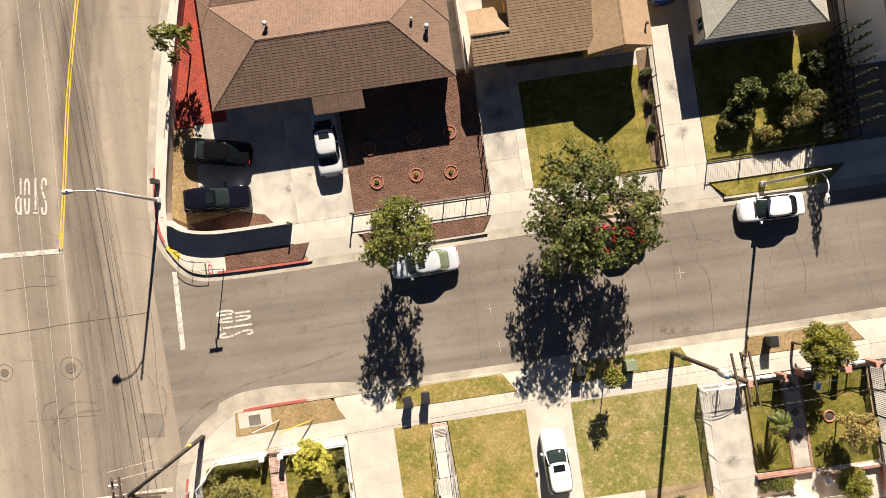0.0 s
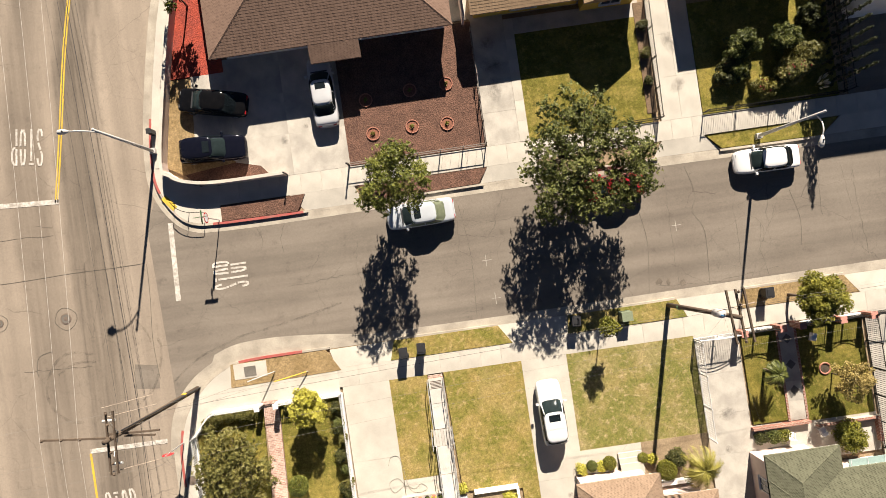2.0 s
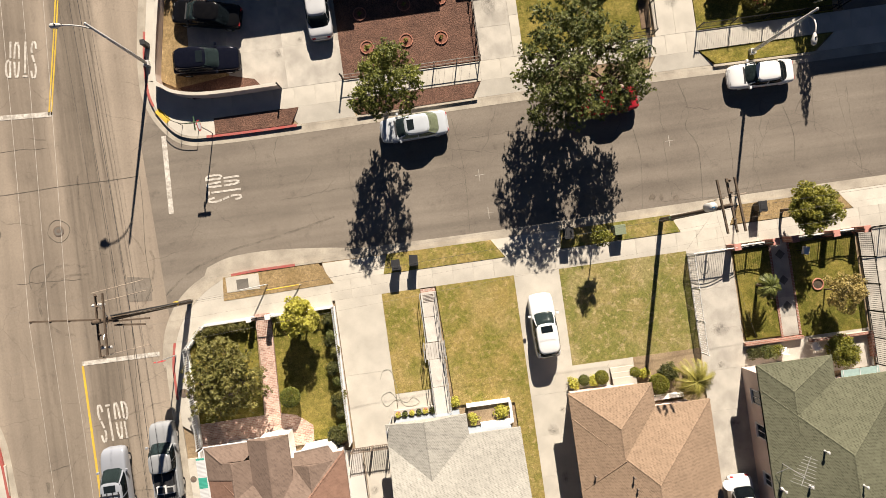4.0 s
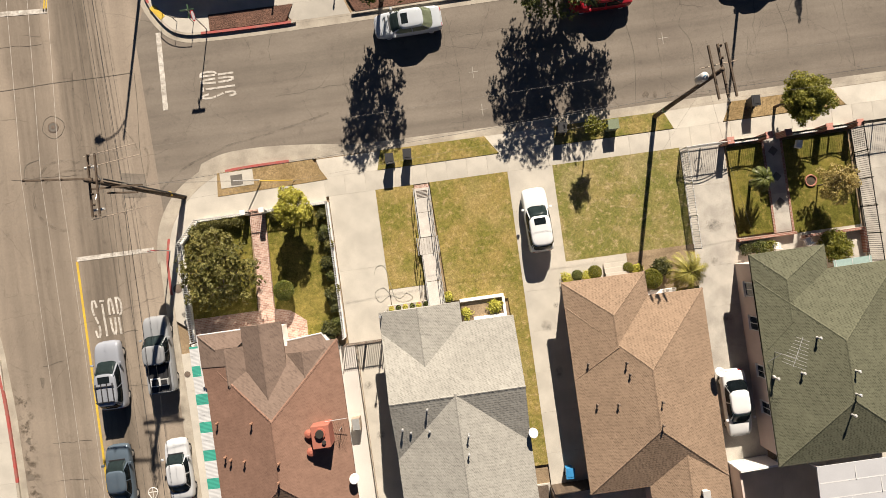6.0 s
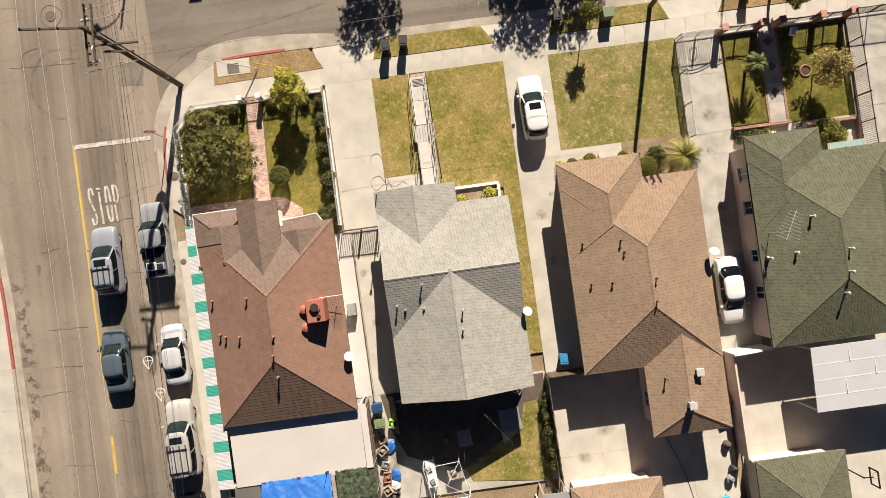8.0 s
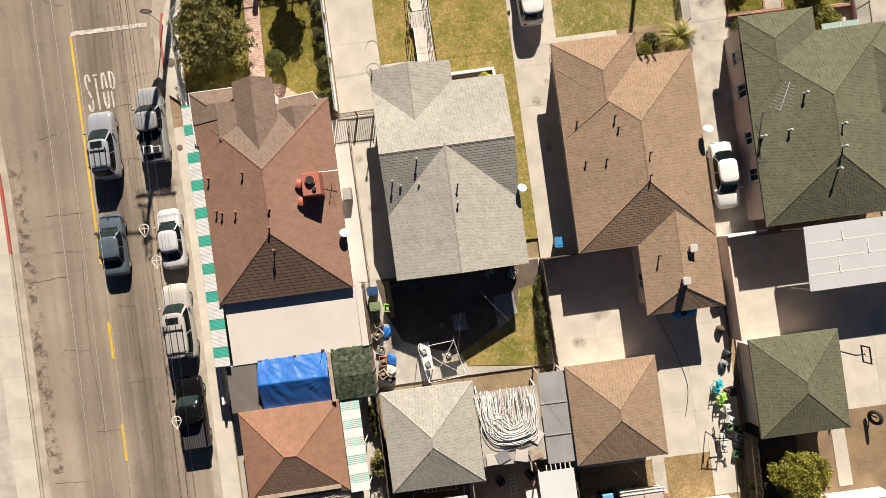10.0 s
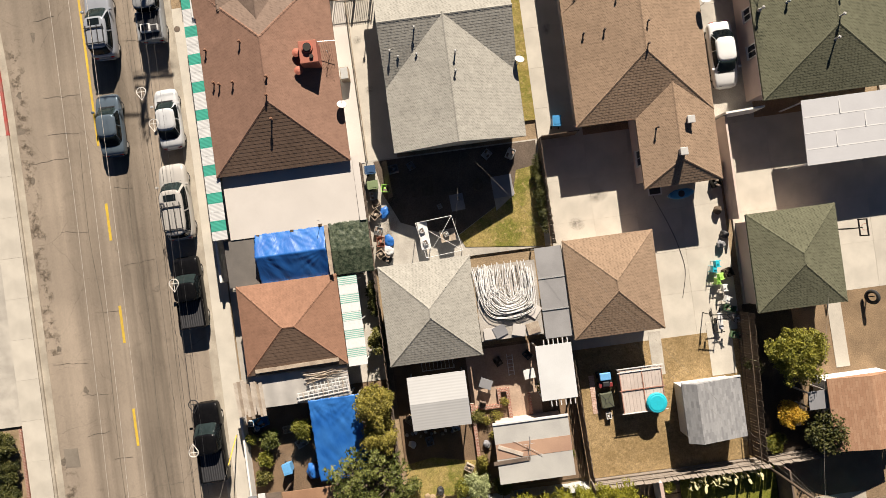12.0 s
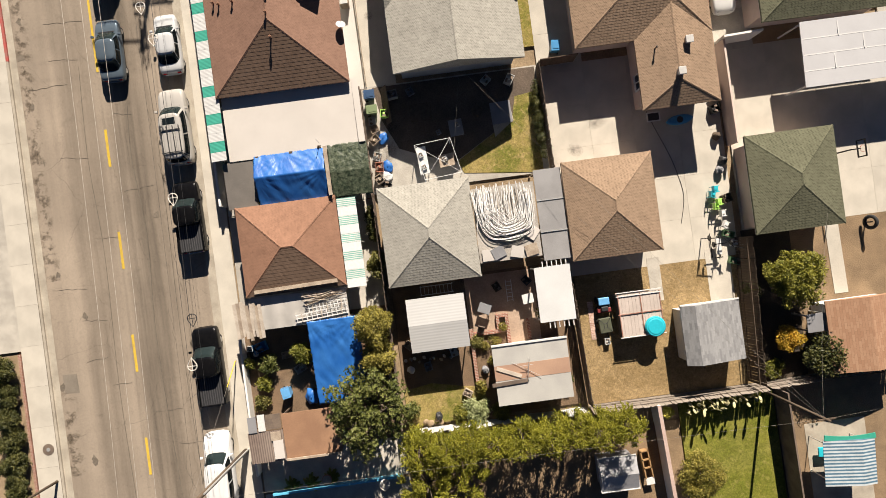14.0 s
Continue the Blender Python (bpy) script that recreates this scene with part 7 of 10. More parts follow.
street_lamp("pale steel street lamp with a curved arm", -20.21, 6.67, 7.6, -1.75, 0.12, 7.6)
street_lamp("pale steel street lamp with a curved arm", 23.8, 1.37, 7.65, -0.35, -1.7, 7.5)


def timber(p0, p1, w, h):
    """A squared beam between two points."""
    p0, p1 = Vector(p0), Vector(p1)
    d = (p1 - p0).normalized()
    s = d.cross(Vector((0, 0, 1))).normalized() * w / 2
    u = s.cross(d).normalized() * h / 2
    bm = bmesh.new()
    v = [bm.verts.new(p + a * s + b * u) for p in (p0, p1) for a, b in ((-1, -1), (1, -1), (1, 1), (-1, 1))]
    for f in ((0, 1, 2, 3), (7, 6, 5, 4), (0, 4, 5, 1), (1, 5, 6, 2), (2, 6, 7, 3), (3, 7, 4, 0)):
        bm.faces.new([v[i] for i in f])
    bmesh.ops.recalc_face_normals(bm, faces=bm.faces[:])
    return bm


def insulator(t, x, y, z, mat=None):
    part("insulator", rod([(x, y, z), (x, y, z + 0.06), (x, y, z + 0.12), (x, y, z + 0.2)], [0.035, 0.085, 0.06, 0.03], 10), mat or M_WOOD, t, "brown ceramic insulator")


def utility_pole(label, x, y, h, r=0.17, lean=(0, 0)):
    t = thing("utility_pole", label, "utility pole", pose(x, y, 0), "utility poles")
    part("pole", rod([(0, 0, -0.2), (lean[0] * 0.5, lean[1] * 0.5, h * 0.5), (lean[0], lean[1], h)], [r, r * 0.88, r * 0.75], 12), M_WOOD, t, "", True)
    return t


SW = utility_pole("tall weathered wooden utility pole with crossarms", -19.57, -11.0, 11.6, 0.17, (-0.15, -0.2))
part("crossarm", timber((0.0, -0.1, 11.2), (-3.8, 0.3, 11.2), 0.1, 0.12), M_WOOD, SW)
for dx in (-3.65, -2.6, -1.6):
    insulator(SW, dx, -0.1 - dx * 0.105, 11.25)
for dx in (-0.32, 0.08):
    part("crossarm", timber((dx + 0.1, 1.3, 11.0), (dx - 0.05, -2.15, 11.0), 0.08, 0.12), M_WOOD, SW)
for dy in (1.2, 0.6, -0.9, -1.5, -2.1):
    insulator(SW, -0.12, dy, 11.06)
part("crossarm", timber((-1.25, -0.3, 9.4), (1.75, -0.45, 9.4), 0.1, 0.13), M_WOOD, SW)
part("crossarm", timber((-0.5, -0.58, 9.0), (1.25, -0.78, 9.0), 0.1, 0.12), M_WOOD, SW)
for dy, dx in ((0.7, -0.8), (-1.7, -0.7)):
    part("cut_out", rod([(dx, dy, 10.4), (dx + 0.75, dy, 10.5)], 0.075, 8), M_LAMP, SW, "pale fuse cut-out")
for s in (0.75, -1.2):
    part("brace", rod([(-0.05, -0.1, 10.3), (-0.12, s, 10.95)], 0.025, 5), M_STEEL, SW)
for k, (dy, z) in enumerate(((1.5, 10.2), (0.9, 10.0), (-2.1, 10.3))):
    part("guard_arm", rod([(-0.9, dy - 0.1, z), (2.1, dy + 0.25, z)], 0.022, 5), M_PLANKS, SW, "pale fibreglass standoff")
part("conduit", rod([(0.2, 0.05, -0.1), (0.15, 0.03, 6.0), (0.05, 0, 10.2)], 0.05, 8), M_BLACKP, SW, "dark riser conduit")
part("marker_band", rod([(0, 0, 2.0), (0, 0, 2.25)], 0.18, 12), M_YELP, SW, "yellow marker band")

EP = utility_pole("wooden utility pole with three crossarms and a transformer", 15.48, -9.92, 10.4, 0.17, (0.1, 0.2))
for dx in (-0.45, 0.05, 0.5):
    part("crossarm", timber((dx + 0.15, 1.75, 10.0 + 0.12 * dx), (dx + 0.35, -1.35, 10.0 + 0.12 * dx), 0.1, 0.13), M_WOOD, EP)
for dy in (1.6, 0.9, -0.6, -1.2):
    insulator(EP, 0.3, dy, 10.1)
part("transformer", rod([(-0.25, 0.3, 8.1), (-0.25, 0.3, 8.15), (-0.25, 0.3, 8.95), (-0.25, 0.3, 9.05)], [0.2, 0.26, 0.26, 0.18], 14), M_LAMP, EP, "pale grey transformer can", True)
part("bushing", disc(-0.35, 0.25, 9.05, 9.3, 0.04, 8), M_BLUEP, EP)
part("standoff", rod([(-0.8, 0.6, 9.6), (1.4, 0.8, 9.6)], 0.03, 6), M_PLANKS, EP)
part("marker_band", rod([(0, 0, 1.9), (0, 0, 2.15)], 0.18, 12), M_GREENP, EP, "green marker band")

P3 = utility_pole("dark wooden utility pole beside the white van", -20.72, -60.7, 11.0, 0.17)
part("crossarm", timber((0.1, 0, 10.4), (-3.6, 0.2, 10.4), 0.1, 0.13), M_WOOD, P3)
for dx in (-3.4, -2.3, -1.3):
    insulator(P3, dx, 0.1, 10.45)
part("conduit", rod([(0.22, 0.1, -0.1), (0.2, 0.1, 8.0)], 0.06, 8), M_STEEL, P3, "grey riser conduit")
P4 = utility_pole("pale steel lamp post on the far pavement", -34.75, -61.1, 7.6, 0.1)
part("arm", rod([(0, 0, 7.4), (0.9, -0.5, 7.9), (1.9, -1.0, 8.0)], 0.05, 8), M_LAMP, P4, "", True)
PB = utility_pole("thin wooden pole in the back yards", 17.45, -61.3, 7.6, 0.11, (0.0, -0.1))
part("crossarm", timber((-0.5, -0.1, 7.2), (0.6, -0.1, 7.2), 0.08, 0.1), M_WOOD, PB)


def wire(label, p, q, sag=0.5, r=0.016, mat=None):
    p, q = Vector(p), Vector(q)
    pts = []
    for k in range(17):
        t = k / 16
        c = p.lerp(q, t)
        c.z -= sag * 4 * t * (1 - t)
        pts.append(c)
    ob = part("wire", rod(pts, r, 5), mat or M_WIRE)
    return tagged(ob, label, "wire", "overhead wires")


M_WIREP = plain("bright_aluminium_cable", (0.55, 0.5, 0.44), 0.5, 0.2)
TOPS = [(-23.22, -10.72), (-22.17, -10.83), (-21.17, -10.93)]
P3T = [(-24.1, -60.6), (-23.0, -60.6), (-22.0, -60.6)]
NT = [(-22.2, 40.0), (-20.7, 40.0), (-19.3, 40.0)]
for (a, b), (c, d), (e, f) in zip(TOPS, P3T, NT):
    wire("bright overhead conductor along the wide street", (a, b, 11.45), (c, d, 10.65), 0.45, 0.009, M_WIREP)
    wire("bright overhead conductor along the wide street", (a, b, 11.45), (e, f, 10.8), 0.4, 0.009, M_WIREP)
    wire("bright overhead conductor along the wide street", (c, d, 10.65), (c + 0.4, d - 45, 10.6), 0.45, 0.009, M_WIREP)
for dy, z in ((1.2, 11.2), (-0.9, 11.2), (-2.1, 11.2)):
    wire("thin overhead conductor along the side street", (-19.7, -11 + dy, z), (15.8, -9.9 + dy * 0.7, 10.3), 0.5, 0.0045, M_WIRE)
    wire("thin overhead conductor along the side street", (-19.7, -11 + dy, z), (-60, -13.5 + dy, 11), 0.5, 0.0045, M_WIRE)
    wire("thin overhead conductor along the side street", (15.8, -9.9 + dy * 0.7, 10.3), (58, -9.5 + dy * 0.7, 10.4), 0.6, 0.0045, M_WIRE)
for x0, x1, z, r in ((-21.15, -21.35, 6.2, 0.011), (-20.6, -20.98, 6.2, 0.016), (-20.25, -20.7, 5.8, 0.008), (-21.4, -21.6, 7.0, 0.006)):
    wire("dark communication cable along the wide street", (x0, -11.2, z), (x1, -60.6, z), 0.35, r, M_BLACKP)
    wire("dark communication cable along the wide street", (x0, -11.2, z), (x0 - 2.4, 42, z), 0.5, r, M_BLACKP)
M_LOOPW = plain("white_plastic_loop", (0.6, 0.57, 0.52), 0.5)
for x, y, m in ((-21.45, -30.1, M_LOOPW), (-20.93, -32.2, M_LOOPW), (-21.0, -42.45, M_LOOPW), (-20.75, -50.2, M_BLACKP), (-21.1, -53.2, M_LOOPW)):
    lp = thing("cable_loop", "teardrop-shaped plastic cable storage loop on a cable", "cable loop", pose(x, y, 6.2 - 1.4 * (y + 11.2) * (y + 60.6) / -49.4 ** 2, 0, 0, 180 if y < -52 else 0), "cable loops")
    part("ring", rod([(0.3 * math.cos(q * 0.3927), 0.28 * math.sin(q * 0.3927), 0) for q in range(-1, 10)] + [(0, -0.55, 0), (0.3 * math.cos(-0.3927), 0.28 * math.sin(-0.3927), 0)], 0.03, 6), m, lp)
    part("crossbar", rod([(-0.29, 0, 0), (0.29, 0, 0)], 0.022, 6), m, lp)
    part("spine", rod([(0, 0.28, 0.0), (0, -0.55, 0.0)], 0.02, 6), m, lp)
wire("dark communication cable along the side street", (-19.6, -11.0, 6.4), (15.5, -9.9, 6.2), 0.4, 0.009, M_BLACKP)
wire("dark communication cable along the side street", (15.5, -9.9, 6.2), (58, -9.6, 6.2), 0.4, 0.009, M_BLACKP)
for (x, y, z), (a, b, c) in (((15.5, -9.9, 8.6), (20.3, -22.2, 3.3)), ((15.5, -9.9, 8.4), (7.2, -21.6, 3.2)), ((-19.6, -11, 8.2), (-17.9, -21.6, 3.1)), ((17.45, -61.4, 7.2), (-1.5, -36.0, 3.1)), ((17.45, -61.4, 7.2), (-20.6, -60.8, 8.6)), ((17.45, -61.4, 7.2), (40, -60.5, 7.2)), ((17.45, -61.4, 7.0), (22.0, -49.0, 3.0)), ((17.45, -61.4, 7.0), (5.0, -47.0, 3.1)), ((-2.9, -42.0, 3.0), (-1.6, -35.5, 3.0))):
    wire("thin service drop wire to a house", (x, y, z), (a, b, c), 0.35, 0.005, M_WIRE)

for ax, ay in ((-11.25, -10.9), (-13.65, -10.55)):
    gw = thing("guy_wire", "steel guy wire with a yellow guard", "guy wire")
    a, b = Vector((ax, ay, 0.0)), Vector((-19.6, -11.1, 8.9))
    part("cable", rod([a, b], 0.007, 5), M_WIRE, gw)
    part("guard", rod([a.lerp(b, 0.02), a.lerp(b, 0.24)], 0.04, 8), M_YELP if ax > -12 else M_LAMP, gw, "plastic guard sleeve")
    part("anchor", rod([a - Vector((0, 0, 0.1)), a.lerp(b, 0.03)], 0.025, 6), M_STEEL, gw)

gw = thing("guy_wire", "steel guy wire with a yellow guard", "guy wire")
a, b = Vector((-20.55, -53.9, 0.0)), Vector((-20.75, -60.5, 9.2))
part("cable", rod([a, b], 0.007, 5), M_WIRE, gw)
part("guard", rod([a.lerp(b, 0.02), a.lerp(b, 0.24)], 0.04, 8), M_YELP, gw, "yellow plastic guard sleeve")
part("anchor", rod([a - Vector((0, 0, 0.1)), a.lerp(b, 0.03)], 0.025, 6), M_STEEL, gw)

# ---------------------------------------------------------------- fences, walls, gates


def arches(x0, x1, y, z, dip, mat, parent):
    """Pairs of sagging top rails between two pillars."""
    for dz in (0.0, -0.13):
        part("arched_rail", rod([(x0 + (x1 - x0) * k / 12, y, z + dz - dip * math.sin(math.pi * k / 12)) for k in range(13)], 0.022, 6), mat, parent)


def iron_fence(label, pts, h=1.1, mat=None, step=0.17, post=2.4, name="fence", w=0.012, base=0.0, z0=0.0):
    """Posts, two rails and pickets along a line of points."""
    mat = mat or M_IRON
    top = thing(name, label, "fence")
    picket = post_ob = None
    for (x0, y0), (x1, y1) in zip(pts, pts[1:]):
        L = math.hypot(x1 - x0, y1 - y0)
        a = math.degrees(math.atan2(y1 - y0, x1 - x0))
        for z in (0.14, h - 0.1):
            r = part("rail", boxes((0, -0.02, -0.02, L, 0.02, 0.02)), mat, top)
            r.matrix_basis = pose(x0, y0, z0 + z, 0, 0, a)
        if base:
            b = part("plinth", boxes((0, -0.09, -0.1, L, 0.09, base)), M_WHITE, top, "low white block base")
            b.matrix_basis = pose(x0, y0, z0, 0, 0, a)
        n = max(1, round(L / post))
        for i in range(n + 1):
            m = pose(x0 + (x1 - x0) * i / n, y0 + (y1 - y0) * i / n, z0)
            if post_ob is None:
                post_ob = part("post", boxes((-0.035, -0.035, -0.1, 0.035, 0.035, h + 0.05)), mat, top)
                post_ob.matrix_basis = m
            else:
                again("post", post_ob, m, top)
        n = int(L / step)
        for i in range(1, n):
            m = pose(x0 + (x1 - x0) * i / n, y0 + (y1 - y0) * i / n, z0, 0, 0, a)
            if picket is None:
                picket = part("picket", boxes((-w, -w, 0.06, w, w, h)), mat, top)
                picket.matrix_basis = m
            else:
                again("picket", picket, m, top)
    return top


def wall_line(name, label, pts, h, thick, mat, category="wall", cap=None, z0=-0.1):
    t = thing(name, label, category)
    part("body", strip(pts, -thick / 2, thick / 2, z0, h), mat, t)
    if cap:
        part("coping", strip(pts, -thick / 2 - 0.03, thick / 2 + 0.03, h, h + 0.06), cap, t, "pale coping")
    return t


def board_fence(label, p0, p1, h=1.7, mat=None, board=0.17, lean=0.0):
    """Upright boards with small gaps, on two rails."""
    mat = mat or M_FENCEW
    t = thing("board_fence", label, "fence")
    x0, y0 = p0
    L = math.hypot(p1[0] - x0, p1[1] - y0)
    a = math.degrees(math.atan2(p1[1] - y0, p1[0] - x0))
    base = Matrix.Translation((x0, y0, 0)) @ pose(0, 0, 0, 0, 0, a)
    for z in (0.4, h - 0.35):
        r = part("rail", boxes((0, 0.015, z - 0.04, L, 0.06, z + 0.04)), mat, t)
        r.matrix_basis = base
    first = None
    n = int(L / board)
    g = random.Random(int(L * 100 + x0 * 7))
    for i in range(n):
        m = base @ pose((i + 0.5) * L / n, 0, g.uniform(-0.05, 0.04), lean + g.uniform(-1.5, 1.5), g.uniform(-1, 1), 0)
        if first is None:
            first = part("board", boxes((-board * 0.46, -0.012, -0.05, board * 0.46, 0.012, h)), mat, t)
            first.matrix_basis = m
        else:
            again("board", first, m, t)
    return t


wall_line("garden_wall", "low beige garden wall round the corner yard", smooth_line([(-15.2, 25.0), (-17.2, 17.0), (-18.4, 11.5), (-19.45, 5.6), (-18.95, 4.55), (-17.8, 3.95), (-15.6, 3.62), (-10.75, 3.6)], 4), 0.95, 0.17, M_PINK, "wall", M_CONC)
iron_fence("thin wire fence in front of the mulch yard", [(-6.15, 3.62), (3.95, 3.62), (4.0, 12.1)], 0.95, M_WIRE, 0.6, 1.7, w=0.006)
for x in (-10.75, -6.2):
    p = thing("gate_post", "dark gate post at the driveway", "gate post", pose(x, 3.55, 0))
    part("post", disc(0, 0, -0.1, 1.25, 0.05, 8), M_IRON, p)
    part("cap", disc(0, 0, 1.25, 1.32, 0.07, 8), M_IRON, p)
iron_fence("black iron fence beside the yellow house", [(16.78, 3.65), (16.95, 12.4)], 1.15, None, 0.17, 2.2)
iron_fence("black iron fence in front of the yellow house's corner", [(13.6, 3.62), (16.78, 3.65)], 1.1, None, 0.17, 2.2)
iron_fence("black iron fence in front of the white house", [(20.1, 3.65), (30.0, 3.65)], 1.15, None, 0.17, 2.2)
iron_fence("black iron fence along the cypress row", [(30.6, 3.7), (30.8, 14)], 1.4, None, 0.2, 2.2)
wall_line("property_wall", "pale wall between two northern yards", [(3.55, 12.6), (3.4, 24)], 1.7, 0.15, M_PINK)
# white fence of the red house
FH1 = [(-20.05, -21.6), (-20.1, -14.45), (-18.65, -12.9), (-15.05, -12.87)]
iron_fence("white picket fence on a low block base", FH1, 1.05, M_TRIM, 0.16, 2.0, w=0.02, base=0.28)
iron_fence("white picket fence on a low block base", [(-13.7, -12.87), (-9.15, -12.85), (-9.2, -22.8)], 1.05, M_TRIM, 0.16, 2.0, w=0.02, base=0.28)
for x in (-15.05, -13.7):
    p = thing("gate_pillar", "white block gate pillar beside the brick walk", "pillar", pose(x, -12.87, 0))
    part("shaft", boxes((-0.14, -0.14, -0.1, 0.14, 0.14, 1.15)), M_WHITE, p)
    part("cap", soft_box(-0.19, -0.19, 1.15, 0.19, 0.19, 1.25, 0.02), M_WHITE, p)
iron_fence("black iron garden gate between the white pillars", [(-14.85, -12.87), (-13.9, -12.87)], 1.05, None, 0.14, 0.95, "garden_gate")
iron_fence("dark lattice gate across the side path", [(-9.15, -23.3), (-6.3, -23.3)], 1.25, M_FENCEW, 0.13, 1.5, "side_gate", 0.02)
board_fence("low dark picket edging beside the side path", (-8.45, -23.5), (-8.4, -35.4), 0.12, M_PLANKS, 0.3)
# tan and green house
GATE = iron_fence("white sliding driveway gate with a scroll emblem", [(16.95, -12.62), (20.0, -12.62)], 1.35, M_TRIM, 0.13, 1.5, "driveway_gate", 0.014)
e = part("emblem", rod([(1.5 + 0.3 * math.cos(k / 12 * 6.283), 0, 0.75 + 0.3 * math.sin(k / 12 * 6.283)) for k in range(13)], 0.025, 5), M_TRIM, GATE, "white scroll emblem")
e.matrix_basis = pose(16.95, -12.62, 0)
for z in (1.3, 1.16):
    r = part("arched_rail", rod([(3.05 * k / 12, 0, z + 0.3 * math.sin(math.pi * k / 12)) for k in range(13)], 0.025, 6), M_TRIM, GATE)
    r.matrix_basis = pose(16.95, -12.62, 0)
for i in range(3):
    d = thing("inlaid_diamond", "dark slate diamond inlaid in the garden walk", "inlay", pose(23.72, -13.6 - i * 1.9, 0.03, 0, 0, 45), "walk inlays")
    part("slate", boxes((-0.26, -0.26, -0.02, 0.26, 0.26, 0.012)), M_PATCH, d)
iron_fence("white picket fence along the driveway", [(17.0, -12.8), (16.98, -19.9)], 1.4, M_TRIM, 0.17, 2.3, w=0.012)
FF = iron_fence("black iron front fence on a white base", [(20.2, -12.62), (22.75, -12.6)], 1.25, None, 0.13, 1.3, base=0.3)
arches(20.3, 22.65, -12.6, 1.42, 0.2, M_IRON, FF)
FF = iron_fence("black iron front fence on a white base", [(24.3, -12.6), (29.35, -12.55)], 1.25, None, 0.13, 1.3, base=0.3)
arches(24.4, 27.0, -12.6, 1.42, 0.2, M_IRON, FF)
arches(27.4, 29.2, -12.57, 1.42, 0.2, M_IRON, FF)
for x in (20.1, 22.85, 24.25, 27.2, 29.4):
    p = thing("brick_pillar", "red brick fence pillar with a flat cap", "pillar", pose(x, -12.58, 0), "brick fence pillars")
    part("shaft", boxes((-0.2, -0.2, -0.1, 0.2, 0.2, 1.3)), M_WALLBRICK, p)
    part("cap", soft_box(-0.25, -0.25, 1.3, 0.25, 0.25, 1.38, 0.02), surf("pink_stone", (0.5, 0.25, 0.2), (0.42, 0.2, 0.16)), p, "pink stone cap")
iron_fence("tall black iron fence beside the far driveway", [(29.5, -12.6), (29.6, -22.5)], 1.6, None, 0.15, 2.2)
iron_fence("black iron gate of the far driveway", [(29.6, -12.55), (33, -12.55)], 1.5, None, 0.15, 1.7, "driveway_gate")
for pts in ([(20.15, -19.75), (24.4, -19.75)], [(24.9, -20.1), (29.3, -20.1), (29.3, -21.9)]):
    wall_line("brick_planter_wall", "low red brick planter wall", pts, 0.4, 0.2, M_WALLBRICK)
# street wall of the red house and the yards behind it
wall_line("street_wall", "white street wall along the pavement", [(-19.82, -21.7), (-19.8, -42.8)], 1.2, 0.15, M_WHITE)
wall_line("street_wall", "pale low wall along the pavement", [(-19.8, -51.4), (-19.8, -62.4)], 0.9, 0.14, M_WHITE)
M_GREYB = surf("grey_weathered_planks", (0.25, 0.215, 0.18), (0.17, 0.14, 0.115), 1.2, 18, 0.25, 0.9, bump=0.3)
board_fence("grey board fence between two rear yards", (-8.85, -35.6), (-9.0, -60.4), 1.6)
board_fence("grey board fence beside the rear lawn", (4.12, -35.6), (4.2, -43.2), 1.6)
board_fence("grey board fence between two rear yards", (4.35, -50.2), (4.7, -60.6), 1.6, None, 0.2)
board_fence("wide leaning board fence of dark planks", (16.95, -49.9), (16.5, -60.5), 2.0, M_WOOD, 0.2, -9)
board_fence("weathered plank back fence", (4.7, -60.75), (17.4, -60.75), 1.4, M_GREYB, 0.16, 12)
board_fence("weathered plank back fence", (17.5, -60.75), (27.0, -60.4), 1.4, M_GREYB, 0.16, 8)
g = random.Random(18)
for k in range(34):
    s = thing("metal_sheet", "white corrugated sheet leaning on the back fence", "metal sheet", pose(-8.6 + k * 0.388, -60.8 + g.uniform(-0.03, 0.03), 0, 4 + g.uniform(-4, 5), g.uniform(-3, 3), g.uniform(-3, 3)), "fence sheets")
    part("sheet", boxes((-0.19, -0.01, 0, 0.19, 0.01, 1.15 + g.uniform(-0.1, 0.15))), M_PANELW, s)
    part("rib", boxes((-0.1, 0.01, 0.02, -0.06, 0.03, 1.1), (0.06, 0.01, 0.02, 0.1, 0.03, 1.1)), M_PANELW, s)
wall_line("yard_wall", "pink-topped wall between the back yards", [(9.3, -61.0), (9.9, -75)], 1.5, 0.2, M_WHITE, "wall", surf("pink_coping", (0.5, 0.38, 0.33), (0.42, 0.31, 0.27)))
wall_line("yard_wall", "dark board wall beside the bright lawn", [(18.3, -61.2), (18.5, -75)], 1.9, 0.12, M_FENCEW)
wall_line("court_wall", "pale pink wall between the courts", [(17.35, -35.8), (17.4, -43.2)], 1.5, 0.14, M_PINK)
wall_line("gate_wall", "white beam wall across the driveway's end", [(17.2, -35.7), (20.0, -35.6)], 1.9, 0.14, M_WHITE)
wall_line("gate_wall", "dark gate between house and fence", [(4.2, -35.55), (6.9, -35.5)], 1.7, 0.06, M_WOOD)

# ---------------------------------------------------------------- covers, sheds and awnings behind the houses


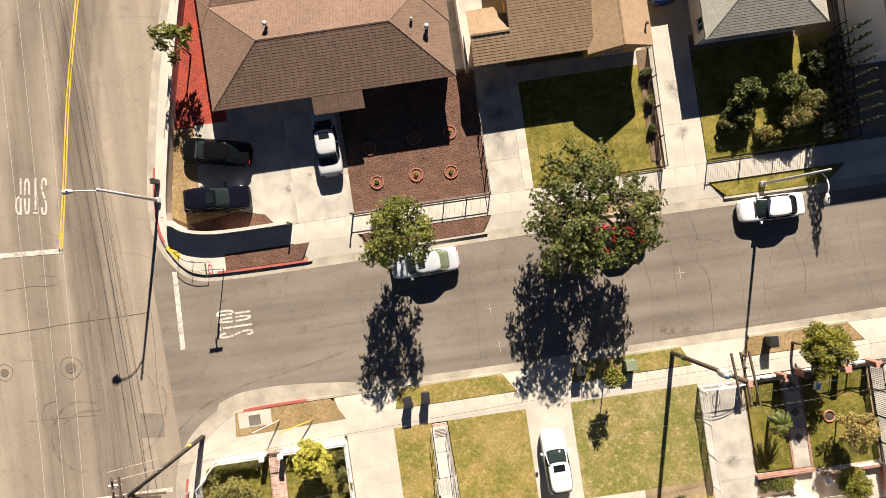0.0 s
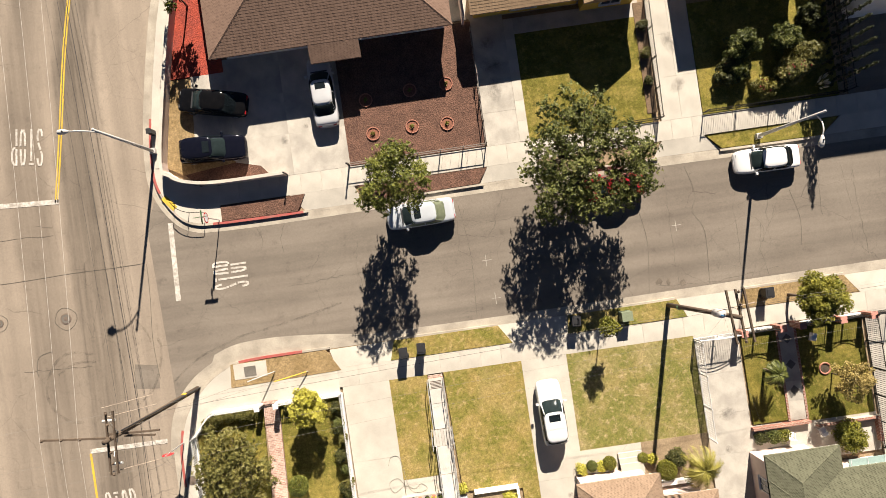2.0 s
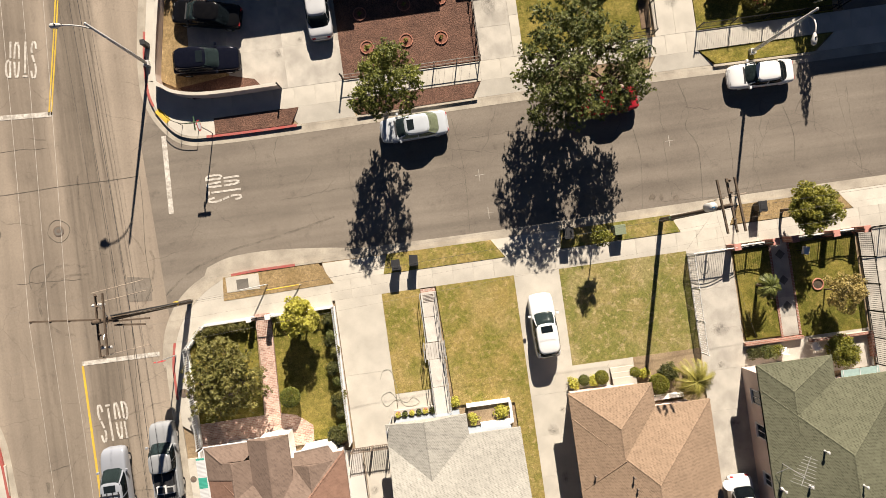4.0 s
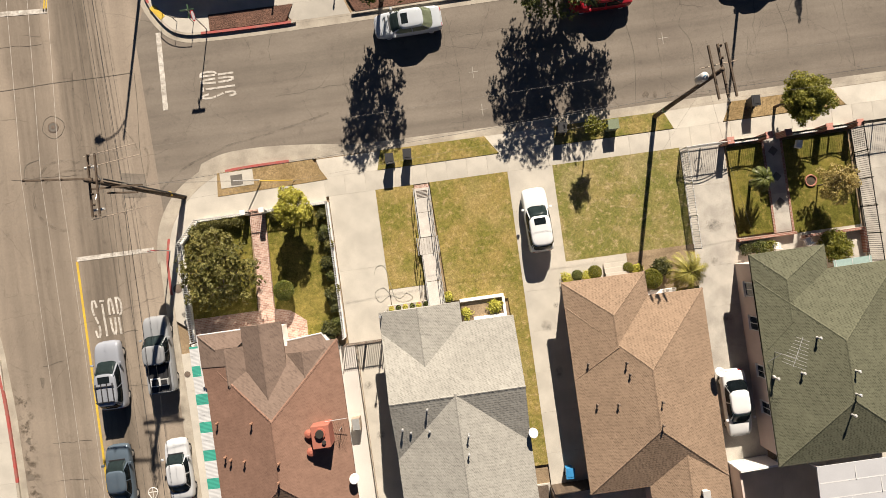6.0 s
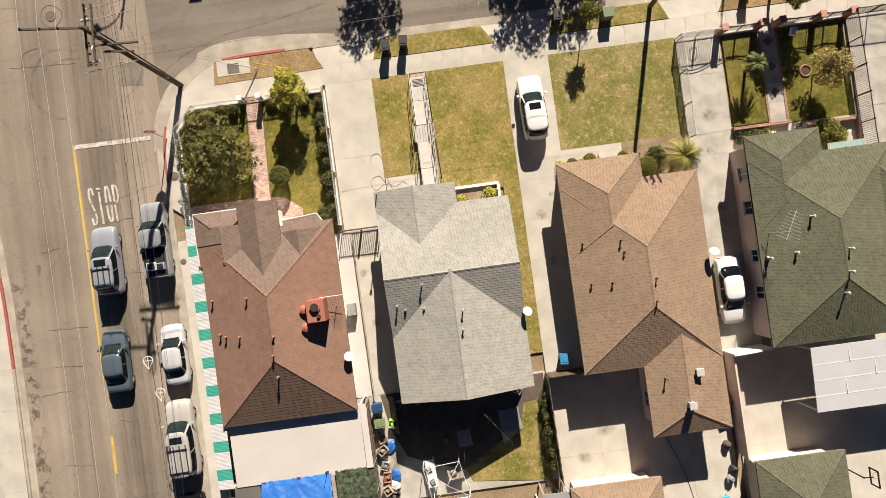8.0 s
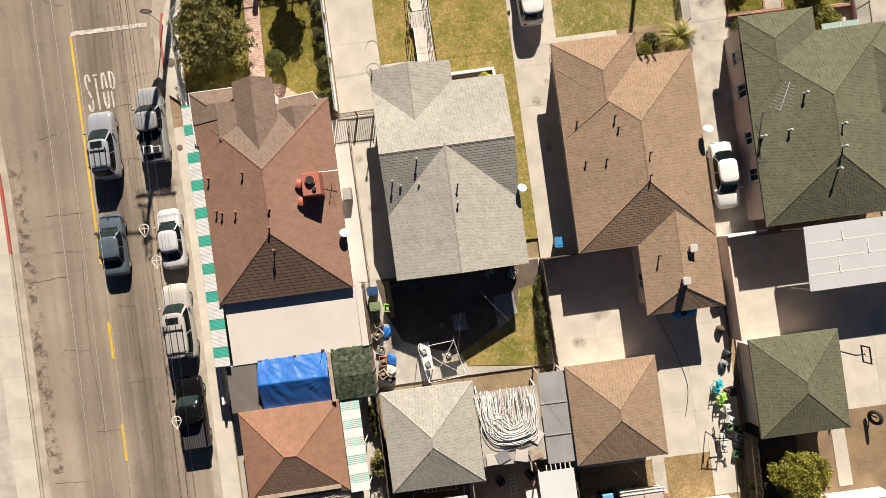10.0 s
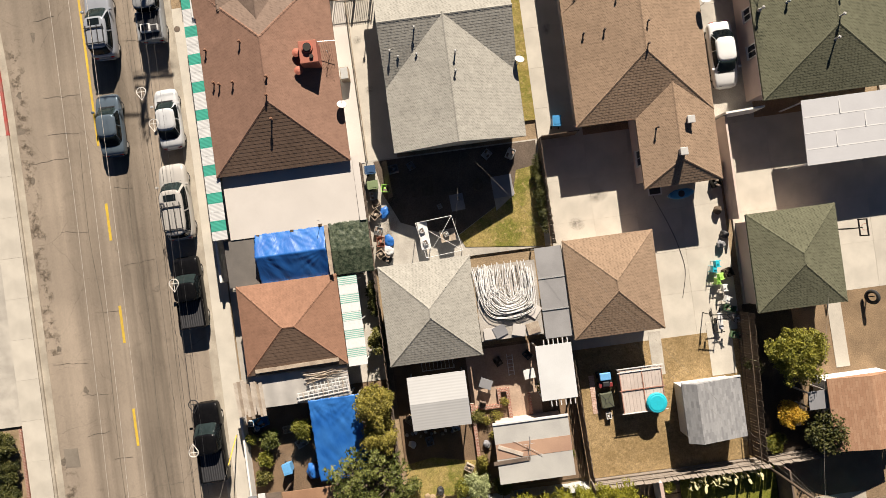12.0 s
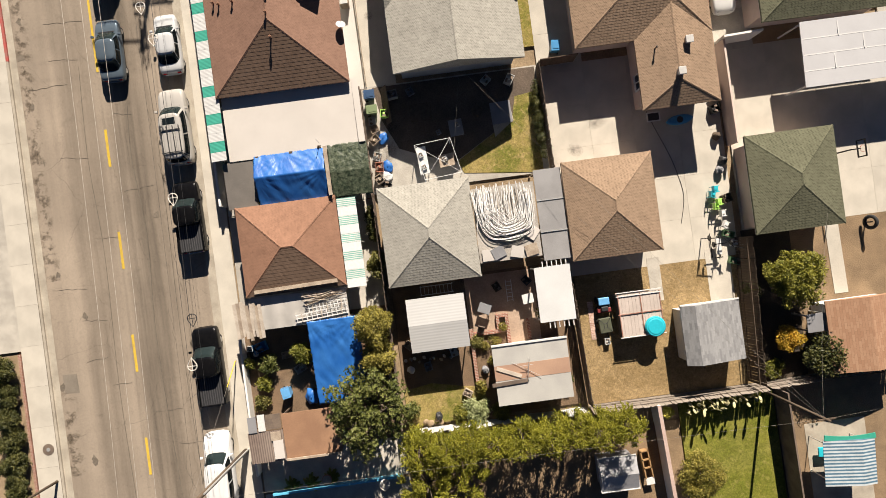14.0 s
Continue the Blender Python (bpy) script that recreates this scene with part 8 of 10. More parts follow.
def cover(name, label, category, x0, y0, x1, y1, z0, z1, mat, axis="y", posts=True, thick=0.05, post_mat=None, overhang=0.0):
    """A flat or pitched cover on posts: z0 at the low end, z1 at the high end of the axis."""
    t = thing(name, label, category)
    bm = bmesh.new()
    c = [(x0, y0), (x1, y0), (x1, y1), (x0, y1)]
    zz = [z0, z0, z1, z1] if axis == "y" else [z0, z1, z1, z0]
    lo = [bm.verts.new((*p, z - thick)) for p, z in zip(c, zz)]
    hi = [bm.verts.new((*p, z)) for p, z in zip(c, zz)]
    bm.faces.new(hi)
    bm.faces.new(lo[::-1])
    for i in range(4):
        j = (i + 1) % 4
        bm.faces.new((lo[i], lo[j], hi[j], hi[i]))
    part("sheet", bm, mat, t)
    if posts:
        for (x, y), z in zip(c, zz):
            px, py = (x + 0.12 if x == x0 else x - 0.12), (y + 0.12 if y == y0 else y - 0.12)
            part("post", boxes((px - 0.05, py - 0.05, -0.05, px + 0.05, py + 0.05, z - thick - 0.01)), post_mat or M_TRIM, t)
        for y, z in ((y0 + 0.12, zz[0]), (y1 - 0.12, zz[2])):
            part("beam", boxes((x0 + 0.05, y - 0.04, z - thick - 0.16, x1 - 0.05, y + 0.04, z - thick - 0.02)), post_mat or M_TRIM, t)
    return t


def draped(label, x0, y0, x1, y1, ridge, zr, z0, z1, mat, seed, name="tarpaulin", jitter=0.035):
    """A sheet of cloth over a ridge pole at y = ridge, with sagging folds."""
    g = random.Random(seed)
    t = thing(name, label, "tarpaulin")
    bm = bmesh.new()
    nx, ny = 54, 48
    rows = []
    for j in range(ny + 1):
        y = y0 + (y1 - y0) * j / ny
        row = []
        for i in range(nx + 1):
            x = x0 + (x1 - x0) * i / nx
            if y < ridge:
                z = z0 + (zr - z0) * (y - y0) / max(0.01, ridge - y0)
            else:
                z = z1 + (zr - z1) * (y1 - y) / max(0.01, y1 - ridge)
            f = noise.noise(Vector((x * 1.9 + y * 1.3 + seed, y * 0.7 - x * 0.3, 0.3)))
            for cx, cy in ((x0, y1), (x1, y1), (x0, ridge), (x1, ridge), (x0 + 0.4 * (x1 - x0), y1)):
                r = math.hypot(x - cx, y - cy)
                ang = math.atan2(y - cy, x - cx)
                f += 0.55 * math.sin(ang * 25 + 3 * noise.noise(Vector((ang * 3, r * 0.4, seed)))) * min(r, 0.8) * math.exp(-r / 1.6)
            edge = min(i, nx - i, j, ny - j)
            row.append(bm.verts.new((x + (g.uniform(-1, 1) * 0.03 if edge == 0 else 0), y + (g.uniform(-1, 1) * 0.04 if edge == 0 else 0), z + f * jitter - 0.02 * math.sin(i / nx * math.pi * 4) ** 2)))
        rows.append(row)
    for r0, r1 in zip(rows, rows[1:]):
        for i in range(nx):
            bm.faces.new((r0[i], r0[i + 1], r1[i + 1], r1[i]))
    ob = part("sheet", bm, mat, t, "", True)
    s = ob.modifiers.new("thickness", "SOLIDIFY")
    s.thickness = 0.012
    for x in (x0 + 0.1, x1 - 0.1):
        for y in (y0 + 0.1, ridge, y1 - 0.1):
            z = zr if y == ridge else (z0 if y < ridge else z1)
            part("pole", disc(x, y, -0.05, z - 0.16, 0.025, 6), M_STEEL, t)
    if y0 + 0.05 < ridge < y1 - 0.05:
        part("ridge_pole", rod([(x0 + 0.05, ridge, zr - 0.15), (x1 - 0.05, ridge, zr - 0.15)], 0.03, 6), M_PLANKS, t)
    return t


P1 = cover("patio_cover", "flat white-coated patio roof behind the red house", "patio cover", -18.3, -40.0, -9.0, -35.3, 2.36, 2.48, M_WROOF)
part("edge_flap", boxes((-9.2, -39.8, 2.485, -8.75, -35.4, 2.5)), M_WROOF, P1, "pale plastic sheet along the edge")
for x, y in ((-12.0, -39.75), (-14.0, -39.9), (-16.4, -39.95)):
    part("bracket", boxes((x - 0.12, y - 0.08, 2.36, x + 0.12, y + 0.08, 2.46)), M_WOOD, P1)
part("mast", rod([(-11.95, -39.5, 2.6), (-11.95, -39.45, 3.5)], 0.02, 5), M_STEEL, P1)
draped("blue tarpaulin stretched over a ridge pole", -16.6, -43.3, -11.7, -39.85, -41.45, 3.1, 2.25, 2.4, M_TARP, 3)
draped("dark green camouflage tarpaulin", -11.45, -43.4, -8.7, -39.75, -41.7, 2.65, 2.3, 2.4, M_TARPG, 4)
pl = thing("plank", "pale plank laid between two tarpaulins", "plank", pose(-11.55, -41.5, 2.82, 0, 0, 0))
part("board", boxes((-0.13, -1.75, 0, 0.13, 1.65, 0.05)), M_PLANKS, pl)
cover("lean_to", "dark asphalt lean-to roof beside the wall", "lean-to", -18.85, -43.3, -16.75, -40.05, 2.2, 2.3, surf("brown_grey_roof_felt", (0.16, 0.145, 0.13), (0.12, 0.11, 0.1), 0.5, 18, 0.12, 0.6))
M_AWNW = plain("white_awning_sheet", (0.62, 0.62, 0.61), 0.5)
M_AWNG = striped("green_lined_awning_sheet", (0.6, 0.6, 0.59), (0.2, 0.42, 0.35), 0.13, 0.5, 1, 0.0, 0.5)
for x0, x1, v0, v1, z in ((-19.45, -18.35, -39.9, -21.7, 2.75), (-11.3, -10.0, -49.75, -43.5, 2.45)):
    aw = thing("awning", "corrugated awning in green and white bands", "awning")
    n = round((v1 - v0) / 0.6457) if x0 < -15 else int((v1 - v0) / 0.62)
    for k in range(n):
        a, b = v0 + (v1 - v0) * k / n, v0 + (v1 - v0) * (k + 1) / n
        bm = bmesh.new()
        prism(bm, rect(x0, a + 0.005, x1, b - 0.005), z - 0.02, z)
        for vert in bm.verts:
            vert.co.z -= (vert.co.x - x0 if x0 > -15 else x1 - vert.co.x) * 0.12
        ob = part("panel", bm, M_AWN if x0 < -15 else (M_AWNW, M_AWNG)[k % 2], aw)
    for y in (v0 + 0.3, (v0 + v1) / 2, v1 - 0.3):
        xx = x0 + 0.06 if x0 < -15 else x1 - 0.06
        part("post", boxes((xx - 0.03, y - 0.03, -0.05, xx + 0.03, y + 0.03, z - 0.17)), M_TRIM, aw)
    part("rail", boxes((x0 + 0.02, v0, z - 0.2, x0 + 0.08, v1, z - 0.15)), M_TRIM, aw)
# lean-to with mixed boards south of the terracotta garage
LT = cover("lean_to", "patched lean-to roof of sheets and loose boards", "lean-to", -18.2, -51.9, -11.5, -49.65, 2.0, 2.25, ribbed("patched_grey_sheets", (0.56, 0.53, 0.49), (0.42, 0.4, 0.37), 1.2, 0))
g = random.Random(5)
M_PALEB = surf("pale_weathered_boards", (0.5, 0.44, 0.37), (0.4, 0.34, 0.28), 1.5, 18, 0.2, 0.9)
for k in range(9):
    x = -19.35 + k * 0.215
    b = part("board", boxes((-0.12, -1.3, 0, 0.12, 1.2, 0.03)), (M_PALEB, M_PLANKS, M_PALEB)[k % 3], LT)
    b.matrix_basis = pose(x, -51.0 + g.uniform(-0.25, 0.1), 2.12 + g.uniform(0, 0.05), 5, g.uniform(-8, 8), g.uniform(-3, 2))
for k in range(16):
    b = part("stick", rod([(-1.2, 0, 0), (0.1, g.uniform(-0.06, 0.06), 0.05), (1.1, g.uniform(-0.1, 0.1), 0)], [0.03, 0.022, 0.01], 5), (M_PLANKS, M_WOOD, M_PALEB)[k % 3], LT)
    b.matrix_basis = pose(-12.9 + g.uniform(-0.5, 0.4), -49.8 - 0.035 * k, 2.3 + g.uniform(0, 0.08), 0, 0, g.uniform(-4, 14))
for y, x0, x1, tilt in ((-50.75, -14.3, -11.55, 3), (-51.3, -15.2, -11.5, 4)):
    fr = thing("trellis", "white wooden trellis lying on the lean-to", "trellis", pose((x0 + x1) / 2, y, 2.24, 0, 0, tilt))
    w = (x1 - x0) / 2
    for v in (-0.24, 0.0, 0.24):
        part("rail", boxes((-w, v - 0.03, 0, w, v + 0.03, 0.05)), M_TRIM, fr)
    for k in range(11):
        x = -w + 0.1 + (2 * w - 0.2) * k / 10
        part("slat", boxes((x - 0.03, -0.3, 0.05, x + 0.03, 0.3, 0.075)), M_PALEB if k % 4 == 1 else M_TRIM, fr)
pl = thing("plank", "long plank lying on the garage roof", "plank", pose(-14.8, -49.15, 2.68, 0, 0, 1))
part("board", boxes((-2.9, -0.13, 0, 2.9, 0.13, 0.05)), M_PLANKS, pl)
draped("long blue tarpaulin sloping over the rear yard", -14.45, -57.6, -10.9, -51.7, -51.75, 2.5, 1.9, 2.5, M_TARP, 7)
BR = cover("shed_roof", "brown rolled-roofing shed with patched edge", "shed", -17.1, -61.0, -13.2, -57.8, 2.2, 2.35, surf("tan_rolled_roofing", (0.34, 0.2, 0.12), (0.27, 0.155, 0.095), 0.6, 18, 0.15), post_mat=M_WOOD)
CR = cover("corrugated_roof", "rusty corrugated roof with loose sheets", "shed", -19.6, -61.1, -17.15, -58.9, 2.1, 2.25, ribbed("rusty_corrugated_sheets", (0.30, 0.24, 0.2), (0.2, 0.15, 0.125), 0.16, 0), post_mat=M_WOOD)
for x0, y0, x1, y1, mm in ((-19.5, -58.9, -18.9, -57.8, M_SHADE), (-18.8, -58.85, -18.3, -57.7, M_TRIM), (-18.25, -58.8, -17.2, -57.75, M_FENCEW), (-17.9, -60.9, -17.2, -59.6, M_WROOF), (-18.0, -59.6, -17.3, -59.0, M_PLANKS)):
    part("loose_sheet", boxes((x0, y0, 2.27, x1, y1, 2.31)), mm, CR)
part("beam", boxes((-17.1, -61.1, 2.3, -13.3, -60.95, 2.4)), M_PLANKS, BR)
# covers in the middle yards
W1 = thing("patio_cover", "white ribbed metal patio cover with a low ridge", "patio cover")
bm, _ = roof_mesh((-7.5, -54.9, -3.4, -51.15), "x", 2.1, 2.35, 0.0, 0.0, -53.0, 0.06)
part("sheet", bm, M_PANELW, W1)
for x in (-7.3, -3.6):
    for y in (-54.7, -51.35):
        part("post", boxes((x - 0.04, y - 0.04, -0.05, x + 0.04, y + 0.04, 2.05)), M_TRIM, W1)
PG = cover("pergola", "white boarded pergola with protruding rafters", "pergola", 1.65, -53.95, 4.15, -50.1, 2.35, 2.45, M_WHITEC)
for k in range(6):
    x = 2.3 + k * 0.33
    part("rafter", boxes((x - 0.03, -54.4, 2.2, x + 0.03, -49.75, 2.3)), M_TRIM, PG)
GR = thing("shed", "flat-roofed grey shed with a tan band on its roof", "shed")
part("wall", boxes((-1.7, -59.1, -0.05, 3.0, -55.4, 2.1)), M_PINK, GR)
part("roof", boxes((-1.98, -59.35, 2.1, 3.3, -55.15, 2.22)), surf("grey_roof_felt", (0.43, 0.42, 0.39), (0.36, 0.35, 0.33), 0.5, 18, 0.1), GR)
part("roof_band", boxes((-1.97, -57.6, 2.222, 3.29, -56.55, 2.235)), surf("tan_roof_felt", (0.40, 0.26, 0.18), (0.33, 0.21, 0.15), 0.5, 18, 0.1), GR, "tan strip of roofing felt")
part("edge", boxes((-2.0, -55.2, 2.1, 3.32, -55.08, 2.3)), M_TRIM, GR, "white raised edge")
an = thing("antenna", "broken antenna lying on the shed roof", "antenna", pose(0.3, -57.0, 2.24))
part("mast", rod([(0, -0.9, 0), (0.1, 0.9, 0.5)], 0.02, 5), M_STEEL, an)
for k, (a, b) in enumerate((((-1.0, 0.6, 0.05), (0.9, -0.6, 0.1)), ((-0.2, -0.8, 0.05), (0.25, 0.8, 0.3)), ((-0.4, 0.3, 0.3), (0.4, 0.35, 0.35)))):
    part("element", rod([a, b], 0.012, 5), M_STEEL, an)
for x, y, L, a, mm in ((-1.8, -56.7, 1.8, -24, M_PALEB), (-2.25, -57.85, 2.5, 2, M_FENCEW)):
    p = thing("plank", "loose plank lying on the shed roof", "plank", pose(x, y, 2.25, 0, 0, a))
    part("board", boxes((0, -0.13, 0, L, 0.13, 0.05)), mm, p)
cover("patio_cover", "patio roof buried under a heap of white pipes", "patio cover", -1.95, -49.3, 2.4, -44.1, 2.3, 2.4, surf("pale_roof_sheets", (0.40, 0.37, 0.33), (0.3, 0.275, 0.245), 0.8, 12, 0.2))
g = random.Random(9)
M_PVC = plain("white_plastic_pipe", (0.75, 0.74, 0.72), 0.4)
for k in range(30):
    u = g.random()
    xl, xr = -1.85 + 1.3 * u + g.uniform(-0.1, 0.1), 2.1 - 0.9 * u + g.uniform(-0.1, 0.1)
    yb, z = -47.75 + 1.3 * u + g.uniform(-0.15, 0.15), 2.5 + g.uniform(0, 0.3)
    lean = g.uniform(-0.25, 0.25)
    pts = smooth_line([(xl + lean, -44.2 + g.uniform(-0.25, 0.25), z), (xl, -45.8, z + 0.05), (xl + 0.35, yb + 0.75, z), (xl + 0.95, yb + 0.1, z - 0.02), ((xl + xr) / 2 + 0.2, yb, z), (xr - 0.35, yb + 0.3, z), (xr - 0.02, yb + 1.1, z), (xr + lean * 0.4, -44.6 + g.uniform(-0.3, 0.3) - 0.5 * u, z + 0.04)], 3)
    p = thing("pipe", "bent white plastic pipe in a tangled heap", "pipe", None, "heap of pipes")
    part("tube", rod(pts, 0.022, 5), M_PVC, p)
for k in range(34):
    x = -1.75 + 3.5 * k / 34 + g.uniform(-0.1, 0.1)
    yb = -46.6 + g.uniform(-0.5, 0.6)
    z = 2.62 + g.uniform(0, 0.22)
    pts = [(x + g.uniform(-0.15, 0.15), -44.2 + g.uniform(-0.2, 0.3), z), (x + g.uniform(-0.1, 0.1), -45.4, z + 0.04), (x + g.uniform(-0.2, 0.3), yb, z - 0.06)]
    p = thing("pipe", "straight white plastic pipe in a tangled heap", "pipe", None, "heap of pipes")
    part("tube", rod(pts, 0.022, 5), M_PVC, p)
for k in range(5):
    r = 1.35 - 0.12 * k
    pts = [(0.45 + r * 1.15 * math.cos(q), -46.75 + r * math.sin(q), 2.5 + 0.02 * k) for q in [math.pi * 1.05 + math.pi * 0.85 * i / 12 for i in range(13)]]
    p = thing("hoop", "curved metal hoop under the heap of pipes", "hoop", None, "heap of pipes")
    part("tube", rod(pts, 0.02, 5), M_STEEL if k % 2 else M_IRON, p)
for x, y, a, mm in ((-0.6, -48.7, 20, M_SHADE), (0.7, -48.8, -15, M_WROOF), (1.9, -47.6, 50, M_WROOF), (1.7, -48.8, 10, M_PLANKS), (-1.3, -48.8, 0, M_WROOF)):
    p = thing("broken_panel", "broken pale panel lying on the patio roof", "panel", pose(x, y, 2.4, 4, 3, a))
    part("sheet", boxes((-0.45, -0.4, 0, 0.45, 0.4, 0.03)), mm, p)
SC = cover("shade_cover", "grey shade cloth on a frame beside the garage", "shade cover", 2.5, -49.7, 4.4, -43.35, 2.25, 2.3, surf("smooth_grey_cloth", (0.29, 0.285, 0.285), (0.24, 0.235, 0.235), 0.6, 20, 0.08, 0.7), post_mat=M_STEEL)
for y in (-47.7, -45.5):
    part("seam", boxes((2.5, y - 0.03, 2.3, 4.4, y + 0.03, 2.33)), M_STEEL, SC)
SOL = cover("patio_cover", "white panelled patio roof behind the green house", "patio cover", 22.0, -40.2, 31.0, -35.7, 2.55, 2.75, surf("white_panel_roof", (0.50, 0.50, 0.51), (0.46, 0.46, 0.47), 0.4, 20, 0.05, 0.5))
for y in (-39.1, -38.0, -36.9):
    part("seam", boxes((22.05, y - 0.035, 2.545 + (y + 40.2) * 0.0445, 30.9, y + 0.035, 2.557 + (y + 40.2) * 0.0445)), M_TRIM, SOL)
for x, y in ((24.6, -36.4), (26.3, -37.5), (24.2, -38.6), (28.0, -38.6)):
    part("joint", boxes((x - 0.03, y - 0.5, 2.52 + (y + 40.2) * 0.0445, x + 0.03, y + 0.5, 2.577 + (y + 40.2) * 0.0445)), M_TRIM, SOL)
# sheds
S3 = thing("shed", "grey shingled garden shed with pale walls", "shed")
part("wall", boxes((11.7, -58.1, -0.05, 15.5, -54.5, 2.0)), M_TRIM, S3)
n_s = Nodes("patchy_grey_shingles")
vv = n_s.node("ShaderNodeTexBrick", Vector=n_s.stretch((1, 1, 1), math.pi / 2), Color1=(0.2, 0.2, 0.205), Color2=(0.3, 0.3, 0.3), Mortar=(0.23, 0.23, 0.23), Scale=1.0)
vv.inputs["Brick Width"].default_value, vv.inputs["Row Height"].default_value, vv.inputs["Mortar Size"].default_value = 0.45, 0.14, 0.004
M_R_S3 = n_s.done(n_s.scaled(vv.outputs[0], n_s.math("ADD", n_s.math("MULTIPLY", n_s.noise(20.0), 0.4), 0.8)), 0.9, 0, 0.15)
bm, ln = roof_mesh((11.5, -58.35, 15.65, -54.15), "y", 2.0, 2.55, 0.0, 0.0, 12.35, 0.08)
part("roof", bm, M_R_S3, S3)
part("fascia", boxes((11.5, -54.15, 1.95, 15.65, -54.05, 2.08)), M_TRIM, S3)
S4 = thing("shed", "brown shingled garden shed with a white gable", "shed")
part("wall", boxes((21.8, -59.8, -0.05, 26.6, -55.4, 2.2)), M_TRIM, S4)
n_s = Nodes("patchy_brown_shingles")
vv = n_s.node("ShaderNodeTexBrick", Vector=n_s.stretch((1, 1, 1), math.pi / 2), Color1=(0.30, 0.17, 0.105), Color2=(0.36, 0.22, 0.14), Mortar=(0.22, 0.13, 0.08), Scale=1.0)
vv.inputs["Brick Width"].default_value, vv.inputs["Row Height"].default_value, vv.inputs["Mortar Size"].default_value = 0.45, 0.18, 0.006
M_R_S4 = n_s.done(n_s.scaled(vv.outputs[0], n_s.math("ADD", n_s.math("MULTIPLY", n_s.noise(20.0), 0.4), 0.8)), 0.9, 0, 0.15)
bm, ln = roof_mesh((21.5, -60.2, 27.0, -55.1), "y", 2.2, 2.8, 0.0, 0.0, None, 0.08)
part("roof", bm, M_R_S4, S4)
cover("lean_to", "small grey lean-to beside the brown shed", "lean-to", 20.25, -57.2, 21.75, -55.9, 1.9, 1.95, M_SHADE, post_mat=M_STEEL)
S5 = thing("shed", "small grey metal shed with white edges", "shed")
part("wall", boxes((4.6, -66.3, -0.05, 7.0, -64.3, 1.7)), M_SHADE, S5)
bm, ln = roof_mesh((4.45, -66.45, 7.1, -64.1), "x", 1.75, 2.15, 0.0, 0.0, None, 0.06)
part("roof", bm, plain("grey_metal", (0.3, 0.3, 0.31), 0.5), S5)
for y in (-66.47, -64.08):
    part("trim", boxes((4.4, y - 0.03, 1.72, 7.15, y + 0.03, 1.8)), M_TRIM, S5)
for x in (4.42, 7.13):
    part("trim", boxes((x - 0.03, -66.45, 1.7, x + 0.03, -64.1, 1.76)), M_TRIM, S5)
SW1 = thing("swing_canopy", "swing seat under a blue and white striped canopy", "swing seat", pose(21.9, -66.5, 0, 0, 0, -4) @ pose(-21.9, 66.5, 0))
M_STR = striped("blue_white_stripes", (0.08, 0.155, 0.22), (0.46, 0.5, 0.52), 0.235, 0.5, 1, 0.0, 0.7)
bm, ln = roof_mesh((20.1, -68.15, 23.75, -64.95), "y", 1.95, 2.2, 0.0, 0.0, 22.7, 0.04)
part("canopy", bm, M_STR, SW1)
part("valance", strip([(20.2 + 0.36 * k, -64.72 - 0.16 * math.sin(math.pi * k / 10)) for k in range(11)], -0.2, 0.16, 1.93, 2.0), plain("green_canvas", (0.03, 0.28, 0.2), 0.7), SW1, "green canvas valance")
for x in (20.3, 23.3):
    for y in (-67.7, -65.2):
        part("leg", disc(x, y, -0.05, 1.95, 0.03, 8), M_STEEL, SW1)
part("seat", soft_box(20.6, -66.6, 0.45, 23.0, -65.9, 0.6, 0.05), M_TURQ, SW1)

# ---------------------------------------------------------------- roof details

for x, y, z in ((-15.35, -27.1, 4.08), (-17.7, -29.3, 3.2), (-13.75, -29.8, 4.56), (-13.9, -31.0, 4.6), (-13.9, -32.5, 4.18), (-17.3, -29.5, 3.35), (-16.25, -29.6, 3.74), (-18.0, -27.0, 3.1)):
    roof_pipe(x, y, z, 0.28, 0.055, M_R_G1, "red-brown painted vent pipe on a roof")
CH = thing("chimney", "terracotta-painted chimney with two round cowls", "chimney", pose(-10.85, -28.5, 3.6, 0, 0, 0))
part("shaft", soft_box(-0.6, -0.75, -0.6, 0.6, 0.75, 1.0, 0.04), plain("terracotta_paint", (0.34, 0.12, 0.08), 0.8), CH)
part("flue", disc(0.0, 0.25, 1.0, 1.22, 0.27, 18), plain("soot", (0.03, 0.025, 0.02), 0.9), CH, "sooty round flue")
part("flue_ring", disc(0.0, 0.25, 1.0, 1.12, 0.36, 18), plain("terracotta_ring", (0.38, 0.11, 0.07), 0.8), CH)
part("small_flue", disc(0.2, -0.35, 1.0, 1.12, 0.13, 12), plain("soot_dark", (0.04, 0.03, 0.025), 0.9), CH)
for y in (0.2, -1.0):
    part("cowl", rod([(-0.85, y, -0.5), (-0.85, y, 0.35), (-0.85, y, 0.55), (-0.85, y, 0.62)], [0.16, 0.16, 0.3, 0.1], 14), plain("terracotta_cowl", (0.4, 0.13, 0.085), 0.8), CH, "round terracotta cowl")
an = thing("antenna", "broken television antenna on the roof's edge", "antenna", pose(-10.0, -28.6, 3.1))
part("boom", rod([(-0.6, 0.9, 0.9), (0.9, 0.9, 0.7)], 0.02, 5), M_STEEL, an)
for k in range(6):
    part("element", rod([(-0.2 + k * 0.16, 0.9 - k * 0.05, 0.85), (0.1 + k * 0.1, -0.9, 0.35)], 0.008, 4), M_WOOD, an)
part("mast", rod([(0.3, 0.2, -0.2), (0.3, 0.2, 1.0)], 0.02, 6), M_STEEL, an)


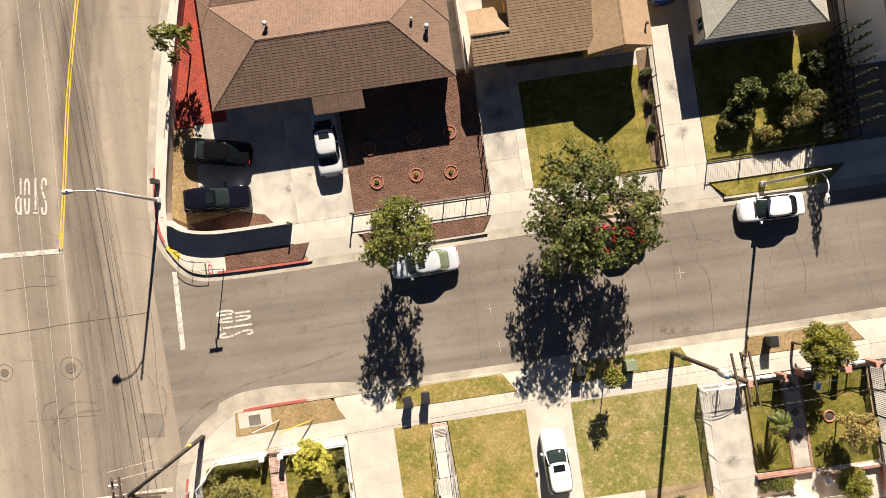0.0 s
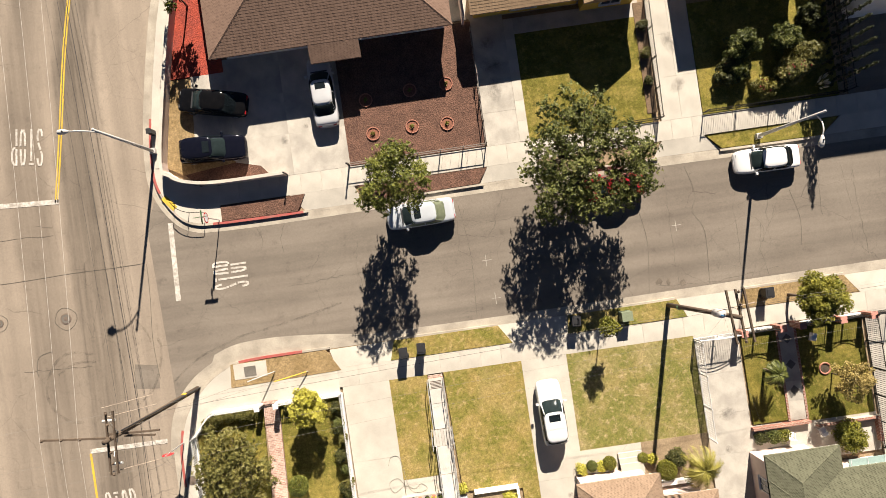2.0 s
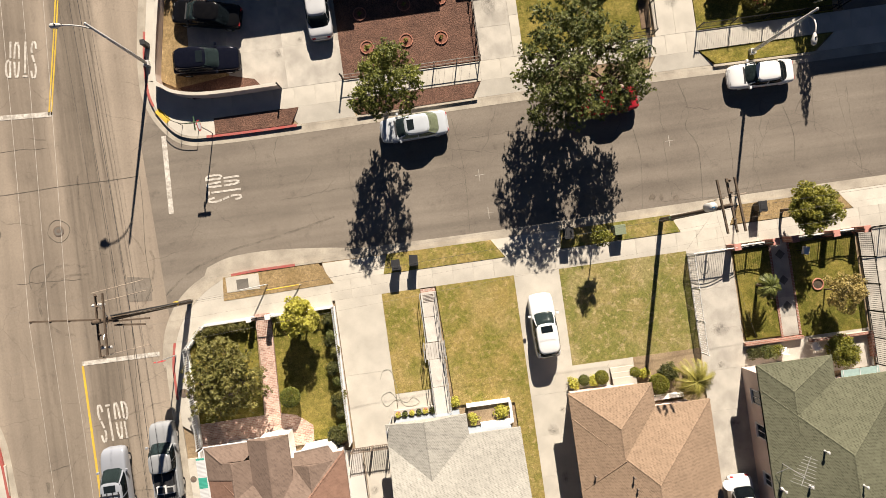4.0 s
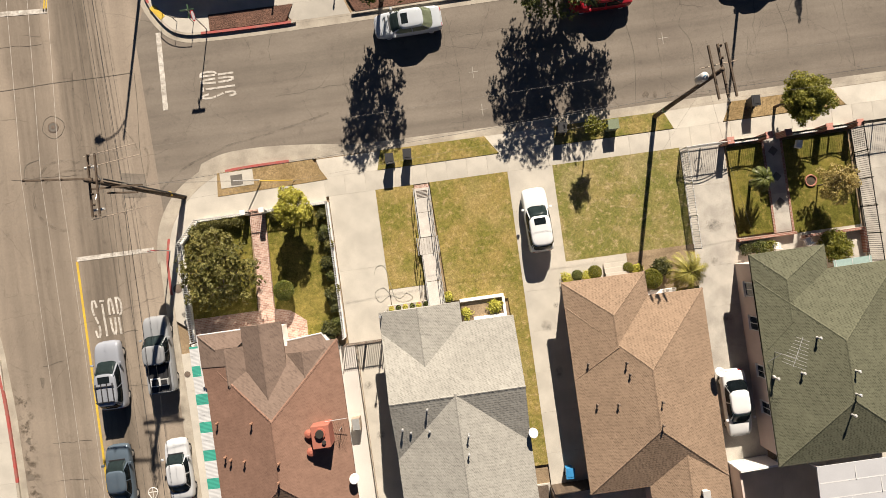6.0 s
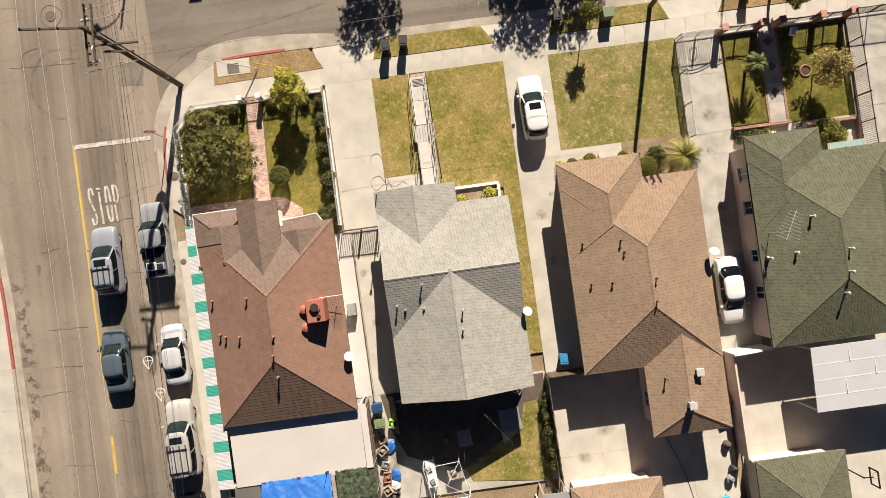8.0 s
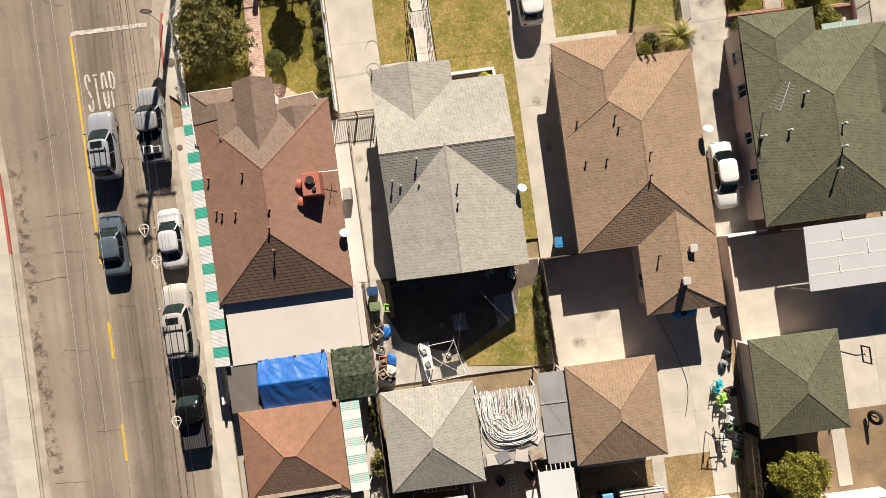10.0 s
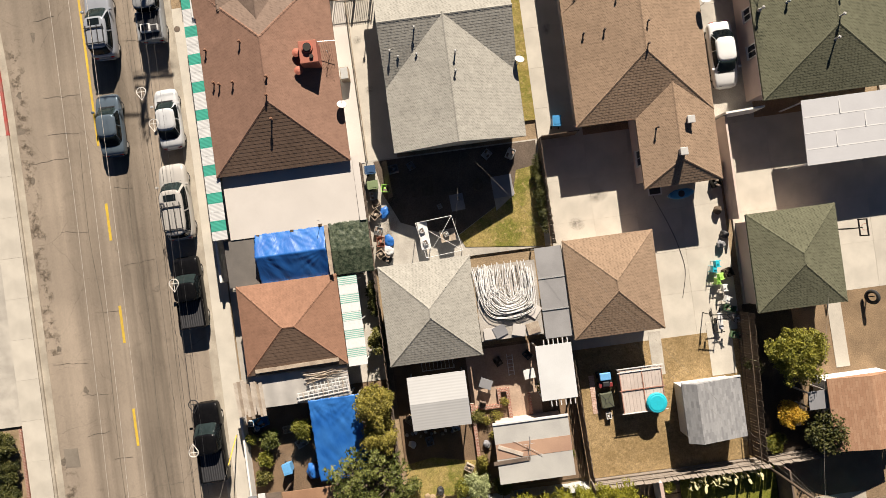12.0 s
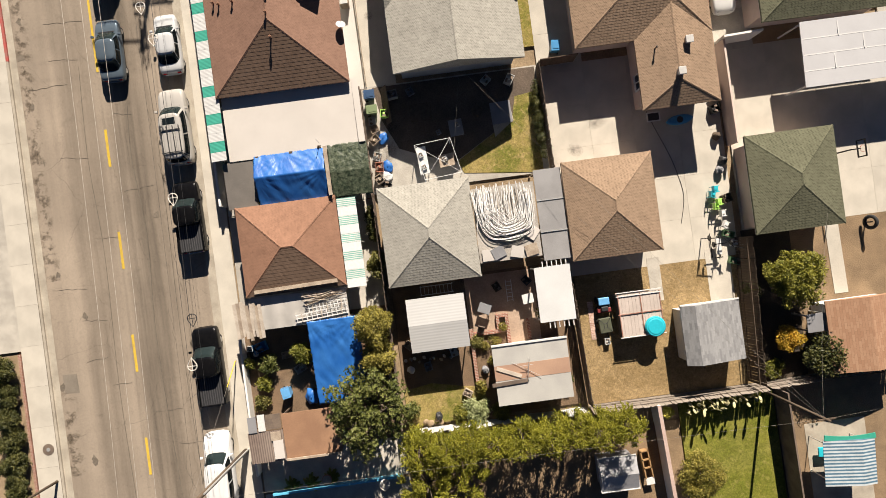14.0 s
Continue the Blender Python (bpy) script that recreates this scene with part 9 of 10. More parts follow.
def dish(x, y, z, r, az, label="white satellite dish on the roof's edge"):
    d = thing("satellite_dish", label, "satellite dish", pose(x, y, z))
    part("mast", rod([(0, 0, -0.5), (0, 0, 0.15), (0.05, 0.05, 0.3)], 0.025, 6), M_STEEL, d)
    bm = bmesh.new()
    rings = []
    for i in range(5):
        q = i / 4
        rings.append([bm.verts.new((q * r * math.cos(6.2832 * k / 20), q * r * 0.9 * math.sin(6.2832 * k / 20), 0.28 * r * q * q)) for k in range(20)] if i else [bm.verts.new((0, 0, 0))])
    for k in range(20):
        bm.faces.new((rings[0][0], rings[1][k], rings[1][(k + 1) % 20]))
        for i in range(1, 4):
            bm.faces.new((rings[i][k], rings[i + 1][k], rings[i + 1][(k + 1) % 20], rings[i][(k + 1) % 20]))
    bowl = part("bowl", bm, M_LAMP, d, "", True)
    bowl.modifiers.new("thickness", "SOLIDIFY").thickness = 0.02
    bowl.matrix_basis = Matrix.Translation((0.05, 0.05, 0.32)) @ pose(0, 0, 0, 0, 0, az) @ pose(0, 0, 0, 0, 38, 0)
    part("feed", rod([(0, 0, 0.3), (r * 0.9 * math.cos(radians(az)), r * 0.9 * math.sin(radians(az)), 0.65)], 0.012, 5), M_STEEL, d)


dish(-9.35, -32.0, 3.0, 0.36, 60)
dish(3.0, -30.6, 3.1, 0.36, 70)
dish(16.05, -28.3, 3.1, 0.36, 100)
dish(-10.8, -64.1, 1.0, 0.4, 60, "white satellite dish on a pole by the hedge")
for x, y, z, h in ((-3.73, -27.75, 4.1, 0.45), (-5.55, -28.95, 3.6, 0.6), (-5.05, -29.3, 3.5, 0.3), (-3.8, -29.35, 3.65, 0.3), (-1.25, -29.75, 4.25, 0.6), (-1.4, -31.0, 4.3, 0.4)):
    roof_pipe(x, y, z, h * 0.75, 0.05, M_STEEL, "galvanised vent pipe on the grey roof")
for x, y, z, h in ((7.45, -26.5, 3.08, 0.3), (9.83, -26.6, 3.82, 0.45), (8.98, -29.35, 3.56, 0.35), (7.66, -29.3, 3.15, 0.3), (11.7, -29.4, 4.22, 0.45), (11.5, -30.9, 4.26, 0.45), (11.75, -36.3, 3.1, 0.7), (9.95, -27.4, 3.86, 0.3)):
    roof_pipe(x, y, z, h * 0.65, 0.045, M_FENCEW, "brown vent pipe on the tan roof")
for x, y, z in ((13.95, -36.1, 3.26), (13.1, -38.2, 3.48)):
    v = thing("roof_vent", "pale square roof vent with a cap", "roof vent", pose(x, y, z))
    part("box", soft_box(-0.2, -0.2, -0.25, 0.2, 0.2, 0.35, 0.02), M_LAMP, v)
    part("hood", soft_box(-0.26, -0.26, 0.35, 0.26, 0.26, 0.45, 0.03), M_LAMP, v)
for x, y, z, h in ((22.75, -26.75, 3.65, 0.4), (21.6, -29.05, 3.33, 0.3), (24.75, -29.2, 4.02, 0.4), (24.5, -30.7, 4.08, 0.45), (24.2, -32.1, 3.8, 0.4), (19.9, -29.2, 3.12, 0.35)):
    roof_pipe(x, y, z, h, 0.06, M_LAMP, "pale vent pipe on the green roof")
an = thing("antenna", "tall television antenna on the green roof", "antenna", pose(20.2, -27.5, 3.1))
part("mast", rod([(0, 0, -0.3), (0.0, 0, 2.4)], 0.025, 6), M_STEEL, an)
part("boom", rod([(-0.3, -0.5, 2.3), (0.6, 1.3, 2.3)], 0.018, 5), M_STEEL, an)
for k in range(9):
    x, y = -0.25 + k * 0.1, -0.45 + k * 0.2
    w = 0.85 - k * 0.05
    part("element", rod([(x - w * 0.85, y + w * 0.45, 2.32), (x + w * 0.85, y - w * 0.45, 2.32)], 0.01, 4), M_STEEL, an)
part("bracket", rod([(-0.5, -0.6, -0.2), (0, 0, 0.6)], 0.02, 5), M_STEEL, an)
for x, y, z, r in ((-9.6, 16.65, 3.75, 0.14), (1.05, 15.1, 3.2, 0.14), (0.1, 15.7, 3.3, 0.08)):
    v = thing("roof_vent", "round turbine vent on the brown roof", "roof vent", pose(x, y, z))
    part("pipe", disc(0, 0, -0.25, 0.25, r * 0.8, 12), M_STEEL, v)
    part("head", rod([(0, 0, 0.25), (0, 0, 0.32), (0, 0, 0.46), (0, 0, 0.52)], [r, r * 1.3, r * 1.3, r * 0.4], 14), M_STEEL, v, "", True)
roof_pipe(16.0, 13.3, 2.75, 0.4, 0.06, M_WOOD, "dark vent pipe on the tan roof")
MAST = thing("roof_mast", "grey service mast at the house corner", "service mast", pose(-6.0, -21.3, 2.9))
part("pipe", disc(0, 0, -2.8, 1.1, 0.04, 8), M_STEEL, MAST)
part("head", disc(0, 0, 1.1, 1.25, 0.09, 8), M_STEEL, MAST)

# ---------------------------------------------------------------- street furniture and front yard things


def wheelie_bin(label, x, y, z, mat, turn=0, tipped=False, name="wheelie_bin"):
    t = thing(name, label, "wheelie bin", pose(x, y, z, 0, 0, turn), "wheelie bins")
    bm = bmesh.new()
    lo = [bm.verts.new(p) for p in ((-0.22, -0.26, 0.08), (0.22, -0.26, 0.08), (0.22, 0.26, 0.08), (-0.22, 0.26, 0.08))]
    hi = [bm.verts.new(p) for p in ((-0.29, -0.34, 1.0), (0.29, -0.34, 1.0), (0.29, 0.36, 1.0), (-0.29, 0.36, 1.0))]
    bm.faces.new(lo[::-1])
    bm.faces.new(hi)
    for i in range(4):
        bm.faces.new((lo[i], lo[(i + 1) % 4], hi[(i + 1) % 4], hi[i]))
    part("body", bm, mat, t)
    lid = bmesh.new()
    box(lid, -0.31, -0.38, 1.0, 0.31, 0.38, 1.06)
    box(lid, -0.2, -0.26, 1.06, 0.2, 0.24, 1.085)
    part("lid", lid, mat, t)
    part("handle", rod([(-0.26, 0.42, 0.98), (0.26, 0.42, 0.98)], 0.02, 6), mat, t)
    for s in (-1, 1):
        part("wheel", rod([(s * 0.24, 0.3, 0.12), (s * 0.3, 0.3, 0.12)], 0.12, 12), M_RUBBER, t)


wheelie_bin("black wheelie bin standing in the kerb strip", -4.15, -10.45, 0.02, M_BLACKP, 180)
wheelie_bin("black wheelie bin standing in the kerb strip", -2.85, -10.3, 0.02, M_BLACKP, 175)
wheelie_bin("black wheelie bin in the tree's shade", 8.45, -9.95, 0.02, M_BLACKP, 175)
wheelie_bin("black wheelie bin on dry grass", 22.45, -9.95, 0.02, M_BLACKP, 178)
wheelie_bin("blue wheelie bin at the driveway's end", 5.55, -34.5, 0.02, M_BLUEP, 175)
wheelie_bin("pale green wheelie bin beside the board fence", -8.15, -37.3, 0.02, plain("pale_green_plastic", (0.17, 0.22, 0.11), 0.5), 90)
sp = thing("pallet", "brown wooden pallet leaning by the bins", "pallet", pose(-7.35, -37.0, 0.02, 0, -62, 3))
for k in range(6):
    part("slat", boxes((0.02 + k * 0.16, -1.35, -0.012, 0.15 + k * 0.16, 1.35, 0.012)), M_FENCEW, sp)
for y in (-1.2, 1.2):
    part("batten", boxes((0.0, y - 0.04, -0.035, 0.98, y + 0.04, -0.012)), M_FENCEW, sp)
wheelie_bin("dark blue wheelie bin beside the board fence", -8.2, -36.2, 0.02, plain("dark_blue_plastic", (0.02, 0.06, 0.14), 0.5), 90)
ub = thing("utility_box", "green utility cabinet in the kerb strip", "utility box", pose(12.15, -10.2, 0.0))
part("body", soft_box(-0.38, -0.34, -0.05, 0.38, 0.34, 0.85, 0.03), plain("grey_green_cabinet", (0.14, 0.17, 0.11), 0.6), ub)
part("lid", soft_box(-0.4, -0.36, 0.85, 0.4, 0.36, 0.92, 0.02), surf("pale_green_lid", (0.2, 0.23, 0.15), (0.17, 0.2, 0.13)), ub, "pale green lid")
mb = thing("litter_bin", "dark litter bin on the narrow pavement", "litter bin", pose(-20.05, 8.0, 0.0))
part("body", soft_box(-0.16, -0.18, -0.05, 0.16, 0.18, 0.8, 0.04), M_BLACKP, mb)
part("lid", soft_box(-0.18, -0.2, 0.8, 0.18, 0.2, 0.86, 0.03), M_BLACKP, mb)


def stop_sign(label, x, y, turn):
    t = thing("stop_sign", label, "stop sign", pose(x, y, 0, 0, 0, turn))
    part("post", boxes((-0.03, -0.03, -0.1, 0.03, 0.03, 2.95)), M_STEEL, t)
    o = rod([(0, -0.045, 2.5), (0, -0.03, 2.5)], 0.41, 8)
    part("plate", o, plain("red_sign_face", (0.5, 0.02, 0.025), 0.4), t, "red octagonal plate")
    b = rod([(0, -0.05, 2.5), (0, -0.046, 2.5)], 0.31, 8)
    part("face", b, plain("sign_white", (0.75, 0.75, 0.75), 0.4), t, "white border")
    return t


STS = stop_sign("red octagonal stop sign under two blank blades", -16.2, 1.0, 90)
part("upper_post", boxes((-0.025, -0.025, 2.95, 0.025, 0.025, 3.5)), M_STEEL, STS)
part("blade", boxes((-0.012, -0.48, 3.3, 0.012, 0.48, 3.5)), M_GREENP, STS, "green street blade")
part("blade", boxes((-0.48, -0.012, 3.08, 0.48, 0.012, 3.28)), M_GREENP, STS, "green street blade")
stop_sign("red octagonal stop sign on a steel post", -21.05, -14.75, 0)
pad = thing("tactile_pad", "yellow tactile paving pad on the kerb ramp", "tactile paving", pose(-19.65, 2.75, 0.0, 0, 0, -52))
part("plate", boxes((-0.6, -0.22, -0.02, 0.6, 0.22, 0.012)), M_YELP, pad)
dome = None
for i in range(10):
    for j in range(4):
        m = pose(-0.54 + i * 0.12, -0.165 + j * 0.11, 0.012)
        if dome is None:
            dome = part("dome", disc(0, 0, -0.004, 0.006, 0.025, 8, 0.015), M_YELP, pad)
            dome.matrix_basis = m
        else:
            again("dome", dome, m, pad)
rl = thing("railing", "thin dark railing round the corner ramp", "railing")
part("rail", rod(smooth_line([(-19.25, 2.65, 0.9), (-18.75, 2.1, 0.9), (-18.0, 1.75, 0.9), (-17.1, 1.65, 0.9)], 3), 0.022, 6), M_IRON, rl)
for x, y in ((-19.25, 2.65), (-18.3, 1.85), (-17.1, 1.65)):
    part("post", disc(x, y, -0.05, 0.9, 0.022, 6), M_IRON, rl)
# planter rings
M_TERRA = surf("terracotta_edging", (0.42, 0.19, 0.13), (0.34, 0.15, 0.105), 2, 16, 0.2)
for k, (x, y) in enumerate(((-4.1, 5.63), (-1.18, 5.75), (1.38, 5.6), (-4.3, 8.15), (-1.0, 8.4), (1.7, 8.5))):
    t = thing("planter_ring", "ring of terracotta edging round a small plant", "planter", pose(x, y, 0.03, 0, 0, k * 11), "planter rings")
    first = None
    for i in range(14):
        m = pose(0.46 * math.cos(i * 0.4488), 0.46 * math.sin(i * 0.4488), 0, 0, 0, math.degrees(i * 0.4488))
        if first is None:
            first = part("brick", boxes((-0.035, -0.09, -0.03, 0.035, 0.09, 0.09)), M_TERRA, t)
            first.matrix_basis = m
        else:
            again("brick", first, m, t)
    part("soil", disc(0, 0, -0.03, 0.03, 0.42, 18), surf("orange_bark", (0.24, 0.1, 0.06), (0.17, 0.075, 0.05), 2, 13, 0.4) if k == 0 else bpy.data.materials["orange_bark"], t, "orange-brown bark")
    crown_mesh("plant", M_LEAF2, t, [(0.08 * math.cos(a), 0.08 * math.sin(a), 0.12) for a in range(5)], 8, 0.06, 0.13, 900 + k, 0.6)
# wooden ramp in front of the grey house
RP = thing("access_ramp", "pale metal access ramp with thin handrails", "ramp")
M_DECK = surf("pale_deck_boards", (0.50, 0.47, 0.42), (0.42, 0.39, 0.35), 1.5, 18, 0.12, 0.85, tint=0.06)


def ramp_run(x, y0, y1, z0, z1, wide, panels):
    """Smooth sloping metal panels laid end to end, with raised side lips."""
    for i in range(panels):
        f0, f1 = i / panels, (i + 0.985) / panels
        p, q = (x, y0 + (y1 - y0) * f0, z0 + (z1 - z0) * f0), (x, y0 + (y1 - y0) * f1, z0 + (z1 - z0) * f1)
        panel = part("ramp_panel", timber(p, q, wide, 0.04), M_DECK, RP)
        for side in (-1, 1):
            dx = side * (wide / 2 + 0.014)
            part("lip", timber((p[0] + dx, p[1], p[2] + 0.03), (q[0] + dx, q[1], q[2] + 0.03), 0.025, 0.1), M_STEEL, panel)


ramp_run(-2.2, -12.75, -16.38, 0.05, 0.38, 1.0, 2)
ramp_run(-2.22, -17.62, -21.6, 0.4, 0.75, 1.02, 2)
for k in range(6):
    y = -12.95 - k * 0.1
    part("grip_slot", boxes((-2.6, y - 0.018, 0.07, -1.8, y + 0.018, 0.09 + (-12.75 - y) * 0.09)), M_FENCEW, RP, "dark grip slot")
for k in range(7):
    x = -2.93 + k * 0.2
    part("deck_board", boxes((x, -17.6, 0.36, x + 0.185, -16.4, 0.4)), M_DECK, RP)
for x in (-2.78, -1.62):
    for (y0, z0), (y1, z1) in (((-12.8, 0.05), (-16.4, 0.38)), ((-16.4, 0.38), (-17.6, 0.4)), ((-17.6, 0.4), (-21.5, 0.75))):
        dx = -0.22 * (1 if x < -2 else -0.6) if y0 == -16.4 else 0
        part("handrail", rod([(x + dx, y0, z0 + 0.9), (x + dx, y1, z1 + 0.9)], 0.025, 6), M_STEEL, RP)
        part("mid_rail", rod([(x + dx, y0, z0 + 0.45), (x + dx, y1, z1 + 0.45)], 0.015, 6), M_STEEL, RP)
        n = max(2, int(abs(y1 - y0) / 0.9))
        for i in range(n + 1):
            y, z = y0 + (y1 - y0) * i / n, z0 + (z1 - z0) * i / n
            part("rail_post", boxes((x + dx - 0.02, y - 0.02, -0.05, x + dx + 0.02, y + 0.02, z + 0.92)), M_STEEL, RP)
part("threshold", boxes((-2.7, -12.8, -0.02, -1.65, -12.5, 0.05)), M_BRICK, RP, "brick threshold")
pb = thing("planter", "white-walled porch planter with a bush", "planter")
part("wall", boxes((-0.55, -21.4, -0.05, 2.65, -21.2, 0.5), (2.5, -22.9, -0.05, 2.7, -21.4, 0.5), (0.3, -22.95, -0.05, 2.5, -22.6, 0.55)), M_WHITE, pb)
part("soil", boxes((-0.5, -22.8, -0.05, 2.5, -21.4, 0.3)), M_DIRT, pb)
fb = thing("flower_trough", "row of flower pots by the porch", "flower pots")
part("trough", boxes((-5.8, -21.35, -0.05, -2.9, -20.95, 0.35)), M_CONC2, fb)
for k in range(6):
    x = -5.5 + k * 0.5
    p = part("pot", disc(x, -21.15, 0.35, 0.62, 0.16, 12, 0.2), M_IRON if k % 2 else M_TERRA, fb)
    crown_mesh("plant", M_LEAF1 if k % 2 else M_LEAF4, p, [(x, -21.15, 0.78)], 70, 0.12, 0.13, 930 + k)
hs = thing("garden_hose", "thin garden hose coiled on the driveway", "garden hose")
pts = smooth_line([(-5.4, -20.4), (-5.9, -19.6), (-6.6, -19.9), (-6.3, -20.6), (-5.5, -20.2), (-4.8, -20.5), (-4.3, -20.2), (-3.9, -20.6), (-4.5, -20.8), (-5.2, -20.4), (-5.6, -18.2), (-6.2, -18.0), (-6.5, -18.6)], 5)
part("tube", rod([(x, y, 0.035) for x, y in pts], 0.011, 5), plain("grey_green_hose", (0.24, 0.25, 0.2), 0.6), hs)
st = thing("front_steps", "pale concrete front steps", "steps")
for k in range(3):
    part("step", boxes((10.2, -21.6, -0.05, 11.9, -20.1 - k * 0.35, 0.16 * (k + 1))), M_CONC, st)
pw = thing("planter", "white planter wall under the porch", "planter")
part("wall", boxes((12.95, -22.75, -0.05, 15.1, -22.5, 0.55)), M_WHITE, pw)
pt = thing("planter_ring", "open terracotta ring edging on the lawn", "planter", pose(26.15, -16.15, 0.0))
part("edging", rod([(0.4 * math.cos(k / 20 * 6.2832), 0.4 * math.sin(k / 20 * 6.2832), 0.05) for k in range(21)], 0.06, 6), M_TERRA, pt)
part("soil", disc(0, 0, -0.02, 0.03, 0.36, 18), M_DARK, pt)
aw = thing("awning", "pale blue-green sheet awning over the porch window", "awning")
part("sheet", boxes((25.3, -22.45, 2.5, 27.95, -21.92, 2.53)), plain("pale_teal_sheet", (0.3, 0.4, 0.37), 0.5), aw)
for x in (25.45, 26.6, 27.8):
    part("bracket", rod([(x, -21.97, 2.5), (x, -22.7, 2.1)], 0.015, 6), M_STEEL, aw)
    part("batten", boxes((x - 0.02, -22.45, 2.53, x + 0.02, -21.92, 2.55)), M_TRIM, aw)
ac = thing("air_conditioner", "grey air conditioner beside the red house", "air conditioner", pose(-9.15, -29.0, 0.35))
part("body", soft_box(-0.3, -0.45, -0.4, 0.3, 0.45, 0.45, 0.03), M_PLANKS, ac)
part("grille", boxes((-0.25, -0.4, 0.45, 0.25, 0.4, 0.47)), M_STEEL, ac)
for y in (-25.5, -28.8, -31.4):
    w = thing("wall_unit", "dark meter box on the side wall", "meter box", pose(-6.15, y, 1.0))
    part("body", soft_box(-0.2, -0.35, -0.4, 0.42, 0.35, 0.4, 0.03), M_SHADE, w)
lb = thing("letterbox", "white letterbox beside the garden walk", "letterbox", pose(24.95, -13.5, 0.0, 0, 0, -18))
part("post", disc(0, 0, -0.05, 1.0, 0.03, 8), M_IRON, lb)
part("box", soft_box(-0.2, -0.28, 1.0, 0.2, 0.28, 1.3, 0.03), M_WHITE, lb)

# cargo in the silver pickup's bed
for dx, dy, w, d, h, mm, lab in ((-1.9, 0.25, 0.3, 0.35, 0.3, M_TRIM, "white bucket of tools"), (-1.95, -0.35, 0.25, 0.3, 0.25, M_STEEL, "steel toolbox"), (-1.3, 0.1, 0.5, 0.7, 0.18, M_BLACKP, "black load cover")):
    c = thing("cargo", lab + " in the pickup's bed", "cargo", pose(-22.55 - dy, -22.1 + dx, ZR + 1.03))
    part("body", soft_box(-d, -w, 0.0, d, w, h, 0.03), mm, c)
    part("rim", boxes((-d * 0.7, -w * 0.7, h, d * 0.7, w * 0.7, h + 0.03)), M_BLACKP, c)

# ---------------------------------------------------------------- yard clutter


def chair(label, x, y, turn, mat, z=0.02):
    t = thing("garden_chair", label, "chair", pose(x, y, z, 0, 0, turn), "garden chairs")
    part("seat", soft_box(-0.24, -0.24, 0.38, 0.24, 0.24, 0.43, 0.02), mat, t)
    b = part("backrest", soft_box(-0.24, 0.2, 0.43, 0.24, 0.25, 0.85, 0.02), mat, t)
    for sx in (-0.21, 0.21):
        for sy in (-0.21, 0.21):
            part("leg", disc(sx, sy, -0.02, 0.38, 0.022, 6), mat, t)
        part("armrest", soft_box(sx - 0.03, -0.22, 0.6, sx + 0.03, 0.22, 0.64, 0.01), mat, t)


def table(label, x, y, w, d, h, mat, turn=0, z=0.02):
    t = thing("table", label, "table", pose(x, y, z, 0, 0, turn))
    part("tabletop", soft_box(-w / 2, -d / 2, h - 0.04, w / 2, d / 2, h, 0.012), mat, t)
    for sx in (-w / 2 + 0.08, w / 2 - 0.08):
        for sy in (-d / 2 + 0.08, d / 2 - 0.08):
            part("leg", boxes((sx - 0.03, sy - 0.03, -0.02, sx + 0.03, sy + 0.03, h - 0.04)), mat, t)
    return t


M_JUNK = surf("jumbled_odds_and_ends", (0.26, 0.2, 0.15), (0.09, 0.075, 0.065), 5.0, 16, 0.45, 0.85)


def crate(label, x, y, z, w, d, h, mat, turn=0, name="crate"):
    """An open box with things heaped in it."""
    t = thing(name, label, name.replace("_", " "), pose(x, y, z, 0, 0, turn))
    g = random.Random(int(abs(x * 131 + y * 71)))
    k = 0.03
    part("body", boxes((-w / 2, -d / 2, 0, w / 2, d / 2, 0.04), (-w / 2, -d / 2, 0.04, -w / 2 + k, d / 2, h), (w / 2 - k, -d / 2, 0.04, w / 2, d / 2, h), (-w / 2 + k, -d / 2, 0.04, w / 2 - k, -d / 2 + k, h), (-w / 2 + k, d / 2 - k, 0.04, w / 2 - k, d / 2, h)), mat, t)
    for x0 in (-w / 2 - 0.015, w / 2):
        part("rim", boxes((x0, -d / 2 - 0.015, h - 0.05, x0 + 0.015, d / 2 + 0.015, h - 0.01)), mat, t)
    for q in range(3):
        px, py = g.uniform(-0.2, 0.2) * w, (q - 1) * 0.27 * d
        o = part("oddment", soft_box(-w * g.uniform(0.12, 0.26), -d * 0.13, -h * 0.3, w * g.uniform(0.12, 0.26), d * 0.13, g.uniform(0.0, 0.06), 0.015), M_JUNK if q != 1 else mat, t)
        o.matrix_basis = pose(px, py, h * 0.88, g.uniform(-12, 12), g.uniform(-12, 12), g.uniform(-40, 40))
    return t


def sack(label, x, y, z, w, d, h, mat, turn=0, name="sack"):
    """A lumpy bag or bundle."""
    t = thing(name, label, name.replace("_", " "), pose(x, y, z, 0, 0, turn))
    bm = bmesh.new()
    bmesh.ops.create_icosphere(bm, subdivisions=3, radius=1.0)
    for v in bm.verts:
        f = 1 + 0.28 * noise.noise(v.co * 1.7 + Vector((x, y, 0)))
        v.co = Vector((v.co.x * w / 2 * f, v.co.y * d / 2 * f, max(0.0, (v.co.z * 0.6 + 0.4)) * h * f))
    part("bag", bm, mat, t, "", True)
    part("tie", disc(0.02, 0.0, h * 0.9, h * 1.12, 0.05, 7), mat, t)
    return t


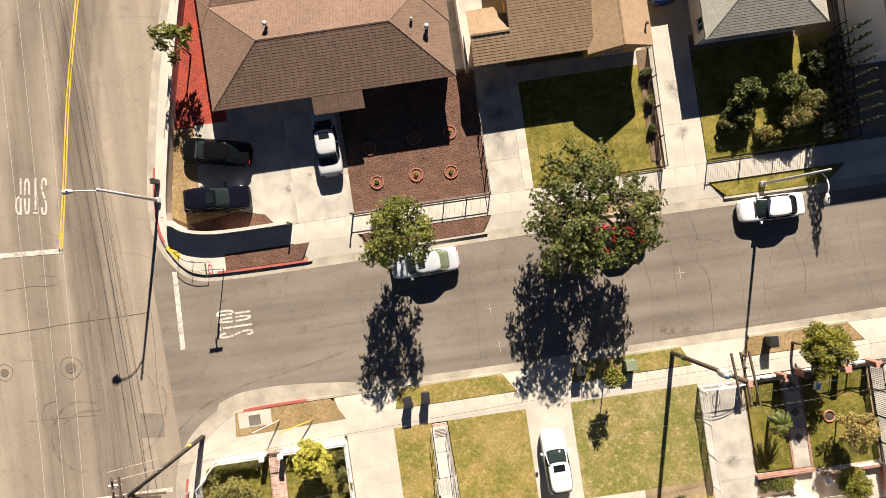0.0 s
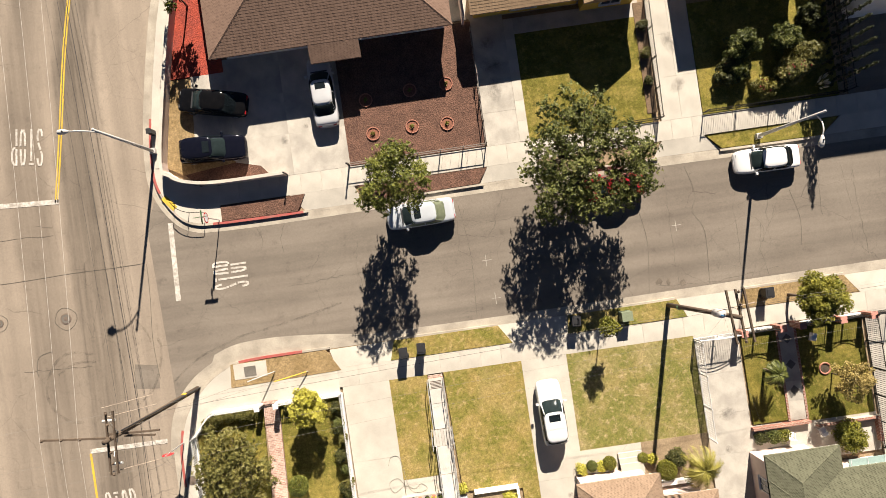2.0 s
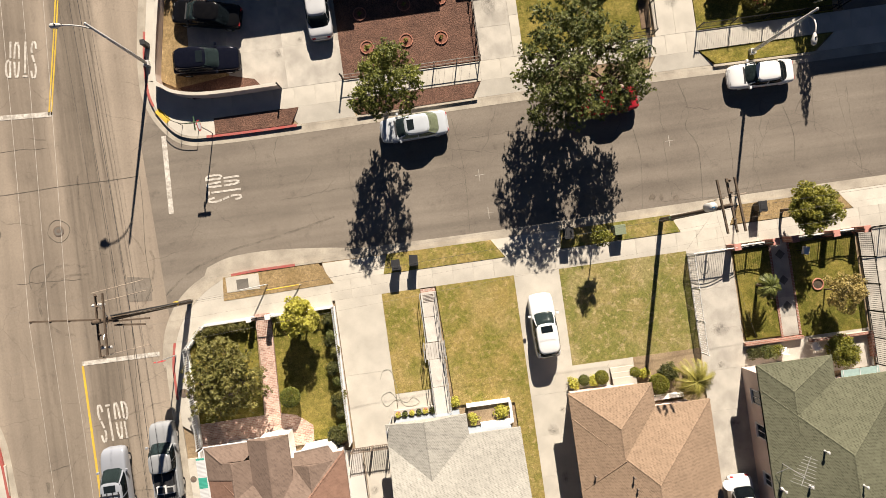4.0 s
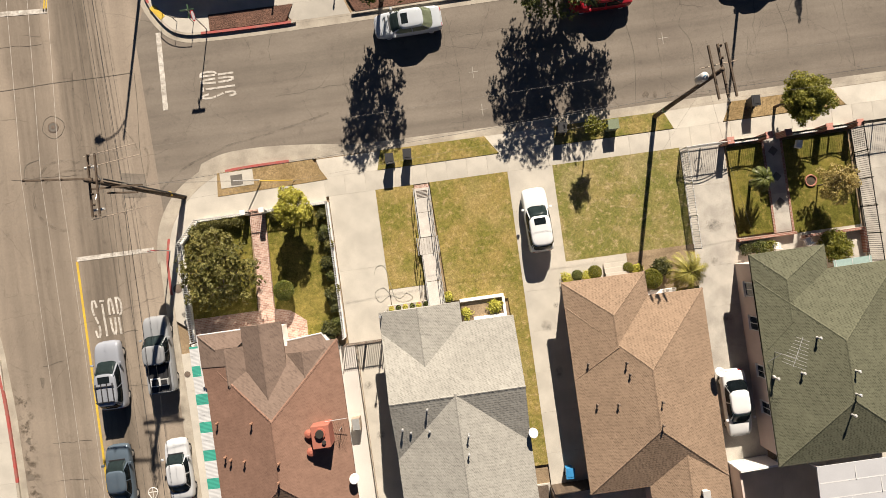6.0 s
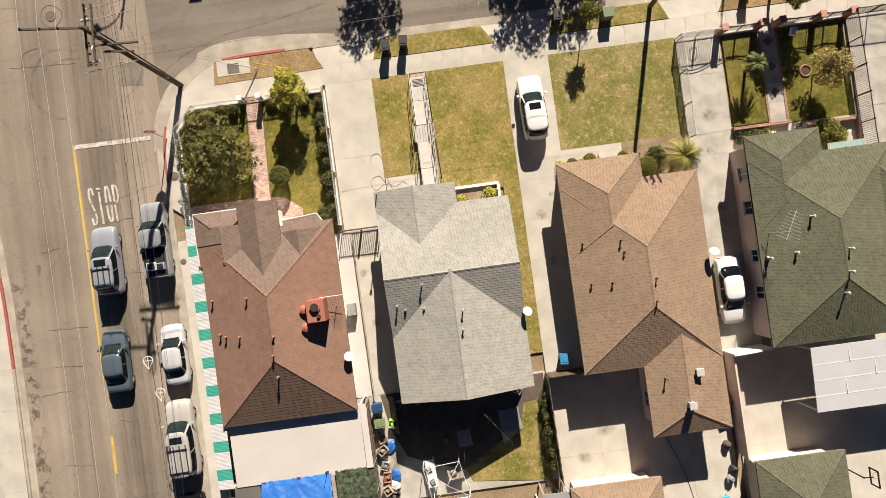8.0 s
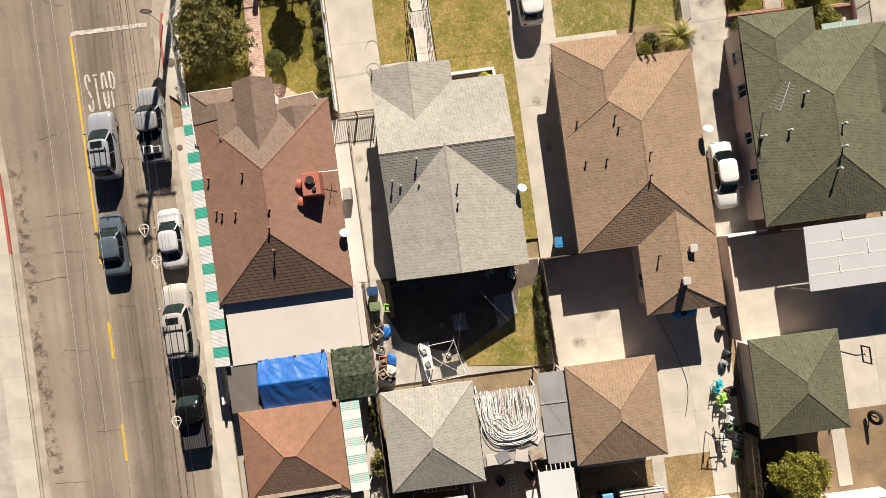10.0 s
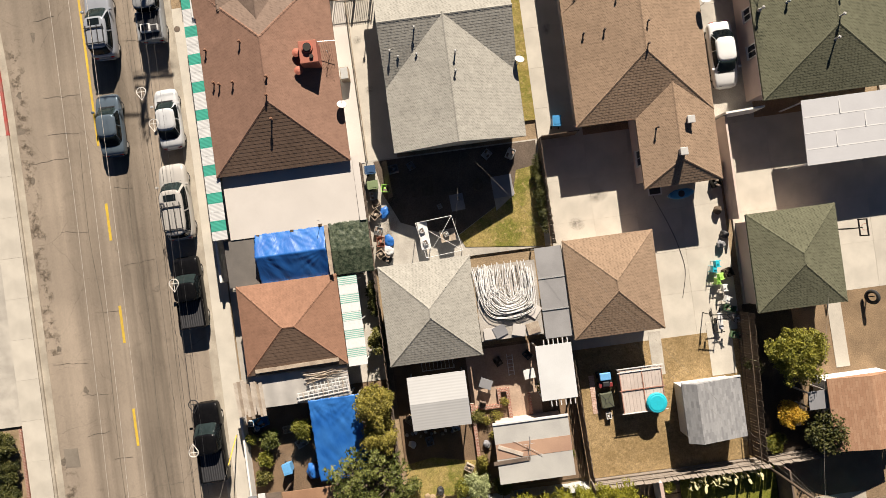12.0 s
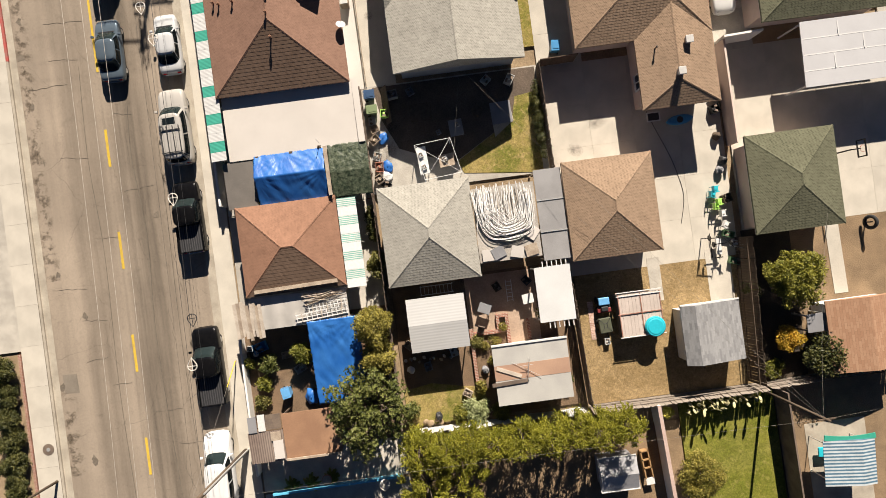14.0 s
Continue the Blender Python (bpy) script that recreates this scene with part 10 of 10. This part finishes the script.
table("brown outdoor table in the shaded yard", -4.7, -37.9, 1.6, 1.3, 0.72, M_WOOD)
table("white folding table with odds and ends", -5.0, -41.4, 0.7, 2.0, 0.74, M_TRIM, 3)
table("small work table under a steel frame", -3.3, -41.6, 1.1, 0.9, 0.7, M_PLANKS, 5)
table("low pale table in the shaded yard", -2.3, -39.3, 1.0, 1.2, 0.45, M_SHADE, 4)
for x, y in ((-5.1, -41.0), (-4.95, -41.9), (-3.4, -41.5), (-2.2, -39.1), (-3.6, -39.4)):
    crate("small box of odds and ends", x, y, 0.76 if x < -4 else (0.72 if y < -40 else (0.47 if x > -3 else 0.02)), 0.3, 0.35, 0.16, M_SHADE if y > -41 else M_TRIM, 20)
FR = thing("canopy_frame", "white steel canopy frame without its cloth", "canopy frame")
cor = [(-5.45, -40.5, 2.2), (-2.9, -40.3, 2.2), (-2.4, -42.8, 2.2), (-5.0, -43.0, 2.2)]
for a, b in zip(cor, cor[1:] + cor[:1]):
    part("bar", rod([a, b], 0.02, 6), M_TRIM, FR)
    part("leg", rod([(a[0], a[1], -0.02), a], 0.025, 6), M_TRIM, FR)
    part("rafter", rod([a, (-3.9, -41.7, 2.6)], 0.014, 6), M_TRIM, FR)
for k, (x, y, mm, lab) in enumerate(((-8.3, -38.0, M_TRIM, "white plastic tub by the fence"), (-8.2, -38.6, M_PLANKS, "cardboard box by the fence"), (-8.3, -39.4, M_PLANKS, "wooden box by the fence"), (-7.7, -39.3, M_BLUEP, "blue plastic sack by the fence"), (-8.3, -40.6, M_STEEL, "metal box by the fence"), (-8.2, -41.4, M_TERRA, "crate of scrap by the fence"), (-7.6, -41.4, M_BLUEP, "blue tarpaulin bundle by the fence"), (-8.3, -42.3, M_PLANKS, "wooden crate by the garage"), (-7.9, -42.7, M_BLACKP, "black bucket by the garage"), (-7.8, -42.1, M_TRIM, "white bag by the garage"), (-7.3, -37.6, M_LIMEP, "lime-green toy by the fence"), (-6.6, -36.3, M_SHADE, "blue-grey washing machine by the wall"), (-5.3, -36.2, M_SHADE, "grey barrel by the wall"), (0.3, -36.1, M_STEEL, "steel cabinet by the wall"), (2.0, -36.3, M_STEEL, "grey grill by the wall"), (-0.6, -38.2, M_WOOD, "dark doormat bundle in the yard"))):
    crate(lab, x, y, 0.02, 0.5 + 0.1 * (k % 3), 0.55, 0.3 + 0.12 * (k % 4), mm, k * 17, "storage_box") if not any(q in lab for q in ("sack", "bag", "bundle")) else sack(lab, x, y, 0.02, 0.95, 0.7, 0.22, M_TARP if mm is M_BLUEP else mm, k * 17)
sd = thing("door_panel", "pale wooden board lying on the lawn's edge", "board", pose(1.15, -38.5, 0.05, 0, 0, 2))
part("panel", boxes((-0.75, -0.85, 0, 0.75, 0.75, 0.04)), M_SHADE, sd)
# court between tan house and garage
for x, turn in ((25.05, 200), (22.73, 170)):
    chair("white plastic chair on the front terrace", x, -20.5, turn, M_WHITE)
chair("turquoise plastic garden chair", 15.8, -46.25, 90, M_TURQ)
chair("turquoise plastic garden chair", 15.55, -46.6, 80, M_TURQ)
chair("lime-green plastic garden chair", 15.95, -47.2, 95, M_LIMEP)
chair("lime-green plastic garden chair", 15.7, -47.5, 85, M_LIMEP)
chair("white plastic garden chair", 16.1, -48.05, 90, M_TRIM)
chair("white plastic garden chair", 16.2, -48.9, 60, M_TRIM)
for x, y, mm, lab in ((16.6, -40.4, M_IRON, "dark metal frame by the fence"), (16.5, -42.4, M_WOOD, "round basket by the fence"), (16.75, -44.2, M_BLACKP, "black rubbish sack by the fence"), (16.4, -44.9, M_SHADE, "grey bundle by the fence"), (16.8, -39.3, M_PLANKS, "wooden box by the fence"), (16.6, -47.0, M_WOOD, "dark cabinet by the fence")):
    (sack if any(q in lab for q in ("sack", "bundle", "basket")) else crate)(lab, x, y, 0.02, 0.6, 0.6, 0.5, mm, int(x * 13) % 40, "storage_box")
KY = thing("kayak", "short blue plastic kayak beside the house wall", "kayak", pose(14.0, -40.85, 0.02, 0, 0, 4))
hull = []
for u, w, h in ((-0.95, 0.04, 0.3), (-0.8, 0.2, 0.27), (-0.45, 0.33, 0.25), (0, 0.37, 0.25), (0.45, 0.33, 0.25), (0.8, 0.2, 0.27), (0.95, 0.04, 0.3)):
    hull.append((u, w, h))
bm = bmesh.new()
prev = None
for u, w, h in hull:
    ring = [bm.verts.new((u, y * w, z)) for y, z in ((-1, h), (-0.8, 0.06), (0, 0.0), (0.8, 0.06), (1, h), (0.5, h + 0.05), (0, h + 0.07), (-0.5, h + 0.05))]
    if prev:
        for k in range(8):
            bm.faces.new((prev[k], ring[k], ring[(k + 1) % 8], prev[(k + 1) % 8]))
    else:
        bm.faces.new(ring[::-1])
    prev = ring
bm.faces.new(prev)
bmesh.ops.recalc_face_normals(bm, faces=bm.faces[:])
part("hull", bm, M_BLUEP, KY, "", True)
part("cockpit", disc(0, 0, 0.3, 0.325, 0.24, 16), M_BLACKP, KY, "dark cockpit opening")
hs = thing("garden_hose", "dark garden hose trailing across the court", "garden hose")
part("tube", rod([(x, y, 0.03) for x, y in smooth_line([(11.75, -39.9), (12.2, -41.2), (12.9, -43.0), (13.35, -44.5), (13.65, -46.4), (13.2, -48.4)], 6)], 0.02, 5), M_BLACKP, hs)
bx = thing("access_hatch", "white-framed dark hatch beside the house wall", "hatch", pose(12.2, -40.35, 0.0))
part("frame", boxes((-0.5, -0.35, -0.02, 0.5, 0.35, 0.06)), M_TRIM, bx)
part("opening", boxes((-0.4, -0.26, 0.0, 0.4, 0.26, 0.075)), M_BLACKP, bx)
GY = thing("exercise_machine", "rusty exercise machine of bars and weights", "exercise machine", pose(15.3, -50.3, 0.02))
for a, b in (((-0.8, 0.6, 0), (-0.8, 0.6, 1.7)), ((0.3, 0.5, 0), (0.3, 0.5, 1.8)), ((-0.8, 0.6, 1.6), (0.3, 0.5, 1.7)), ((-0.2, -0.9, 0.1), (-0.2, 0.9, 0.1)), ((0.4, -0.9, 0.1), (0.4, 0.8, 0.1)), ((-0.2, -0.9, 0.5), (0.4, -0.9, 0.5)), ((0.3, 0.5, 1.2), (0.9, -0.2, 1.2)), ((-0.5, 0.1, 0.9), (0.6, 0.1, 0.9))):
    part("bar", rod([a, b], 0.035, 6), M_IRON, GY)
for x, y in ((-0.75, 0.62), (0.75, 0.1), (-0.5, 0.1)):
    part("weight", rod([(x - 0.04, y, 1.2), (x + 0.04, y, 1.2)], 0.2, 14), M_IRON, GY)
part("bench", soft_box(0.0, -0.7, 0.45, 0.35, 0.5, 0.55, 0.03), M_TRIM, GY)
for x, y, mm, lab in ((16.4, -49.6, M_GREENP, "green plastic toy car on concrete"), (16.6, -51.6, M_GREENP, "green plastic tub by the fence"), (16.9, -50.4, M_TRIM, "white metal rack by the fence")):
    crate(lab, x, y, 0.02, 0.8, 0.45, 0.4, mm, -20, "toy_box")
TR = thing("utility_trailer", "flat trailer covered with pale metal roofing", "trailer")
part("bed", boxes((7.55, -55.9, 0.45, 10.5, -52.9, 0.6)), M_STEEL, TR)
M_PALEM = surf("pale_metal_sheet", (0.5, 0.43, 0.385), (0.43, 0.37, 0.33), 0.9, 16, 0.12, 0.6)
for k in range(12):
    part("slat", boxes((7.47 + k * 0.257, -55.93, 1.15 + 0.004 * (k % 2), 7.715 + k * 0.257, -52.88, 1.19 + 0.004 * (k % 2))), M_PALEM, TR)
part("side_panel", boxes((7.44, -55.9, 0.5, 7.47, -52.9, 1.15)), M_FENCEW, TR, "dark side panel")
M_RUSTB = surf("rusty_bar", (0.26, 0.11, 0.075), (0.33, 0.2, 0.15), 2, 14, 0.3)
for x in (7.5, 9.1, 10.5):
    part("rust_bar", boxes((x - 0.03, -55.95, 1.2, x + 0.03, -52.85, 1.24)), M_RUSTB, TR)
for y in (-55.95, -54.3, -53.0, -52.75):
    part("cross_bar", boxes((7.35, y - 0.03, 1.21, 10.65, y + 0.03, 1.26)), M_TRIM if y != -54.3 else M_RUSTB, TR)
for x in (7.6, 10.4):
    for y in (-55.8, -53.0):
        part("post", boxes((x - 0.04, y - 0.04, -0.02, x + 0.04, y + 0.04, 1.15)), M_STEEL, TR)
TP = thing("paddling_pool", "upturned turquoise round pool on the trailer", "paddling pool", pose(9.85, -55.4, 1.27))
part("rim", rod([(0, 0, 0), (0, 0, 0.1), (0, 0, 0.2)], [0.72, 0.74, 0.66], 28), M_TURQ, TP)
part("base", rod([(0, 0, 0.2), (0, 0, 0.23)], [0.6, 0.52], 28), M_TURQ, TP)
M_SKYP = plain("light_blue_cover", (0.13, 0.35, 0.62), 0.5)
M_OLIVE = plain("olive_cover", (0.075, 0.08, 0.05), 0.7)
BQ = thing("riding_mower", "small red and blue riding mower with a cart", "mower", pose(6.6, -53.6, 0.02))
part("body", soft_box(-0.45, -0.4, 0.3, 0.45, 0.6, 0.6, 0.05), M_BLACKP, BQ)
part("fender", soft_box(-0.5, -0.45, 0.5, 0.5, -0.1, 0.62, 0.05), plain("dull_red_paint", (0.2, 0.03, 0.03), 0.5), BQ, "red rear fender")
part("hood", soft_box(-0.4, 0.1, 0.6, 0.4, 0.65, 0.8, 0.06), M_SKYP, BQ, "light blue cover")
part("seat", soft_box(-0.25, -0.35, 0.6, 0.25, 0.0, 0.8, 0.05), M_BLACKP, BQ)
for x in (-0.45, 0.45):
    for y in (-0.3, 0.45):
        part("wheel", rod([(x - 0.06, y, 0.25), (x + 0.06, y, 0.25)], 0.25, 14), M_RUBBER, BQ)
crt = thing("garden_cart", "dark olive covered garden cart", "garden cart", pose(6.55, -55.0, 0.02, 0, 0, 3))
part("tub", soft_box(-0.45, -0.55, 0.25, 0.45, 0.55, 0.6, 0.06), M_OLIVE, crt)
for a, b in (((-0.4, -0.5), (-0.12, -0.15)), ((0.4, -0.5), (0.12, -0.15)), ((-0.4, 0.5), (-0.12, 0.15)), ((0.4, 0.5), (0.12, 0.15)), ((-0.12, -0.15), (0.12, -0.15)), ((-0.12, 0.15), (0.12, 0.15)), ((-0.12, -0.15), (-0.12, 0.15)), ((0.12, -0.15), (0.12, 0.15))):
    part("strap", rod([(*a, 0.605), (*b, 0.605)], 0.018, 5), M_BLACKP, crt)
for x in (-0.48, 0.48):
    for y in (-0.35, 0.35):
        part("wheel", rod([(x - 0.04, y, 0.16), (x + 0.04, y, 0.16)], 0.17, 12), M_RUBBER, crt)
part("drawbar", rod([(0.1, -0.55, 0.35), (0.12, -1.5, 0.2)], 0.03, 6), M_IRON, crt)
crate("white bucket on the dry grass", 6.6, -56.2, 0.02, 0.35, 0.45, 0.35, M_TRIM, 0, "bucket")
br = thing("brick_border", "strip of red paving along the yard's edge", "brick edging")
part("strip", boxes((5.55, -56.0, 0.0, 5.95, -53.2, 0.05)), M_BRICK, br)
# middle yard
for x0, y0, x1, y1 in ((-3.0, -54.55, -1.25, -54.3), (-0.6, -55.6, -0.35, -53.2), (-1.25, -54.55, -1.02, -53.2), (-1.02, -53.43, -0.6, -53.2), (0.95, -55.7, 2.8, -55.45), (0.95, -55.5, 1.15, -53.8), (-3.3, -58.0, -3.05, -54.0)):
    w = thing("brick_bed_edge", "low red brick garden bed edge", "brick edging")
    part("bricks", boxes((x0, y0, -0.05, x1, y1, 0.32)), M_WALLBRICK, w)
ob = part("bed_soil", boxes((-3.0, -57.6, -0.05, -0.6, -54.56, 0.06)), M_SOIL)
tagged(ob, "weedy brown soil of a garden bed", "garden bed", kind="structure")
for x, y, r in ((-0.8, -54.1, 0.3), (-2.3, -55.3, 0.35), (-1.5, -55.0, 0.4), (-2.0, -56.4, 0.3)):
    shrub("straggly weeds in the brick bed", x, y, r, r, 0.5, M_LEAF7, int(abs(x * 50)) + 700, 0.1, 0.7)
chair("slatted wooden garden seat", -2.45, -54.1, -20, M_FENCEW)
table("pale square table on the patio", -2.0, -52.6, 0.9, 0.7, 0.7, M_SHADE, -25)
table("white patio table in half shade", 1.2, -52.3, 0.8, 0.7, 0.72, M_TRIM, 5)
ld = thing("ladder", "white step ladder in the shade", "ladder", pose(0.0, -51.6, -0.36))
for x in (-0.2, 0.2):
    part("stile", rod([(x, -0.8, 0.4), (x, 0.8, 0.5)], 0.025, 6), M_TRIM, ld)
for k in range(6):
    part("rung", rod([(-0.2, -0.7 + k * 0.27, 0.42 + 0.015 * k), (0.2, -0.7 + k * 0.27, 0.42 + 0.015 * k)], 0.018, 6), M_TRIM, ld)
rk = thing("metal_rack", "white metal bed frames stacked behind the garage", "metal rack", pose(-5.2, -50.75, 0.02))
for k in range(9):
    part("bar", rod([(-1.2 + k * 0.28, -0.3, 0.9), (-1.2 + k * 0.28, 0.3, 1.0)], 0.018, 5), M_TRIM, rk)
for y in (-0.3, 0.3):
    part("side_bar", rod([(-1.25, y, 0.92), (1.15, y, 0.95)], 0.025, 6), M_TRIM, rk)
    for x in (-1.2, 1.1):
        part("leg", rod([(x, y, -0.02), (x, y, 0.93)], 0.022, 6), M_TRIM, rk)
for x, y, mm, lab in ((-6.6, -56.3, M_SHADE, "grey bin under the patio cover"), (-7.8, -54.6, M_PLANKS, "wooden board pile by the fence"), (-7.9, -56.4, M_TRIM, "pale bag by the fence"), (-4.6, -55.5, M_STEEL, "metal tub under the cover"), (-4.0, -58.6, M_PLANKS, "old wooden crate on bare soil"), (-2.5, -57.1, M_SHADE, "pale stone ornament on bare soil"), (-6.3, -60.0, M_BLACKP, "black watering can by the fence"), (1.3, -51.0, M_BLACKP, "dark barbecue on the patio"), (-0.9, -51.2, M_WOOD, "dark chest on the patio")):
    (sack if any(q in lab for q in ("bag", "can", "ornament")) else crate)(lab, x, y, 0.02, 0.5, 0.6, 0.4, mm, int(abs(x * 29)) % 60, "storage_box")
# left rear yard
crate("blue plastic tray on bare soil", -18.6, -53.3, 0.02, 1.0, 0.7, 0.35, M_BLUEP, 15, "storage_box")
crate("white bucket by the low wall", -19.35, -53.3, 0.02, 0.4, 0.4, 0.35, M_TRIM, 0, "bucket")
wheelie_bin("light-blue wheelie bin among shrubs", -16.95, -56.7, 0.02, plain("light_blue_plastic", (0.12, 0.34, 0.62), 0.45), 10)
sack("blue tarpaulin bundle beside the shed", -15.3, -57.3, 0.02, 0.9, 1.2, 0.6, M_TARP, 8, "bundle")
crate("concrete block pile by the sapling", -15.9, -55.2, 0.02, 0.8, 0.6, 0.2, M_CONC2, 25, "block_pile")
crate("wooden box on bare soil", -16.8, -54.1, 0.02, 0.6, 0.5, 0.25, M_PLANKS, 5, "crate")


def tyre(label, x, y, z, tilt=0):
    t = thing("tyre", label, "tyre", pose(x, y, z, tilt, 0, 20))
    bm = bmesh.new()
    R, r = 0.34, 0.12
    rings = [[bm.verts.new(((R + r * math.cos(b)) * math.cos(a), (R + r * math.cos(b)) * math.sin(a), r * math.sin(b))) for b in [6.2832 * j / 8 for j in range(8)]] for a in [6.2832 * i / 24 for i in range(24)]]
    for i in range(24):
        for j in range(8):
            bm.faces.new((rings[i][j], rings[(i + 1) % 24][j], rings[(i + 1) % 24][(j + 1) % 8], rings[i][(j + 1) % 8]))
    part("tread", bm, M_RUBBER, t, "", True)
    part("rim", rod([(0, 0, -0.05), (0, 0, 0.05)], 0.2, 16), M_STEEL, t)


tyre("old tyre lying on bare soil", -19.0, -53.75, 0.14)
ts = thing("tyre_swing", "black tyre hung from a post in the bare yard", "tyre swing", pose(26.5, -50.1, 0.0))
part("post", disc(0.1, 0.0, -0.05, 0.75, 0.05, 6), M_IRON, ts)
bm = bmesh.new()
rings = [[bm.verts.new(((0.42 + 0.13 * math.cos(b)) * math.cos(a), (0.42 + 0.13 * math.cos(b)) * math.sin(a), 0.13 * math.sin(b))) for b in [6.2832 * j / 8 for j in range(8)]] for a in [6.2832 * i / 24 for i in range(24)]]
for i in range(24):
    for j in range(8):
        bm.faces.new((rings[i][j], rings[(i + 1) % 24][j], rings[(i + 1) % 24][(j + 1) % 8], rings[i][(j + 1) % 8]))
part("tyre", bm, M_RUBBER, ts, "", True).matrix_basis = pose(0, 0, 0.72, 0, -67, 0)
BB = thing("basketball_hoop", "basketball hoop with a square backboard frame", "basketball hoop", pose(24.9, -44.9, 0.0))
part("post", disc(-0.6, 0, -0.05, 2.9, 0.05, 8), M_IRON, BB)
part("arm", rod([(-0.6, 0, 2.8), (0, 0, 2.95)], 0.04, 6), M_IRON, BB)
part("board_frame", boxes((-0.05, -0.6, 2.6, 0.02, 0.6, 2.68), (-0.05, -0.6, 3.4, 0.02, 0.6, 3.48), (-0.05, -0.6, 2.68, 0.02, -0.52, 3.4), (-0.05, 0.52, 2.68, 0.02, 0.6, 3.4)), M_IRON, BB)
part("rim", rod([(0.3 + 0.23 * math.cos(k / 12 * 6.2832), 0.23 * math.sin(k / 12 * 6.2832), 2.75) for k in range(13)], 0.015, 5), M_REDMULCH, BB)
# prickly pear along the back fence
CT = thing("prickly_pear", "tall prickly pear leaning over the back fence", "cactus")
M_CACT = surf("cactus_skin", (0.34, 0.32, 0.16), (0.46, 0.41, 0.24), 2, 14, 0.2, 0.7)
pad_mesh = None
g = random.Random(31)
for k in range(46):
    u = 11.5 + 5.4 * g.random()
    m = pose(u, -61.5 + g.uniform(-0.5, 0.35), g.uniform(0.4, 1.75), g.uniform(25, 110), g.uniform(-40, 40), g.uniform(0, 180))
    if pad_mesh is None:
        bm = bmesh.new()
        bmesh.ops.create_uvsphere(bm, u_segments=10, v_segments=6, radius=1.0, matrix=Matrix.Diagonal((0.115, 0.29, 0.03, 1)))
        pad_mesh = part("pad", bm, M_CACT, CT, "", True)
        pad_mesh.matrix_basis = m
    else:
        again("pad", pad_mesh, m, CT)
for k in range(7):
    part("stem", rod([(11.9 + k * 0.75, -61.4, -0.05), (11.8 + k * 0.77, -61.5, 1.3)], [0.09, 0.07], 7), M_CACT, CT)
# beyond the back fence
wall_line("low_wall", "low wall painted bright blue", [(-19.0, -64.0), (-9.5, -63.9)], 0.55, 0.16, plain("bright_blue_paint", (0.12, 0.45, 0.66), 0.5))
pt = thing("flower_pot", "terracotta bowl beside the blue wall", "flower pot", pose(-15.0, -63.45, 0.02))
part("bowl", rod([(0, 0, 0), (0, 0, 0.4), (0, 0, 0.45)], [0.25, 0.38, 0.38], 16), M_TERRA, pt)
part("soil", disc(0, 0, 0.38, 0.46, 0.33, 16), M_PLANKS, pt)
wc = thing("wooden_cart", "orange wooden planter frame on dry soil", "planter", pose(8.2, -65.4, 0.02, 0, 0, 5))
part("frame", boxes((-0.3, -1.0, 0, -0.22, 1.0, 0.5), (0.22, -1.0, 0, 0.3, 1.0, 0.5), (-0.3, 0.92, 0, 0.3, 1.0, 0.5), (-0.3, -0.3, 0.4, 0.3, -0.2, 0.5), (-0.3, 0.3, 0.4, 0.3, 0.4, 0.5)), surf("orange_wood", (0.36, 0.22, 0.1), (0.28, 0.17, 0.08)), wc)
part("tray", boxes((-0.3, -1.5, 0.4, 0.3, -1.0, 0.46)), M_TRIM, wc)
# clutter along the shaded edge of the middle yard
g = random.Random(64)
for k in range(11):
    sack("pale tied bag among the clutter behind the patio cover", -8.2 + k * 0.36 + g.uniform(-0.1, 0.1), -55.75 + g.uniform(-0.18, 0.18), 0.0, g.uniform(0.2, 0.32), g.uniform(0.16, 0.26), g.uniform(0.2, 0.4), (M_WROOF, M_SHADE, M_TRIM, M_PLANKS)[k % 4], g.uniform(0, 180))
for x, y, r in ((-7.3, -60.35, 0.2), (-6.95, -60.5, 0.24), (-6.5, -60.3, 0.17), (-6.2, -60.5, 0.2)):
    rk = thing("rock", "rounded brown rock beside the white sheets", "rock", pose(x, y, 0.0, 0, 0, g.uniform(0, 180)))
    bm = bmesh.new()
    bmesh.ops.create_icosphere(bm, subdivisions=2, radius=1.0, matrix=Matrix.Diagonal((r * 1.2, r, r * 0.7, 1)))
    for v in bm.verts:
        v.co *= 1 + 0.18 * noise.noise(v.co * 6)
    part("stone", bm, M_DIRT, rk, "", True)
pw = thing("plywood_sheet", "tan plywood sheet leaning on the board fence", "board", pose(-9.55, -55.8, 0.0, 0, 14, 0))
part("board", boxes((-0.012, -0.95, 0.0, 0.012, 0.75, 1.5)), M_PLANKS, pw)
part("batten", boxes((-0.05, -0.95, 1.38, -0.012, 0.75, 1.46)), M_WOOD, pw)
